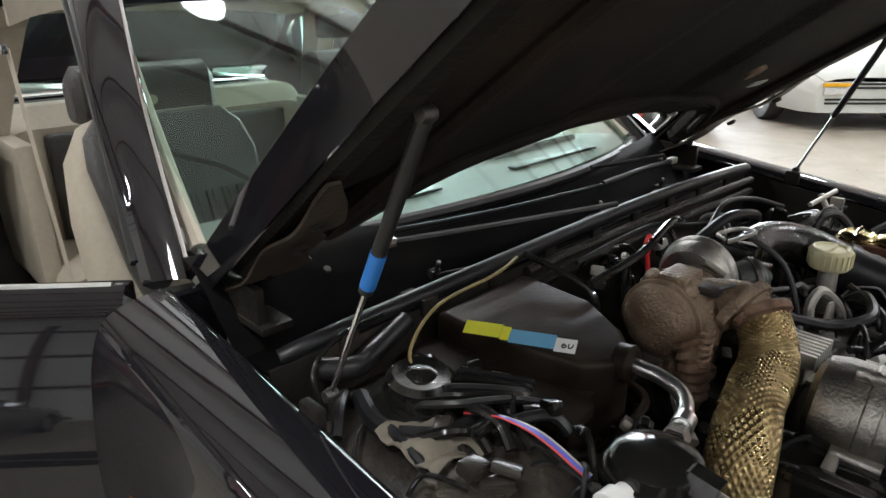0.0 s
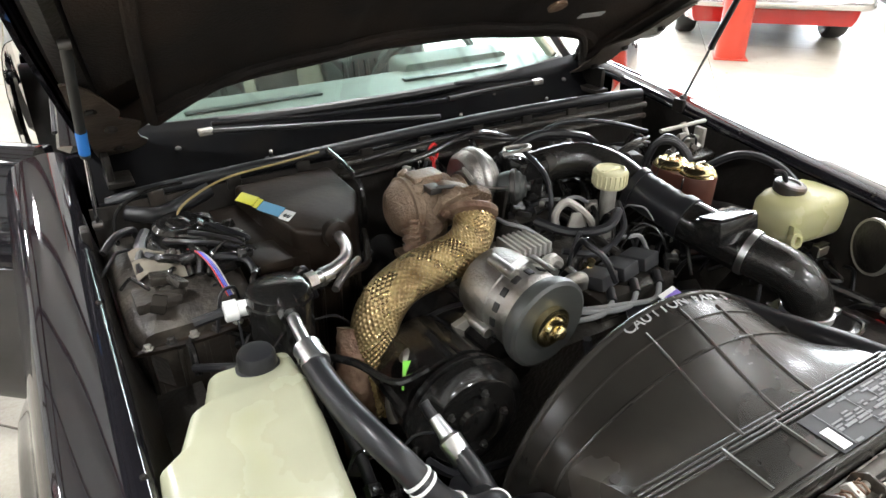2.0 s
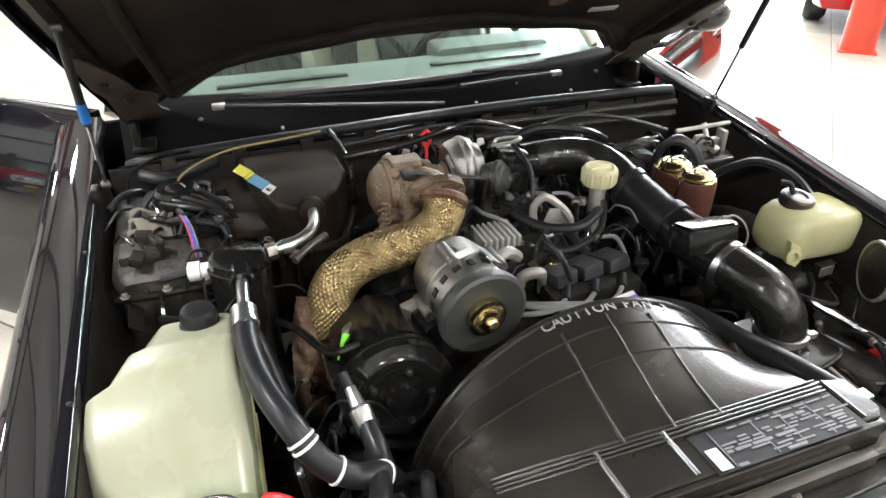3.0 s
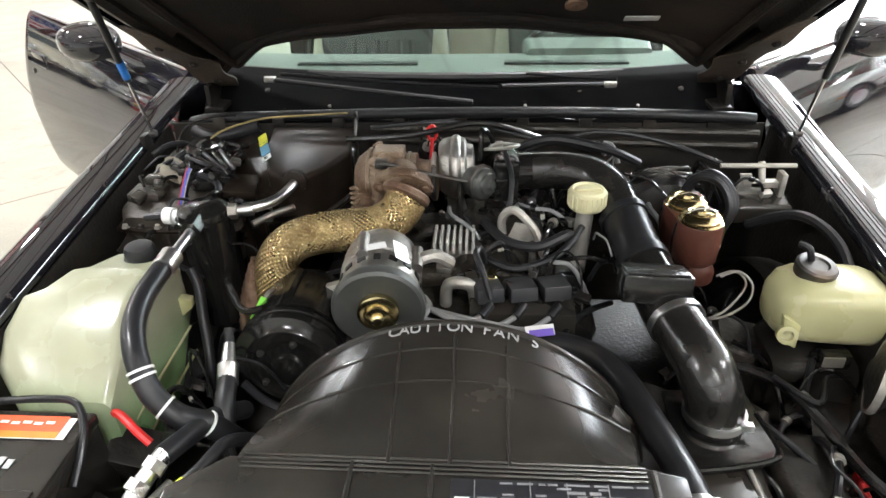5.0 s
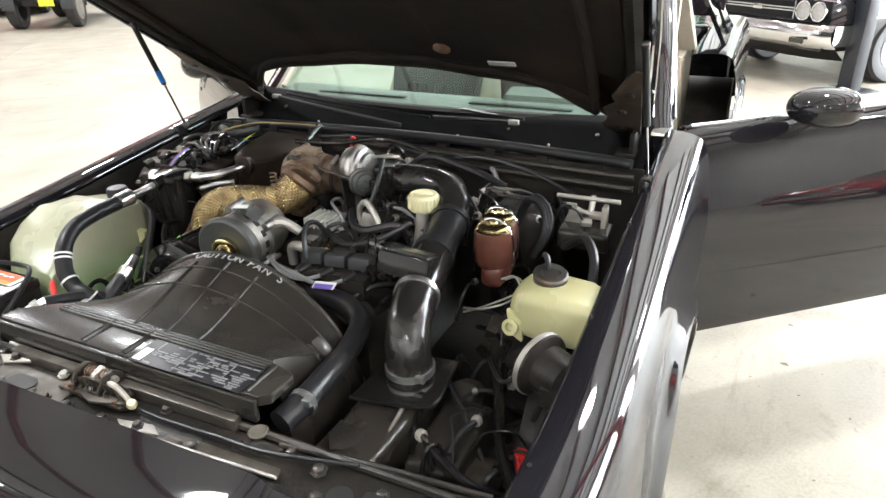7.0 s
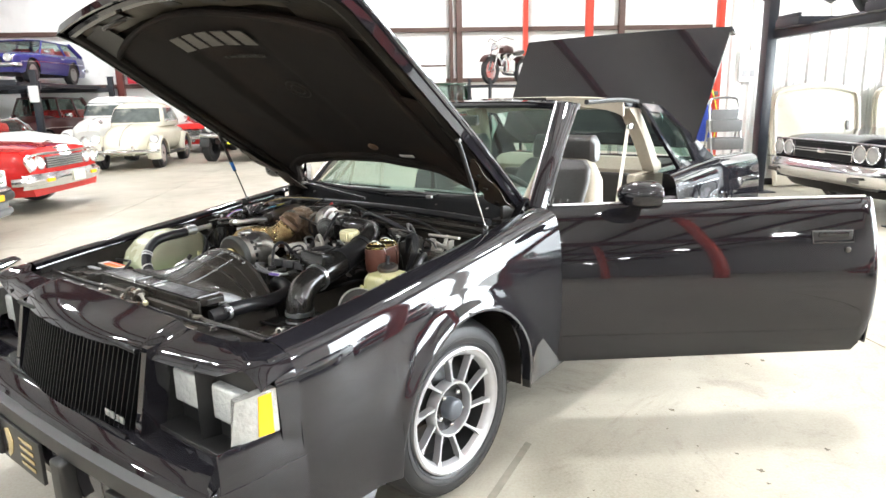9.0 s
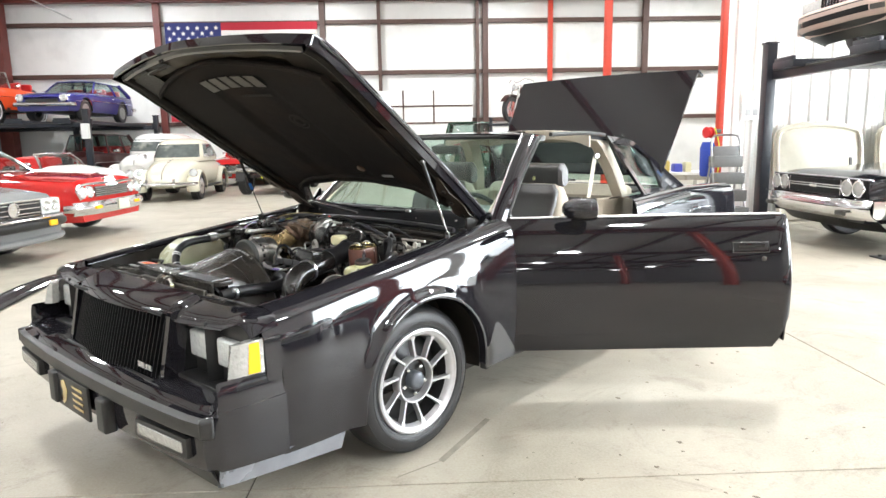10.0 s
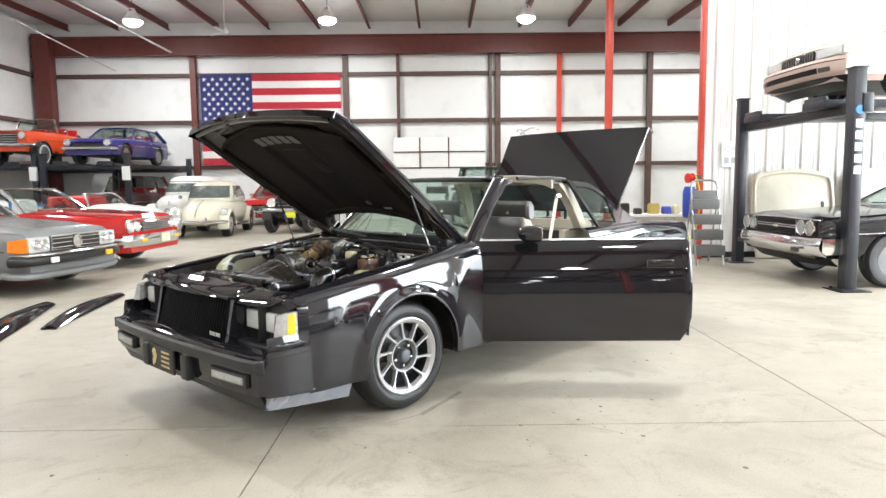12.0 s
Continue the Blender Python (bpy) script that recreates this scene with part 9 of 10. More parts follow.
SILVER = paint("silver_car_paint", (0.17, 0.175, 0.175), 0.22)
IVORY = paint("ivory_car_paint", (0.60, 0.57, 0.455), 0.2)
WHITE_CAR = paint("white_car_paint", (0.68, 0.67, 0.63), 0.2)
ORANGE_CAR = paint("orange_red_car_paint", (0.62, 0.07, 0.02), 0.2)
BLUE_CAR = paint("blue_violet_car_paint", (0.028, 0.026, 0.14), 0.18)
PINK_BEIGE = paint("pinkish_beige_car_paint", (0.48, 0.365, 0.315), 0.25)
MAROON_CAR = paint("maroon_car_paint", (0.05, 0.014, 0.014), 0.3)
SKY_BLUE = paint("sky_blue_car_paint", (0.03, 0.18, 0.45), 0.2)
DARK_GREEN = paint("dark_green_car_paint", (0.02, 0.06, 0.035), 0.25)
PANEL_PLATE = mat("pale_plate", (0.6, 0.58, 0.45), 0.5, vary=0.1)
# pale colour of the reflection painted onto the muscle car's black hood
HOOD_REFLECTION = mat("pale_hood_reflection", (0.55, 0.54, 0.50), 0.3, vary=0.05)

MUSCLE = [(0, 0.79), (0.15, 0.86), (0.6, 0.88), (1.55, 0.94), (3.2, 0.93), (4.2, 0.92), (4.9, 0.84)]
mu = make_car("muscle_car", "black 1970s muscle car with pale reflections painted on its hood, under the lift", "car", park(6.08, 5.2, 181), paint("black_car_paint_far", (0.01, 0.01, 0.012), 0.1), 4.9, 1.92, MUSCLE, 0.37, (0.95, 3.8), 0.345,
         plan=[(0, 0.95), (0.2, 0.985), (0.8, 1.0), (4.1, 1.0), (4.7, 0.95), (4.9, 0.86)], cabin=(1.5, 2.15, 3.0, 3.75, 1.30), crown=0.04, bumper=None, stripe=(HOOD_REFLECTION, (-0.33, 0.33)), rim=mat("dull_rally_wheel", (0.16, 0.16, 0.165), 0.45, 0.5, vary=0.3, scale=40))
part("nose_panel", box((0, -0.004, 0.735), (1.80, 0.03, 0.20), 0.012, 3), GRILLE_BLACK, mu, "black recessed nose panel")
gm = part("grille", box((0, -0.022, 0.735), (0.98, 0.02, 0.165), 0.006), GRILLE_BLACK, mu, "black grille with thin bright bars")
for z in (0.726, 0.752):
    part("grille_bar", box((0, -0.036, z), (0.94, 0.010, 0.010), 0.003), ALU_BRIGHT, gm)
part("grille_badge", box((0, -0.042, 0.739), (0.13, 0.014, 0.055), 0.008), CHROME, gm)
for sx in (1, -1):
    part("grille_end", box((sx * 0.49, -0.034, 0.735), (0.014, 0.02, 0.17), 0.004), CHROME, gm)
    for x in (0.60, 0.785):
        hl = part("headlamp", lathe([(0.094, -0.01), (0.094, 0.034), (0.088, 0.040), (0.080, 0.036), (0.076, 0.014), (0.04, 0.006), (0, 0.006)], (sx * x, -0.012, 0.738), (0, -1, 0), 24), CHROME, mu, "round headlamp in a chrome ring")
        part("lens", lathe([(0.077, 0.020), (0.05, 0.030), (0, 0.036)], (sx * x, -0.012, 0.738), (0, -1, 0), 20), LENS_CLEAR2, hl)
part("hood_lip", tube([(-0.90, 0.04, 0.835), (-0.86, -0.012, 0.842), (0, -0.03, 0.85), (0.86, -0.012, 0.842), (0.90, 0.04, 0.835)], 0.009, 6), CHROME, mu, "thin chrome hood lip")
part("front_bumper", sheet(lambda x, z: (x, -0.13 + 0.15 * abs(x / 0.97) ** 5 - 0.045 * math.sin(min(1.0, (z - 0.40) / 0.22) * math.pi * 0.9) + 0.05 * max(0.0, (0.47 - z) / 0.07), z), steps(-0.97, 0.97, 28), [0.40, 0.41, 0.43, 0.46, 0.50, 0.54, 0.575, 0.60, 0.615, 0.625], 0.01), CHROME, mu, "deep chrome front bumper")
part("bumper_shelf", box((0, -0.05, 0.618), (1.80, 0.15, 0.012), 0.004), CHROME, mu)
for sx in (1, -1):
    part("bumper_side", sheet(lambda y, z: (sx * (0.965 - 0.02 * max(0.0, (0.47 - z) / 0.07)), y, z), [0.02, 0.15, 0.3, 0.42], [0.42, 0.46, 0.52, 0.58, 0.615], 0.01), CHROME, mu)
    part("parking_lamp", box((sx * 0.70, -0.165, 0.475), (0.17, 0.02, 0.05), 0.012), STEEL_DARK, mu)
part("front_valance", sheet(lambda x, q: (x, -0.05 + 0.14 * abs(x / 0.92) ** 4 + 0.16 * q, 0.42 - 0.14 * q), steps(-0.92, 0.92, 12), steps(0, 1, 4), 0.01), GRILLE_BLACK, mu, "dark lower valance")
se = make_car("sedan", "pinkish-beige 1980s sedan raised on the four-post lift", "car", park(6.5, 5.6, 182, 2.33), PINK_BEIGE, 4.8, 1.82, [(0, 0.66), (0.1, 0.74), (1.3, 0.86), (3.5, 0.90), (4.8, 0.88)], 0.24, (0.95, 3.6), 0.33,
         cabin=(1.3, 1.9, 3.0, 3.6, 1.36), bumper=None)
for x in (-0.19, 0.19):
    gp = part("grille", box((x, -0.012, 0.622), (0.355, 0.04, 0.135), 0.01), GRILLE_BLACK, se, "dark split grille")
    for i in range(6):
        part("grille_bar", box((x - 0.14 + 0.056 * i, -0.034, 0.622), (0.008, 0.012, 0.12), 0.002), CHROME, gp)
part("grille_badge", lathe([(0.05, 0), (0.05, 0.012), (0.02, 0.016), (0, 0.016)], (0, -0.036, 0.622), (0, -1, 0), 20), CHROME, se)
for sx in (1, -1):
    hl = part("headlamp", blob([(0.05, sx * 0.615, 0.622, 0.46, 0.135, 0.02), (-0.008, sx * 0.61, 0.622, 0.44, 0.13, 0.02), (-0.026, sx * 0.605, 0.622, 0.40, 0.11, 0.02)]), LENS_CLEAR, se, "wide clear headlamp")
    part("lamp_divider", box((sx * 0.40, -0.02, 0.622), (0.014, 0.03, 0.13), 0.004), CHROME, se)
    part("corner_lamp", box((sx * 0.86, 0.10, 0.622), (0.03, 0.16, 0.11), 0.01), LENS_CLEAR2, se)
def sedan_bumper(x, z):
    return (x, -0.17 + 0.20 * abs(x / 0.95) ** 4 + ramp(z, [(0.30, 0.05), (0.34, 0.012), (0.40, 0.0), (0.50, 0.0), (0.535, 0.03), (0.55, 0.10)]), z)
part("front_bumper", sheet(sedan_bumper, steps(-0.95, 0.95, 26), [0.30, 0.32, 0.34, 0.40, 0.46, 0.50, 0.52, 0.535, 0.55], 0.012), PINK_BEIGE, se, "body-coloured moulded bumper")
part("bumper_groove", sheet(lambda x, z: Vector(sedan_bumper(x, z)) + Vector((0, -0.004, 0)), steps(-0.93, 0.93, 22), [0.478, 0.49], 0.006), TRIM_BLACK, se)
part("air_slot", sheet(lambda x, z: Vector(sedan_bumper(x, z)) + Vector((0, -0.005, 0)), steps(-0.60, 0.60, 12), [0.355, 0.38, 0.425], 0.006), GRILLE_BLACK, se, "dark air intake slot")
for sx in (1, -1):
    part("bumper_lamp", sheet(lambda x, z: Vector(sedan_bumper(sx * x, z)) + Vector((0, -0.006, 0)), steps(0.62, 0.78, 5), [0.36, 0.42], 0.006), STEEL_DARK, se, "smoked bumper lamp")
    part("bumper_side", sheet(lambda y, z: (sx * (0.935 + 0.012 * math.sin((z - 0.30) / 0.25 * math.pi)), y, z), steps(0.02, 0.55, 6), [0.30, 0.36, 0.42, 0.48, 0.55], 0.01), PINK_BEIGE, se)
part("front_valance", sheet(lambda x, q: (x * (1 - 0.08 * q), -0.11 + 0.18 * abs(x / 0.92) ** 4 + 0.30 * q, 0.31 - 0.15 * q), steps(-0.92, 0.92, 14), steps(0, 1, 4), 0.01), TRIM_BLACK, se, "black under-bumper valance")
ro = make_car("roadster", "silver-grey 1980s roadster with chrome grille", "car", park(-3.3, 5.05, -10), SILVER, 4.4, 1.80, [(0, 0.66), (0.12, 0.76), (0.6, 0.82), (1.5, 0.88), (3.0, 0.88), (4.4, 0.80)], 0.24, (0.85, 3.3), 0.32,
         cabin=(1.5, 1.95, 2.9, 3.1, 1.22), open_top=True, seats=INTERIOR, bumper=TRIM_BLACK, grille=None, flash=TRIM_BLACK)
cv = make_car("convertible", "bright red 1960s convertible with chrome bumper", "car", park(-3.42, 7.78, -4), RED_PAINT, 5.0, 1.92, [(0, 0.68), (0.12, 0.82), (0.6, 0.86), (1.7, 0.91), (3.5, 0.92), (5.0, 0.84)], 0.26, (0.95, 3.9), 0.34,
         cabin=(1.7, 2.2, 3.3, 3.7, 1.30), open_top=True, seats=WHITE_CAR, lamps=[(0.58, 0.68, 0.08, 0), (0.77, 0.68, 0.08, 0)], grille=(0.46, 0.60, 0.75, CHROME))
# nose of the silver roadster: wide barred grille with a round badge, twin lamps, amber corners, dark bumper with bright top
gr = part("grille", box((0, -0.012, 0.635), (0.86, 0.05, 0.19), 0.012), TRIM_BLACK, ro)
part("grille_surround", tube([(-0.43, -0.03, 0.545), (-0.43, -0.03, 0.725), (0.43, -0.03, 0.725), (0.43, -0.03, 0.545), (-0.43, -0.03, 0.545)], 0.012, 6, smooth=False), CHROME, gr)
for z in (0.58, 0.635, 0.69):
    part("grille_bar", box((0, -0.036, z), (0.84, 0.012, 0.012), 0.003), CHROME, gr)
part("round_badge", lathe([(0.085, 0), (0.085, 0.012), (0.07, 0.014), (0.07, 0.004), (0.02, 0.004), (0, 0.006)], (0, -0.045, 0.635), (0, -1, 0), 24), CHROME, gr, "round chrome badge")
for sx in (1, -1):
    hb = part("headlamp_unit", blob([(0.03, sx * 0.61, 0.635, 0.34, 0.19, 0.03), (-0.015, sx * 0.61, 0.635, 0.33, 0.18, 0.03)]), LENS_CLEAR, ro, "wide headlamp unit")
    for x in (0.54, 0.67):
        part("round_lamp", lathe([(0.062, 0), (0.062, 0.014), (0.052, 0.018), (0.03, 0.006), (0, 0.012)], (sx * x, -0.016, 0.64), (0, -1, 0), 20), CHROME, hb)
    part("amber_lamp", loft([[(sx * 0.785, -0.005, 0.55), (sx * 0.785, -0.005, 0.72), (sx * 0.75, 0.03, 0.72), (sx * 0.75, 0.03, 0.55)], [(sx * 0.85, 0.08, 0.55), (sx * 0.84, 0.08, 0.71), (sx * 0.79, 0.10, 0.71), (sx * 0.80, 0.10, 0.55)], [(sx * 0.872, 0.20, 0.56), (sx * 0.862, 0.20, 0.70), (sx * 0.82, 0.20, 0.70), (sx * 0.83, 0.20, 0.56)]]), LENS_ORANGE, ro, "orange corner lamp")
    part("bumper_lamp", box((sx * 0.50, -0.125, 0.44), (0.12, 0.03, 0.07), 0.01), LENS_AMBER if sx > 0 else LABEL_WHITE, ro)
part("bumper_top", tube([(-0.86, 0.16, 0.515), (-0.80, -0.02, 0.515), (-0.45, -0.09, 0.515), (0, -0.105, 0.515), (0.45, -0.09, 0.515), (0.80, -0.02, 0.515), (0.86, 0.16, 0.515)], 0.018, 8), CHROME, ro, "bright bumper top strip")
part("front_spoiler", tube([(-0.85, 0.30, 0.27), (-0.80, 0.03, 0.26), (0, -0.04, 0.25), (0.80, 0.03, 0.26), (0.85, 0.30, 0.27)], 0.045, 8), SILVER, ro)
# nose of the red convertible: chrome surround, wide bumper with plate
part("grille_surround", tube([(-0.84, -0.015, 0.59), (-0.86, -0.01, 0.78), (0, -0.03, 0.79), (0.86, -0.01, 0.78), (0.84, -0.015, 0.59)], 0.018, 8), CHROME, cv, "chrome grille surround")
part("front_bumper", sheet(lambda x, z: (x, -0.10 + 0.15 * abs(x / 0.94) ** 3 - 0.025 * math.sin((z - 0.36) / 0.19 * math.pi), z), steps(-0.94, 0.94, 20), steps(0.36, 0.55, 8), 0.01), CHROME, cv, "deep chrome front bumper")
part("plate_blank", box((0.1, -0.135, 0.46), (0.30, 0.012, 0.15), 0.004), PANEL_PLATE, cv, "pale plate, blank")
for sx in (1, -1):
    part("parking_lamp", box((sx * 0.55, -0.105, 0.46), (0.15, 0.03, 0.05), 0.01), LENS_AMBER, cv)
part("hood_emblem", box((0.0, 0.10, 0.845), (0.12, 0.03, 0.03), 0.01), CHROME, cv)
make_car("blue_convertible", "sky-blue convertible beside the red one", "car", park(-9.05, 14.0, -6), SKY_BLUE, 4.6, 1.8, [(0, 0.70), (0.2, 0.82), (1.5, 0.92), (4.6, 0.86)], 0.26, (0.85, 3.5), 0.33, cabin=(1.5, 2.0, 3.2, 3.5, 1.28), open_top=True)
def round_car(name, label, m, colour, low_, dome, wheel_y, r, fender, glass_z):
    """Rounded pre-war style body: low_ are rings (y, half width, bottom, top), dome rings (z, y front, y rear, half width)."""
    ca = thing(name, label, "car", m)
    secs = []
    for y, w, z0, z1 in low_:
        h = (z1 - z0) / 2
        ring = []
        for i in range(28):
            a = 2 * math.pi * i / 28
            c_, s_ = math.cos(a), math.sin(a)
            e = 0.62
            ring.append((w * math.copysign(abs(c_) ** e, c_), y, z0 + h + h * math.copysign(abs(s_) ** e, s_)))
        secs.append(ring)
    part("body", loft(secs), colour, ca)
    secs = []
    for z, ya, yb, w in dome:
        ring = []
        for i in range(32):
            a = 2 * math.pi * i / 32
            c_, s_ = math.cos(a), math.sin(a)
            ring.append((w * math.copysign(abs(c_) ** 0.5, c_), (ya + yb) / 2 + (yb - ya) / 2 * math.copysign(abs(s_) ** 0.6, s_), z))
        secs.append(ring)
    part("roof", loft(secs), colour, ca)

    def wall(z, a, out=0.006):
        """Point on the dome's side at a height and an angle."""
        lo_ = max((d for d in dome if d[0] <= z), key=lambda d: d[0])
        hi_ = min((d for d in dome if d[0] >= z), key=lambda d: d[0])
        k = 0 if hi_[0] == lo_[0] else (z - lo_[0]) / (hi_[0] - lo_[0])
        ya, yb, w = (lo_[j] + (hi_[j] - lo_[j]) * k for j in (1, 2, 3))
        c_, s_ = math.cos(a), math.sin(a)
        return ((w + out) * math.copysign(abs(c_) ** 0.5, c_), (ya + yb) / 2 + ((yb - ya) / 2 + out) * math.copysign(abs(s_) ** 0.6, s_), z)
    for nm, a0, a1 in (("windshield", -138, -42), ("rear_window", 62, 118), ("side_window", -26, 8), ("side_window", 14, 36), ("side_window", 172, 206), ("side_window", 144, 166)):
        part(nm, sheet(lambda a, z: wall(z, radians(a)), steps(a0, a1, 8), steps(glass_z[0], glass_z[1], 4), 0.004), SMOKE_GLASS, ca)
        edge = [wall(z, radians(a), 0.010) for a, z in [(a0, glass_z[0]), ((a0 + a1) / 2, glass_z[0]), (a1, glass_z[0]), (a1, glass_z[1]), ((a0 + a1) / 2, glass_z[1]), (a0, glass_z[1]), (a0, glass_z[0])]]
        part("window_trim", tube(edge, 0.010, 6, smooth=False), CHROME, ca)
    for sx in (1, -1):
        for wy in wheel_y:
            fd = part("fender", loft([[(sx * x, wy + fender[0] * k * math.cos(a), r + fender[1] * k * math.sin(a)) for a in steps(-0.25, math.pi + 0.25, 16)] for x, k in ((fender[2] - 0.30, 0.86), (fender[2] - 0.20, 1.0), (fender[2] - 0.08, 1.0), (fender[2] - 0.02, 0.95), (fender[2], 0.86), (fender[2] - 0.01, 0.80))], closed=False, caps=False), colour, ca)
            car_wheel(ca, (sx * (fender[2] - 0.045), wy, r), r, 0.16, sx, r * 0.62, CHROME)
            part("wheel_housing", lathe([(r + 0.03, -0.1), (r + 0.03, 0.04)], (sx * (fender[2] - 0.14), wy, r), (1, 0, 0), 24), TRIM_BLACK, ca)
        hl = part("headlamp", lathe([(0.085, -0.10), (0.105, -0.02), (0.108, 0.0), (0.095, 0.012)], (sx * (fender[2] - 0.14), wheel_y[0] - 0.34, 0.66), (0, -1, 0.28), 20), CHROME, ca, "round chrome headlamp")
        part("lens", lathe([(0.095, 0.008), (0.06, 0.030), (0, 0.040)], (sx * (fender[2] - 0.14), wheel_y[0] - 0.34, 0.66), (0, -1, 0.28), 20), LENS_CLEAR, hl)
        part("running_board", box((sx * (fender[2] - 0.09), (wheel_y[0] + wheel_y[1]) / 2, 0.29), (0.15, wheel_y[1] - wheel_y[0] - 0.72, 0.04), 0.012), TRIM_BLACK, ca)
        part("door_handle", box((sx * (dome[0][3] + 0.03), (wheel_y[0] + wheel_y[1]) / 2 + 0.35, glass_z[0] - 0.12), (0.03, 0.12, 0.02), 0.006), CHROME, ca)
        part("door_mirror", lathe([(0.05, 0), (0.055, 0.01), (0, 0.03)], (sx * (fender[2] - 0.02), wheel_y[0] + 0.55, glass_z[0] + 0.03), (0, -1, 0), 14), CHROME, ca)
    for y, s in ((low_[0][0] - 0.10, 1), (low_[-1][0] + 0.10, -1)):
        bp_ = part("bumper", tube([(-fender[2], y + s * 0.22, 0.42), (-fender[2] * 0.85, y + s * 0.05, 0.42), (0, y, 0.42), (fender[2] * 0.85, y + s * 0.05, 0.42), (fender[2], y + s * 0.22, 0.42)], 0.045, 10), CHROME, ca, "curved chrome bumper")
        for x in (-0.3, 0.3):
            part("bumper_guard", rod((x, y, 0.34), (x, y, 0.54), 0.03, 10), CHROME, bp_)
    part("hood_moulding", tube([(0, y, z1 + 0.004) for y, w, z0, z1 in low_ if y < wheel_y[0] + 0.4], 0.008, 6), CHROME, ca)
    return ca


SMOKE_GLASS = mat("smoky_window_glass", (0.10, 0.115, 0.11), 0.05, vary=0.6, scale=5, stain=(0.34, 0.34, 0.31), stain_scale=3, spec=0.6)
round_car("small_round_car", "ivory rounded small car with chrome hubcaps", park(-4.68, 13.0, -86), IVORY,
          [(0.02, 0.20, 0.36, 0.52), (0.10, 0.34, 0.32, 0.66), (0.35, 0.44, 0.30, 0.82), (0.75, 0.52, 0.28, 0.93), (1.15, 0.60, 0.27, 0.99), (1.7, 0.66, 0.26, 1.0), (2.9, 0.66, 0.26, 1.0), (3.4, 0.56, 0.28, 0.94), (3.8, 0.42, 0.30, 0.78), (4.0, 0.28, 0.34, 0.60)],
          [(0.92, 1.10, 3.45, 0.64), (1.02, 1.16, 3.38, 0.635), (1.14, 1.27, 3.24, 0.62), (1.26, 1.40, 3.06, 0.595), (1.36, 1.53, 2.86, 0.56), (1.43, 1.68, 2.62, 0.49), (1.475, 1.88, 2.36, 0.36), (1.487, 2.05, 2.2, 0.2)], (0.78, 3.18), 0.32, (0.47, 0.42, 0.76), (1.02, 1.34))
round_car("panel_van", "white rounded 1940s panel car", park(-6.40, 15.6, -86), WHITE_CAR,
          [(0.0, 0.30, 0.42, 0.80), (0.15, 0.42, 0.38, 0.98), (0.6, 0.50, 0.34, 1.08), (1.2, 0.58, 0.32, 1.13), (1.6, 0.72, 0.32, 1.12), (4.0, 0.74, 0.32, 1.10), (4.5, 0.66, 0.36, 1.04), (4.7, 0.5, 0.42, 0.9)],
          [(1.05, 1.25, 4.60, 0.73), (1.15, 1.32, 4.56, 0.73), (1.30, 1.42, 4.50, 0.72), (1.45, 1.55, 4.42, 0.69), (1.56, 1.70, 4.25, 0.63), (1.64, 1.95, 3.95, 0.5), (1.67, 2.3, 3.5, 0.3)], (0.80, 3.75), 0.36, (0.52, 0.47, 0.86), (1.16, 1.50))
make_car("red_coupe", "red coupe parked behind the ivory car", "car", park(-4.35, 18.2, -90), RED_PAINT, 4.4, 1.75, [(0, 0.66), (0.2, 0.80), (1.5, 0.92), (4.4, 0.86)], 0.26, (0.85, 3.4), 0.33, cabin=(1.5, 2.1, 3.0, 3.8, 1.34), lamps=[(0.6, 0.66, 0.1, 0)], grille=(0.4, 0.5, 0.66, CHROME))
oldc = make_car("vintage_car", "black vintage car with upright grille and spare parts", "car", park(-2.75, 14.6, -97), paint("old_black_paint", (0.012, 0.012, 0.012), 0.25), 3.6, 1.35, [(0, 0.95), (0.9, 1.08), (3.6, 1.05)], 0.45, (0.35, 2.9), 0.38, plan=[(0, 0.45), (0.9, 0.6), (1.3, 1.0), (3.6, 1.0)],
                cabin=(1.2, 1.3, 3.2, 3.5, 1.80), lamps=[(0.40, 0.85, 0.11, 0)], grille=(0.22, 0.55, 1.0, CHROME), bend=0.05)
part("yellow_plate", box((0.18, -0.12, 0.52), (0.28, 0.02, 0.15), 0.004), YELLOW, oldc, "yellow number plate, blank")
make_car("white_roadster", "white roadster with red seats", "car", park(-5.1, 11.6, -10), WHITE_CAR, 3.5, 1.5, [(0, 0.62), (0.3, 0.80), (1.1, 0.90), (3.5, 0.80)], 0.26, (0.6, 2.6), 0.31, cabin=(1.1, 1.35, 2.1, 2.4, 1.18), open_top=True, seats=RED_PLASTIC, lamps=[(0.55, 0.7, 0.1, 0)])
DECK_Z = 2.07
make_car("open_tourer", "orange-red 1940s open tourer with whitewall tyres on a lift", "car", park(-12.05, 17.3, -90, DECK_Z), ORANGE_CAR, 4.1, 1.65, [(0, 1.0), (0.2, 1.05), (1.5, 1.08), (4.1, 0.98)], 0.42, (0.6, 3.0), 0.36, plan=[(0, 0.72), (1.4, 0.85), (1.8, 1.0), (4.1, 0.95)],
                cabin=(1.5, 1.6, 2.9, 3.2, 1.55), open_top=True, lamps=[(0.45, 0.92, 0.10, 0)], grille=(0.32, 0.62, 0.98, CHROME), white=True)
wg = make_car("sports_wagon", "blue-violet 1970s sports estate on a lift", "car", park(-9.5, 17.2, -90, DECK_Z), BLUE_CAR, 4.35, 1.70, [(0, 0.64), (0.15, 0.76), (1.4, 0.86), (4.2, 0.88), (4.35, 0.80)], 0.28, (0.85, 3.3), 0.33, cabin=(1.45, 2.0, 3.7, 4.2, 1.26), lamps=None)
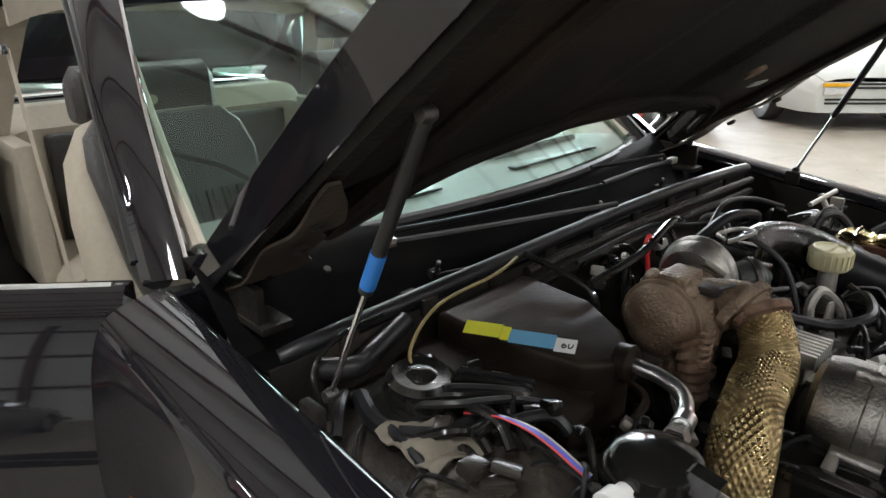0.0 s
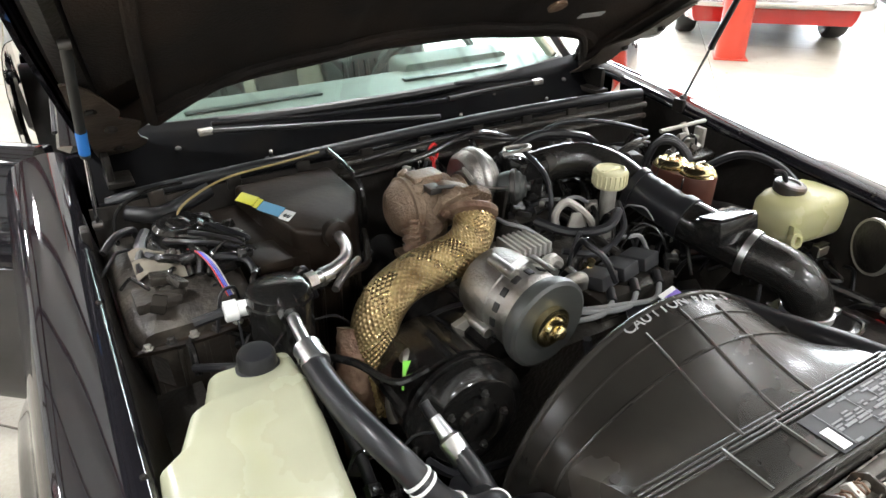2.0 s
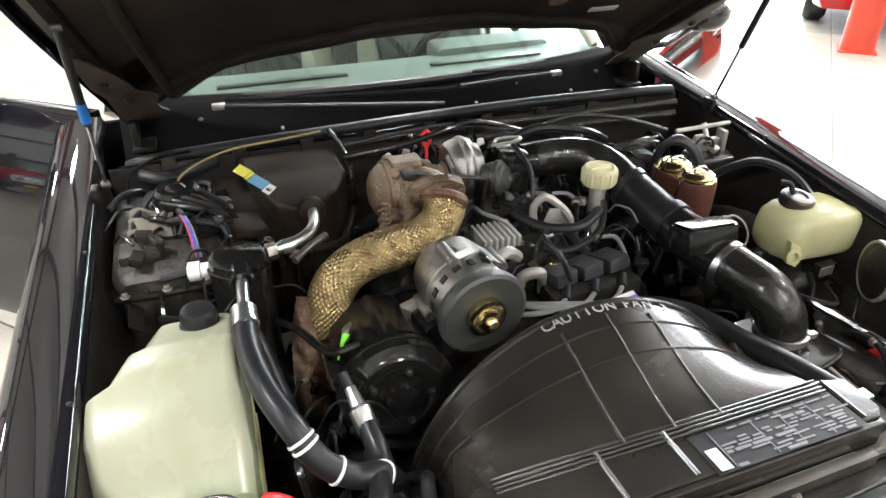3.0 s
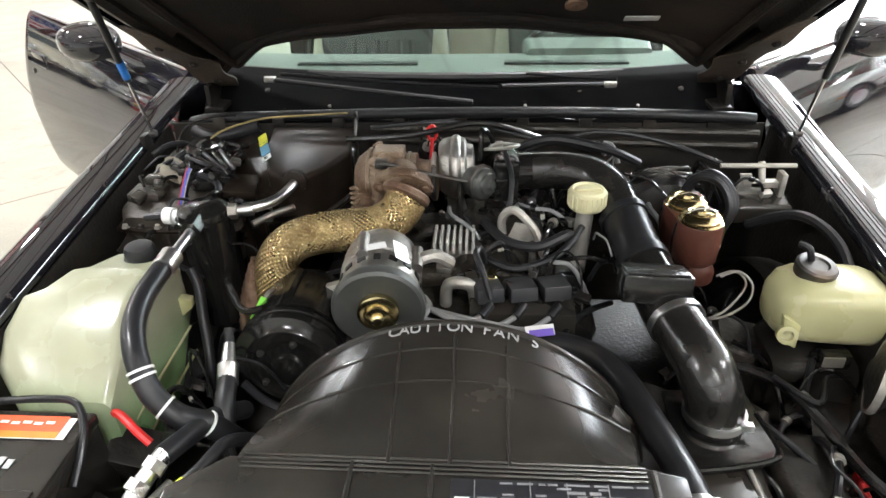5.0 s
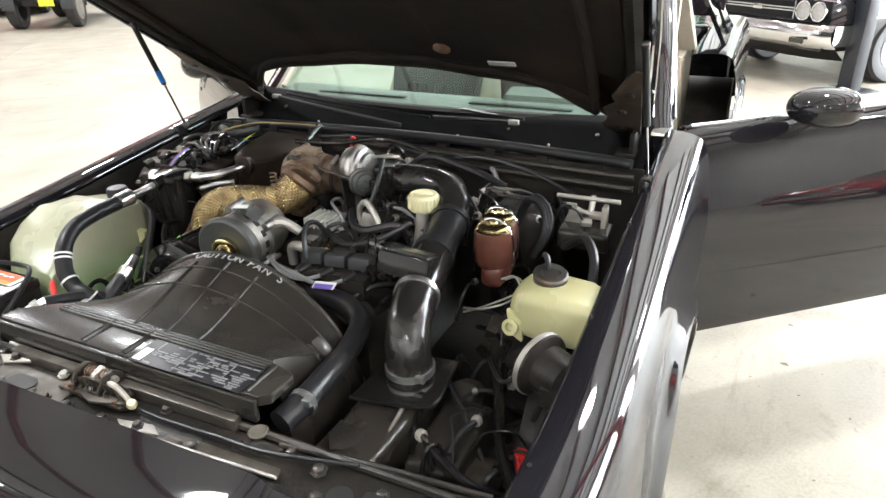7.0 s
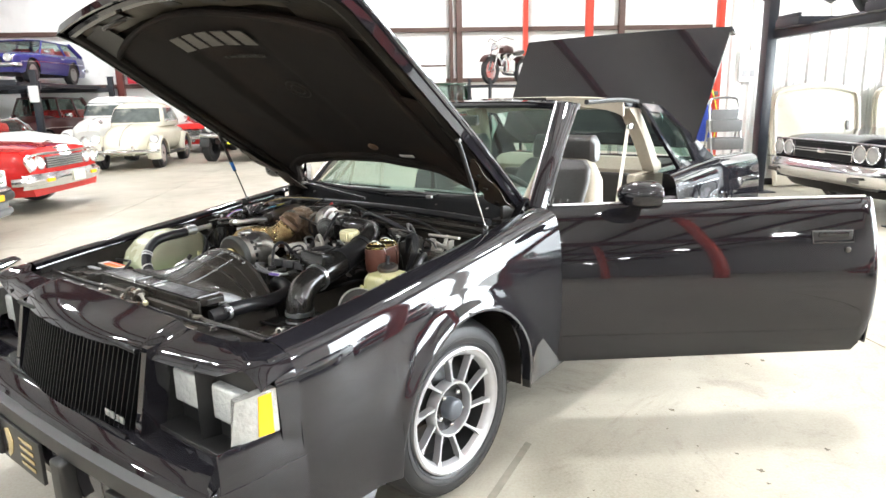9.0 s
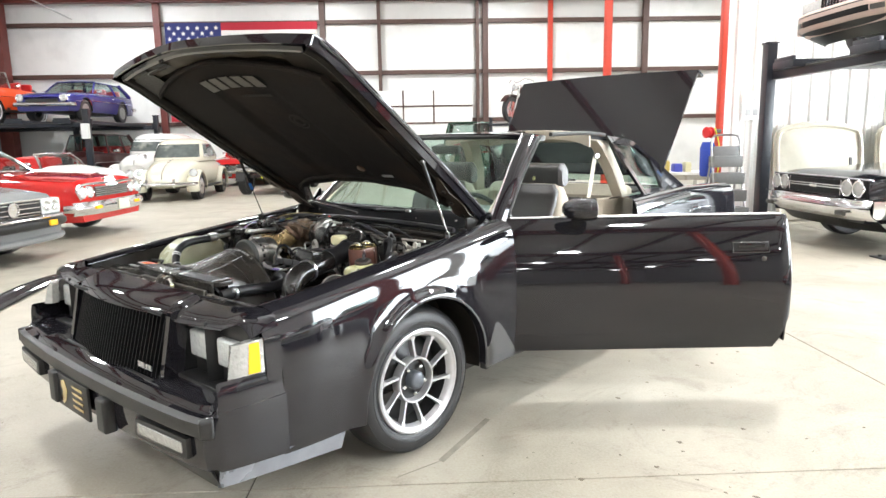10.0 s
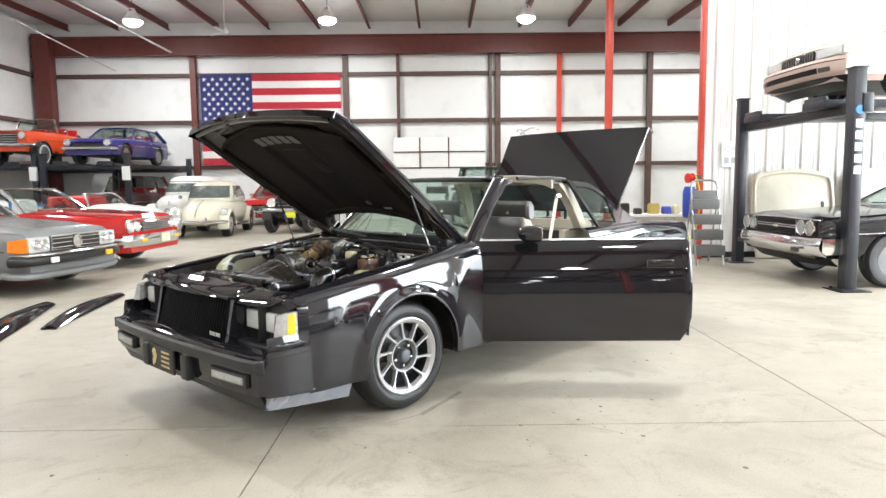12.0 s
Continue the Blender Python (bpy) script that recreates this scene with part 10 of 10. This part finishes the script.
part("grille_mouth", blob([(0.02, 0, 0.56, 0.95, 0.16, 0.06), (-0.025, 0, 0.56, 0.92, 0.14, 0.06)]), TRIM_BLACK, wg)
for sx in (1, -1):
    part("lamp_ring", lathe([(0.11, -0.02), (0.11, 0.03), (0.09, 0.035), (0.085, 0.02), (0, 0.03)], (sx * 0.62, 0.0, 0.66), (0, -1, 0), 20), CHROME, wg, "round chrome lamp")
make_car("old_sedan", "dark maroon 1930s sedan under the lift", "car", park(-9.3, 17.5, -90), MAROON_CAR, 4.2, 1.6, [(0, 0.95), (1.2, 1.1), (4.2, 1.05)], 0.4, (0.6, 3.3), 0.37, plan=[(0, 0.5), (1.3, 0.7), (1.7, 1.0), (4.2, 0.9)], cabin=(1.5, 1.7, 3.4, 4.0, 1.68), lamps=[(0.42, 0.88, 0.11, 0)], grille=(0.22, 0.55, 1.0, CHROME), bend=0.08)
# row on the driver's side of the coupe
SPORT = park(6.95, -2.95, 180)
for u_, v_ in ((6.85, -0.62), (7.0, -4.95)):
    make_car("red_sports_car", "red sports car with chrome bumper on the concrete", "car", park(u_, v_, 180), RED_PAINT, 4.4, 1.75, [(0, 0.58), (0.15, 0.70), (1.4, 0.86), (4.4, 0.84)], 0.24, (0.8, 3.2), 0.32, cabin=(1.4, 1.9, 2.8, 3.6, 1.24), lamps=[(0.6, 0.62, 0.09, 0)], grille=(0.42, 0.46, 0.60, CHROME))
sc = make_car("sports_coupe", "pale silver 1980s sports coupe with flush amber lamps", "car", SPORT, paint("pale_silver_paint", (0.55, 0.58, 0.55), 0.2), 4.2, 1.74, [(0, 0.52), (0.12, 0.62), (0.5, 0.70), (1.35, 0.86), (3.2, 0.90), (4.2, 0.80)], 0.2, (0.85, 3.25), 0.315,
              plan=[(0, 0.72), (0.12, 0.88), (0.45, 0.98), (0.9, 1.0), (3.4, 1.02), (4.2, 0.85)], cabin=(1.35, 1.95, 2.7, 3.9, 1.24), bumper=None, rim=ALU_BRIGHT)
for sx in (1, -1):
    part("amber_lamp", box((sx * 0.42, -0.006, 0.49), (0.30, 0.03, 0.04), 0.008), LENS_AMBER, sc, "amber indicator lamp")
    part("fog_lamp", box((sx * 0.42, -0.006, 0.425), (0.28, 0.03, 0.075), 0.01), LENS_CLEAR, sc, "clear fog lamp")
    part("side_marker", box((sx * 0.845, 0.42, 0.52), (0.02, 0.10, 0.035), 0.006), LENS_AMBER, sc)
for z in (0.30, 0.34, 0.46, 0.50):
    part("air_slot", box((0, -0.004, z), (0.45 if z > 0.4 else 1.05, 0.012, 0.022), 0.004), TRIM_BLACK, sc)


# ---- lifts ----
def four_post_lift(name, u0, u1, v0, v1, z, label, material, post_h=2.5, turn=0):
    t = thing(name, label, "car lift", at_building(0, 0, 0, turn))
    for i, (u_, v_) in enumerate(((u0, v0), (u0, v1), (u1, v0), (u1, v1))):
        p = part("post", join(box((u_, v_, post_h / 2), (0.14, 0.16, post_h), 0.012), box((u_, v_, post_h + 0.005), (0.17, 0.19, 0.02), 0.004)), material, t)
        part("foot_plate", box((u_, v_, 0.008), (0.36, 0.40, 0.014), 0.003), material, p)
        for k in range(2):
            part("anchor_bolt", lathe([(0.02, 0), (0.02, 0.02), (0, 0.022)], (u_ - 0.12, v_ - 0.12 + 0.24 * k, 0.015), (0, 0, 1), 6), STEEL_DARK, p)
        part("slider", box((u_ + (0.09 if i < 2 else -0.09), v_, z - 0.06), (0.12, 0.2, 0.22), 0.01), material, t)
    for u_ in (u0 + 0.09, u1 - 0.09):
        part("cross_beam", box((u_, (v0 + v1) / 2, z - 0.10), (0.14, v1 - v0 - 0.14, 0.14), 0.008), material, t)
    for v_ in (v0 + 0.62, v1 - 0.62):
        part("runway", box(((u0 + u1) / 2, v_, z - 0.02), (u1 - u0 + 0.3, 0.50, 0.10), 0.008), material, t, "dark steel runway")
        part("wheel_stop", box((u0 - 0.12, v_, z + 0.05), (0.05, 0.44, 0.06), 0.008), material, t)
    part("cable", rod((u0 + 0.02, v0 + 0.1, z - 0.06), (u0 + 0.02, v1 - 0.1, z - 0.06), 0.012), STEEL_DARK, t)
    return t


lift = four_post_lift("four_post_lift", 6.41, 11.0, 4.2, 7.08, 2.28, "dark blue-black four-post car lift", LIFT_BLUE, 2.62)
for i in range(5):   # plain bars where the maker's name stands on the post
    part("name_bar", box((6.41, 4.116, 1.98 - 0.135 * i), (0.08, 0.006, 0.095), 0.001), LABEL_WHITE, lift)
part("round_badge", lathe([(0.05, 0), (0.05, 0.006), (0, 0.006)], (6.41, 4.12, 2.14), (0, -1, 0), 20), mat("blue_badge", (0.03, 0.2, 0.5), 0.4), lift, "round blue badge")
for a_ in (7.95, 10.75):
    lf = four_post_lift("four_post_lift", 16.5, 21.4, a_, a_ + 2.55, DECK_Z - 0.03, "dark four-post lift with a car on top", LIFT_BLUE, 2.35, 90)
    part("control_box", box((16.42, a_ + 0.02, 1.75), (0.10, 0.22, 0.42), 0.02), LABEL_WHITE, lf, "white control box")


# ---- flag and things at the far wall ----
CLOTH_RED = mat("red_flag_cloth", (0.40, 0.02, 0.035), 0.85, vary=0.12, scale=20, bump=0.1)
CLOTH_WHITE = mat("white_flag_cloth", (0.68, 0.66, 0.63), 0.85, vary=0.05, scale=20, bump=0.1)
CLOTH_BLUE = mat("blue_flag_cloth", (0.02, 0.028, 0.13), 0.85, vary=0.12, scale=20, bump=0.1)
FU, FV, FZ, FW, FH = -7.50, V1 - 0.30, 5.53, 5.33, 3.40


def cloth(u_, z):
    return (u_, FV + 0.02 * math.sin(u_ * 2.1 + z) + 0.012 * math.sin(u_ * 5 - z * 2), z)


flag = thing("flag", "large cloth flag with stars and stripes hung on the wall", "flag", BM)
for i in range(13):
    z1, z0 = FZ - FH * i / 13, FZ - FH * (i + 1) / 13
    ua = FU + (FW * 0.37 if i < 7 else 0)
    part("stripe", sheet(lambda u_, z: cloth(u_, z), steps(ua, FU + FW, 18), [z0, (z0 + z1) / 2, z1], 0.006), CLOTH_RED if i % 2 == 0 else CLOTH_WHITE, flag)
part("canton", sheet(lambda u_, z: cloth(u_, z), steps(FU, FU + FW * 0.37, 10), steps(FZ - FH * 7 / 13, FZ, 6), 0.006), CLOTH_BLUE, flag)
cw, ch = FW * 0.37 / 12, FH * 7 / 13 / 10
star = None
for r_ in range(9):
    for c_ in range(6 if r_ % 2 == 0 else 5):
        u_ = FU + cw * (1 + 2 * c_ + (0 if r_ % 2 == 0 else 1))
        z = FZ - ch * (1 + r_)
        if star is None:
            pts = [((0.085 if k % 2 == 0 else 0.036) * math.sin(math.pi * k / 5), (0.085 if k % 2 == 0 else 0.036) * math.cos(math.pi * k / 5)) for k in range(10)]
            star = part("star", prism(pts, -0.003, 0.003, "y", 0), CLOTH_WHITE, flag, flat=True)
            s_ = star
        else:
            s_ = new("star", star.data)
            s_.parent = flag
        p = cloth(u_, z)
        s_.matrix_basis = pose(p[0], p[1] - 0.012, p[2])

board = thing("white_sectional_door", "white panelled door with dark mullions at the wall", "door", at_building(1.55, V1 - 0.32, 0))
part("door_panel", box((0, 0, 1.55), (3.5, 0.06, 3.1), 0.01), WHITE_METAL, board)
for x in (-0.75, 0.35):
    part("mullion", box((x, -0.04, 2.5), (0.05, 0.03, 1.2), 0.004), DARK_STEEL, board)
for z in (1.95, 2.55):
    part("mullion", box((0, -0.042, z), (3.5, 0.03, 0.05), 0.004), DARK_STEEL, board)

make_car("green_truck", "dark green vintage truck with a roof rack", "truck", park(2.6, 14.2, -95), DARK_GREEN, 4.2, 1.65, [(0, 1.0), (1.3, 1.1), (4.2, 1.05)], 0.4, (0.7, 3.3), 0.37, cabin=(1.4, 1.5, 3.6, 4.0, 1.78), lamps=[(0.5, 0.9, 0.1, 0)], grille=(0.25, 0.6, 1.0, CHROME))

# motorcycle on a raised platform
mc = thing("motorcycle", "dark red motorcycle with chrome engine on a raised rack", "motorcycle", at_building(4.11, 14.44, 1.71, 45))
for x in (-0.68, 0.68):
    w_ = part("wheel", lathe([(0.22, -0.05), (0.31, -0.045), (0.33, 0), (0.31, 0.045), (0.22, 0.05), (0.22, -0.05)], (x, 0, 0.33), (0, 1, 0), 24, caps=False), TYRE, mc)
    part("rim", lathe([(0.22, -0.03), (0.23, 0), (0.22, 0.03), (0.06, 0.03), (0.05, 0), (0.06, -0.03)], (x, 0, 0.33), (0, 1, 0), 20), CHROME, w_)
part("fuel_tank", blob([(-0.25, 0, 0.80, 0.16, 0.12, 0.05), (-0.1, 0, 0.84, 0.26, 0.20, 0.08), (0.1, 0, 0.82, 0.26, 0.18, 0.08), (0.2, 0, 0.78, 0.14, 0.1, 0.04)], "x"), MAROON_CAR, mc, "dark red fuel tank")
part("engine", join(box((0.0, 0, 0.45), (0.40, 0.26, 0.28), 0.04), *[rod((-0.05, 0, 0.55), (-0.16, 0, 0.72), 0.09), rod((0.05, 0, 0.55), (0.16, 0, 0.72), 0.09)]), CHROME, mc)
part("saddle", blob([(0.2, 0, 0.74, 0.2, 0.06, 0.025), (0.4, 0, 0.75, 0.28, 0.10, 0.04), (0.62, 0, 0.80, 0.24, 0.1, 0.04)], "x"), LEATHER, mc)
part("fork", join(rod((-0.68, 0.1, 0.33), (-0.42, 0.1, 0.95), 0.025), rod((-0.68, -0.1, 0.33), (-0.42, -0.1, 0.95), 0.025)), CHROME, mc)
part("handlebar", tube([(-0.25, 0.38, 1.02), (-0.38, 0.2, 1.08), (-0.42, 0, 1.0), (-0.38, -0.2, 1.08), (-0.25, -0.38, 1.02)], 0.015, 8), CHROME, mc)
part("front_fender", sheet(lambda a, x: (-0.68 + 0.37 * math.cos(a), x, 0.33 + 0.37 * math.sin(a)), steps(0.3, 2.6, 10), [-0.08, 0, 0.08], 0.006), MAROON_CAR, mc)
part("rear_fender", sheet(lambda a, x: (0.68 + 0.38 * math.cos(a), x, 0.33 + 0.38 * math.sin(a)), steps(0.2, 2.6, 10), [-0.1, 0, 0.1], 0.006), MAROON_CAR, mc)
part("exhaust", tube([(0.0, 0.14, 0.4), (0.2, 0.17, 0.27), (0.9, 0.17, 0.27)], 0.04, 10), CHROME, mc)
part("headlamp", lathe([(0.05, -0.1), (0.09, -0.02), (0.09, 0.0), (0, 0.02)], (-0.52, 0, 0.88), (-1, 0, 0), 18), CHROME, mc)
rack = thing("display_rack", "dark steel display rack holding the motorcycle", "rack", at_building(4.11, 14.44, 0, 45))
part("rack_deck", box((0, 0, 1.68), (2.3, 0.7, 0.06), 0.008), LIFT_BLUE, rack)
for x in (-1.1, 1.1):
    for y in (-0.3, 0.3):
        part("rack_leg", box((x, y, 0.93), (0.06, 0.06, 1.86), 0.006), LIFT_BLUE, rack)

# low workbench with clutter beyond the partition's end
bench = thing("workbench", "low white workbench with clutter on top", "workbench", at_building(5.72, 9.2, 0))
part("bench_top", box((0, 0, 0.68), (1.5, 0.6, 0.05), 0.008), LABEL_WHITE, bench)
part("apron", box((0, -0.27, 0.61), (1.4, 0.02, 0.09), 0.004), PALE_METAL, bench)
for x in (-0.69, 0.69):
    for y in (-0.25, 0.25):
        part("leg", box((x, y, 0.328), (0.06, 0.06, 0.655), 0.006), PALE_STEEL, bench)
for x, w_, h_, m_, nm, lb in ((-0.62, 0.17, 0.20, ENGINE_DIRT, "gearbox_part", "grimy metal part on the bench"), (-0.36, 0.13, 0.10, STEEL_DARK, "toolbox", "dark metal toolbox on the bench"), (-0.05, 0.19, 0.19, mat("mustard_tin", (0.5, 0.38, 0.10), 0.5), "carton", "mustard yellow carton on the bench"),
                              (0.20, 0.15, 0.13, WIRE_BLUE, "bottle_crate", "blue plastic crate on the bench"), (0.38, 0.11, 0.15, CREAM_PLASTIC, "canister", "cream plastic canister on the bench")):
    o = thing(nm, lb, nm.replace("_", " "), at_building(5.72 + x, 9.1, 0.705))
    part("case", box((0, 0, h_ / 2), (w_, 0.16, h_), 0.012, 3), m_, o)
    part("lid", box((0, 0, h_ + 0.008), (w_ * 0.85, 0.13, 0.016), 0.006), m_, o)


hr = thing("hose_reel", "red hose reel with a blue cover hung on the column", "hose reel", at_building(5.72, 7.42, 0))
part("reel", lathe([(0.08, -0.05), (0.085, -0.04), (0.05, -0.035), (0.05, 0.035), (0.085, 0.04), (0.08, 0.05)], (0, 0, 1.38), (1, 0.3, 0), 24), RED_PLASTIC, hr)
part("cover", blob([(0.72, 0, 0, 0.16, 0.16, 0.06), (0.76, 0, 0, 0.20, 0.2, 0.08), (1.15, 0, 0, 0.21, 0.2, 0.08), (1.24, 0, 0, 0.15, 0.15, 0.06)], "z"), mat("blue_cloth", (0.02, 0.05, 0.32), 0.7, vary=0.2), hr, "blue cloth cover")
part("air_line", tube([(0.05, -0.1, 1.45), (0.12, -0.14, 1.1), (0.08, -0.14, 0.6), (0.0, -0.12, 0.35), (-0.1, -0.1, 0.5)], 0.01, 8), YELLOW, hr, "yellow air line")
part("wall_bracket", box((0.14, 0.06, 1.40), (0.14, 0.06, 0.06), 0.006), STEEL_DARK, hr)

# step ladder, hood panels and sign at the partition
STOOL_GREY = mat("dark_grey_stool", (0.12, 0.12, 0.115), 0.5, vary=0.15)
sl = thing("step_stool", "grey folding step stool with rubber treads", "step stool", at_building(5.78, 6.95, 0))
for x in (-0.21, 0.21):
    part("front_rail", tube([(x, -0.30, 0), (x, -0.02, 1.0), (x, 0.02, 1.25)], 0.016, 8), RIM_GREY, sl)
    part("rear_rail", tube([(x, 0.28, 0), (x, 0.02, 0.95)], 0.014, 8), RIM_GREY, sl)
part("hand_rail", tube([(-0.21, 0.02, 1.24), (-0.15, 0.03, 1.33), (0.15, 0.03, 1.33), (0.21, 0.02, 1.24)], 0.016, 8), RIM_GREY, sl)
for i in range(4):
    part("tread", box((0, -0.23 + 0.075 * i, 0.24 + 0.24 * i), (0.42, 0.26 - 0.02 * i, 0.16), 0.012), STOOL_GREY, sl)
part("back_plate", box((0, 0.0, 1.05), (0.38, 0.03, 0.26), 0.02), STOOL_GREY, sl)
PANEL_CREAM = mat("cream_panel_paint", (0.62, 0.58, 0.47), 0.35, vary=0.06, stain=(0.5, 0.45, 0.35), stain_scale=3)
for i, (u_, tilt) in enumerate(((7.55, 8), (9.15, 7), (10.7, 8))):
    hp = thing("loose_hood_panel", "cream car hood panel leaning on the partition", "car hood", at_building(u_, PART_V - 0.33, 0.02) @ pose(0, 0, 0, -tilt, 0, 0), "loose hood panels")
    part("outer_skin", prism([(-0.66, 0.0), (0.66, 0.0), (0.72, 0.7), (0.71, 1.28), (0.66, 1.38), (0.50, 1.46), (0.25, 1.51), (0, 1.525), (-0.25, 1.51), (-0.50, 1.46), (-0.66, 1.38), (-0.71, 1.28), (-0.72, 0.7)], -0.015, 0.015, "y", 0.012, 3), PANEL_CREAM, hp)
    part("inner_frame", tube([(-0.64, -0.03, 0.06), (-0.66, -0.03, 0.7), (-0.645, -0.03, 1.26), (-0.5, -0.03, 1.39), (0, -0.03, 1.455), (0.5, -0.03, 1.39), (0.645, -0.03, 1.26), (0.66, -0.03, 0.7), (0.64, -0.03, 0.06)], 0.025, 8), PANEL_CREAM, hp)
    part("latch_slot", box((0.5, -0.02, 0.85), (0.05, 0.02, 0.2), 0.005), STEEL_DARK, hp)
sg = thing("wall_sign", "white sign with grey letters on the partition", "sign", at_building(6.52, PART_V - 0.045, 1.78))
part("sign_plate", box((0, 0, 0), (0.30, 0.012, 0.44), 0.004), LABEL_WHITE, sg)
words("GR", 0.14, Matrix.Translation((0, -0.008, 0.09)) @ pose(0, 0, 0, 90, 0, 0), PRINT_GREY, "letters", sg)
for x in (-0.06, 0.06):
    part("print_bar", box((x, -0.008, -0.10), (0.08, 0.003, 0.10), 0.001), PRINT_GREY, sg)

# black trim panels lying on the floor
for i, (p, q, w_) in enumerate((((-3.0, -0.25, 0), (-4.75, 0.75, 0), 0.17), ((-3.3, 0.35, 0), (-4.75, 1.55, 0), 0.12))):
    a, b = Vector(p), Vector(q)
    d = (b - a).normalized()
    n = Vector((-d.y, d.x, 0))
    L_ = (b - a).length
    o = thing("loose_trim_panel", "long glossy black trim panel lying on the floor", "trim panel", Matrix.Translation(a), "loose trim panels")
    part("panel", sheet(lambda t, s: d * (L_ * t) + n * (w_ * s * (0.6 + 0.4 * math.sin(math.pi * t)) + 0.06 * math.sin(math.pi * t)) + Vector((0, 0, 0.012 + 0.07 * (1 - s * s) * (0.5 + 0.5 * math.sin(math.pi * t)))), steps(0, 1, 24), steps(-1, 1, 8), 0.01), BLACK_PAINT, o)
    for t in (0.25, 0.6, 0.85):
        c_ = d * (L_ * t)
        part("clip", box((c_.x, c_.y, 0.03), (0.07, 0.05, 0.05), 0.01), TRIM_BLACK, o)
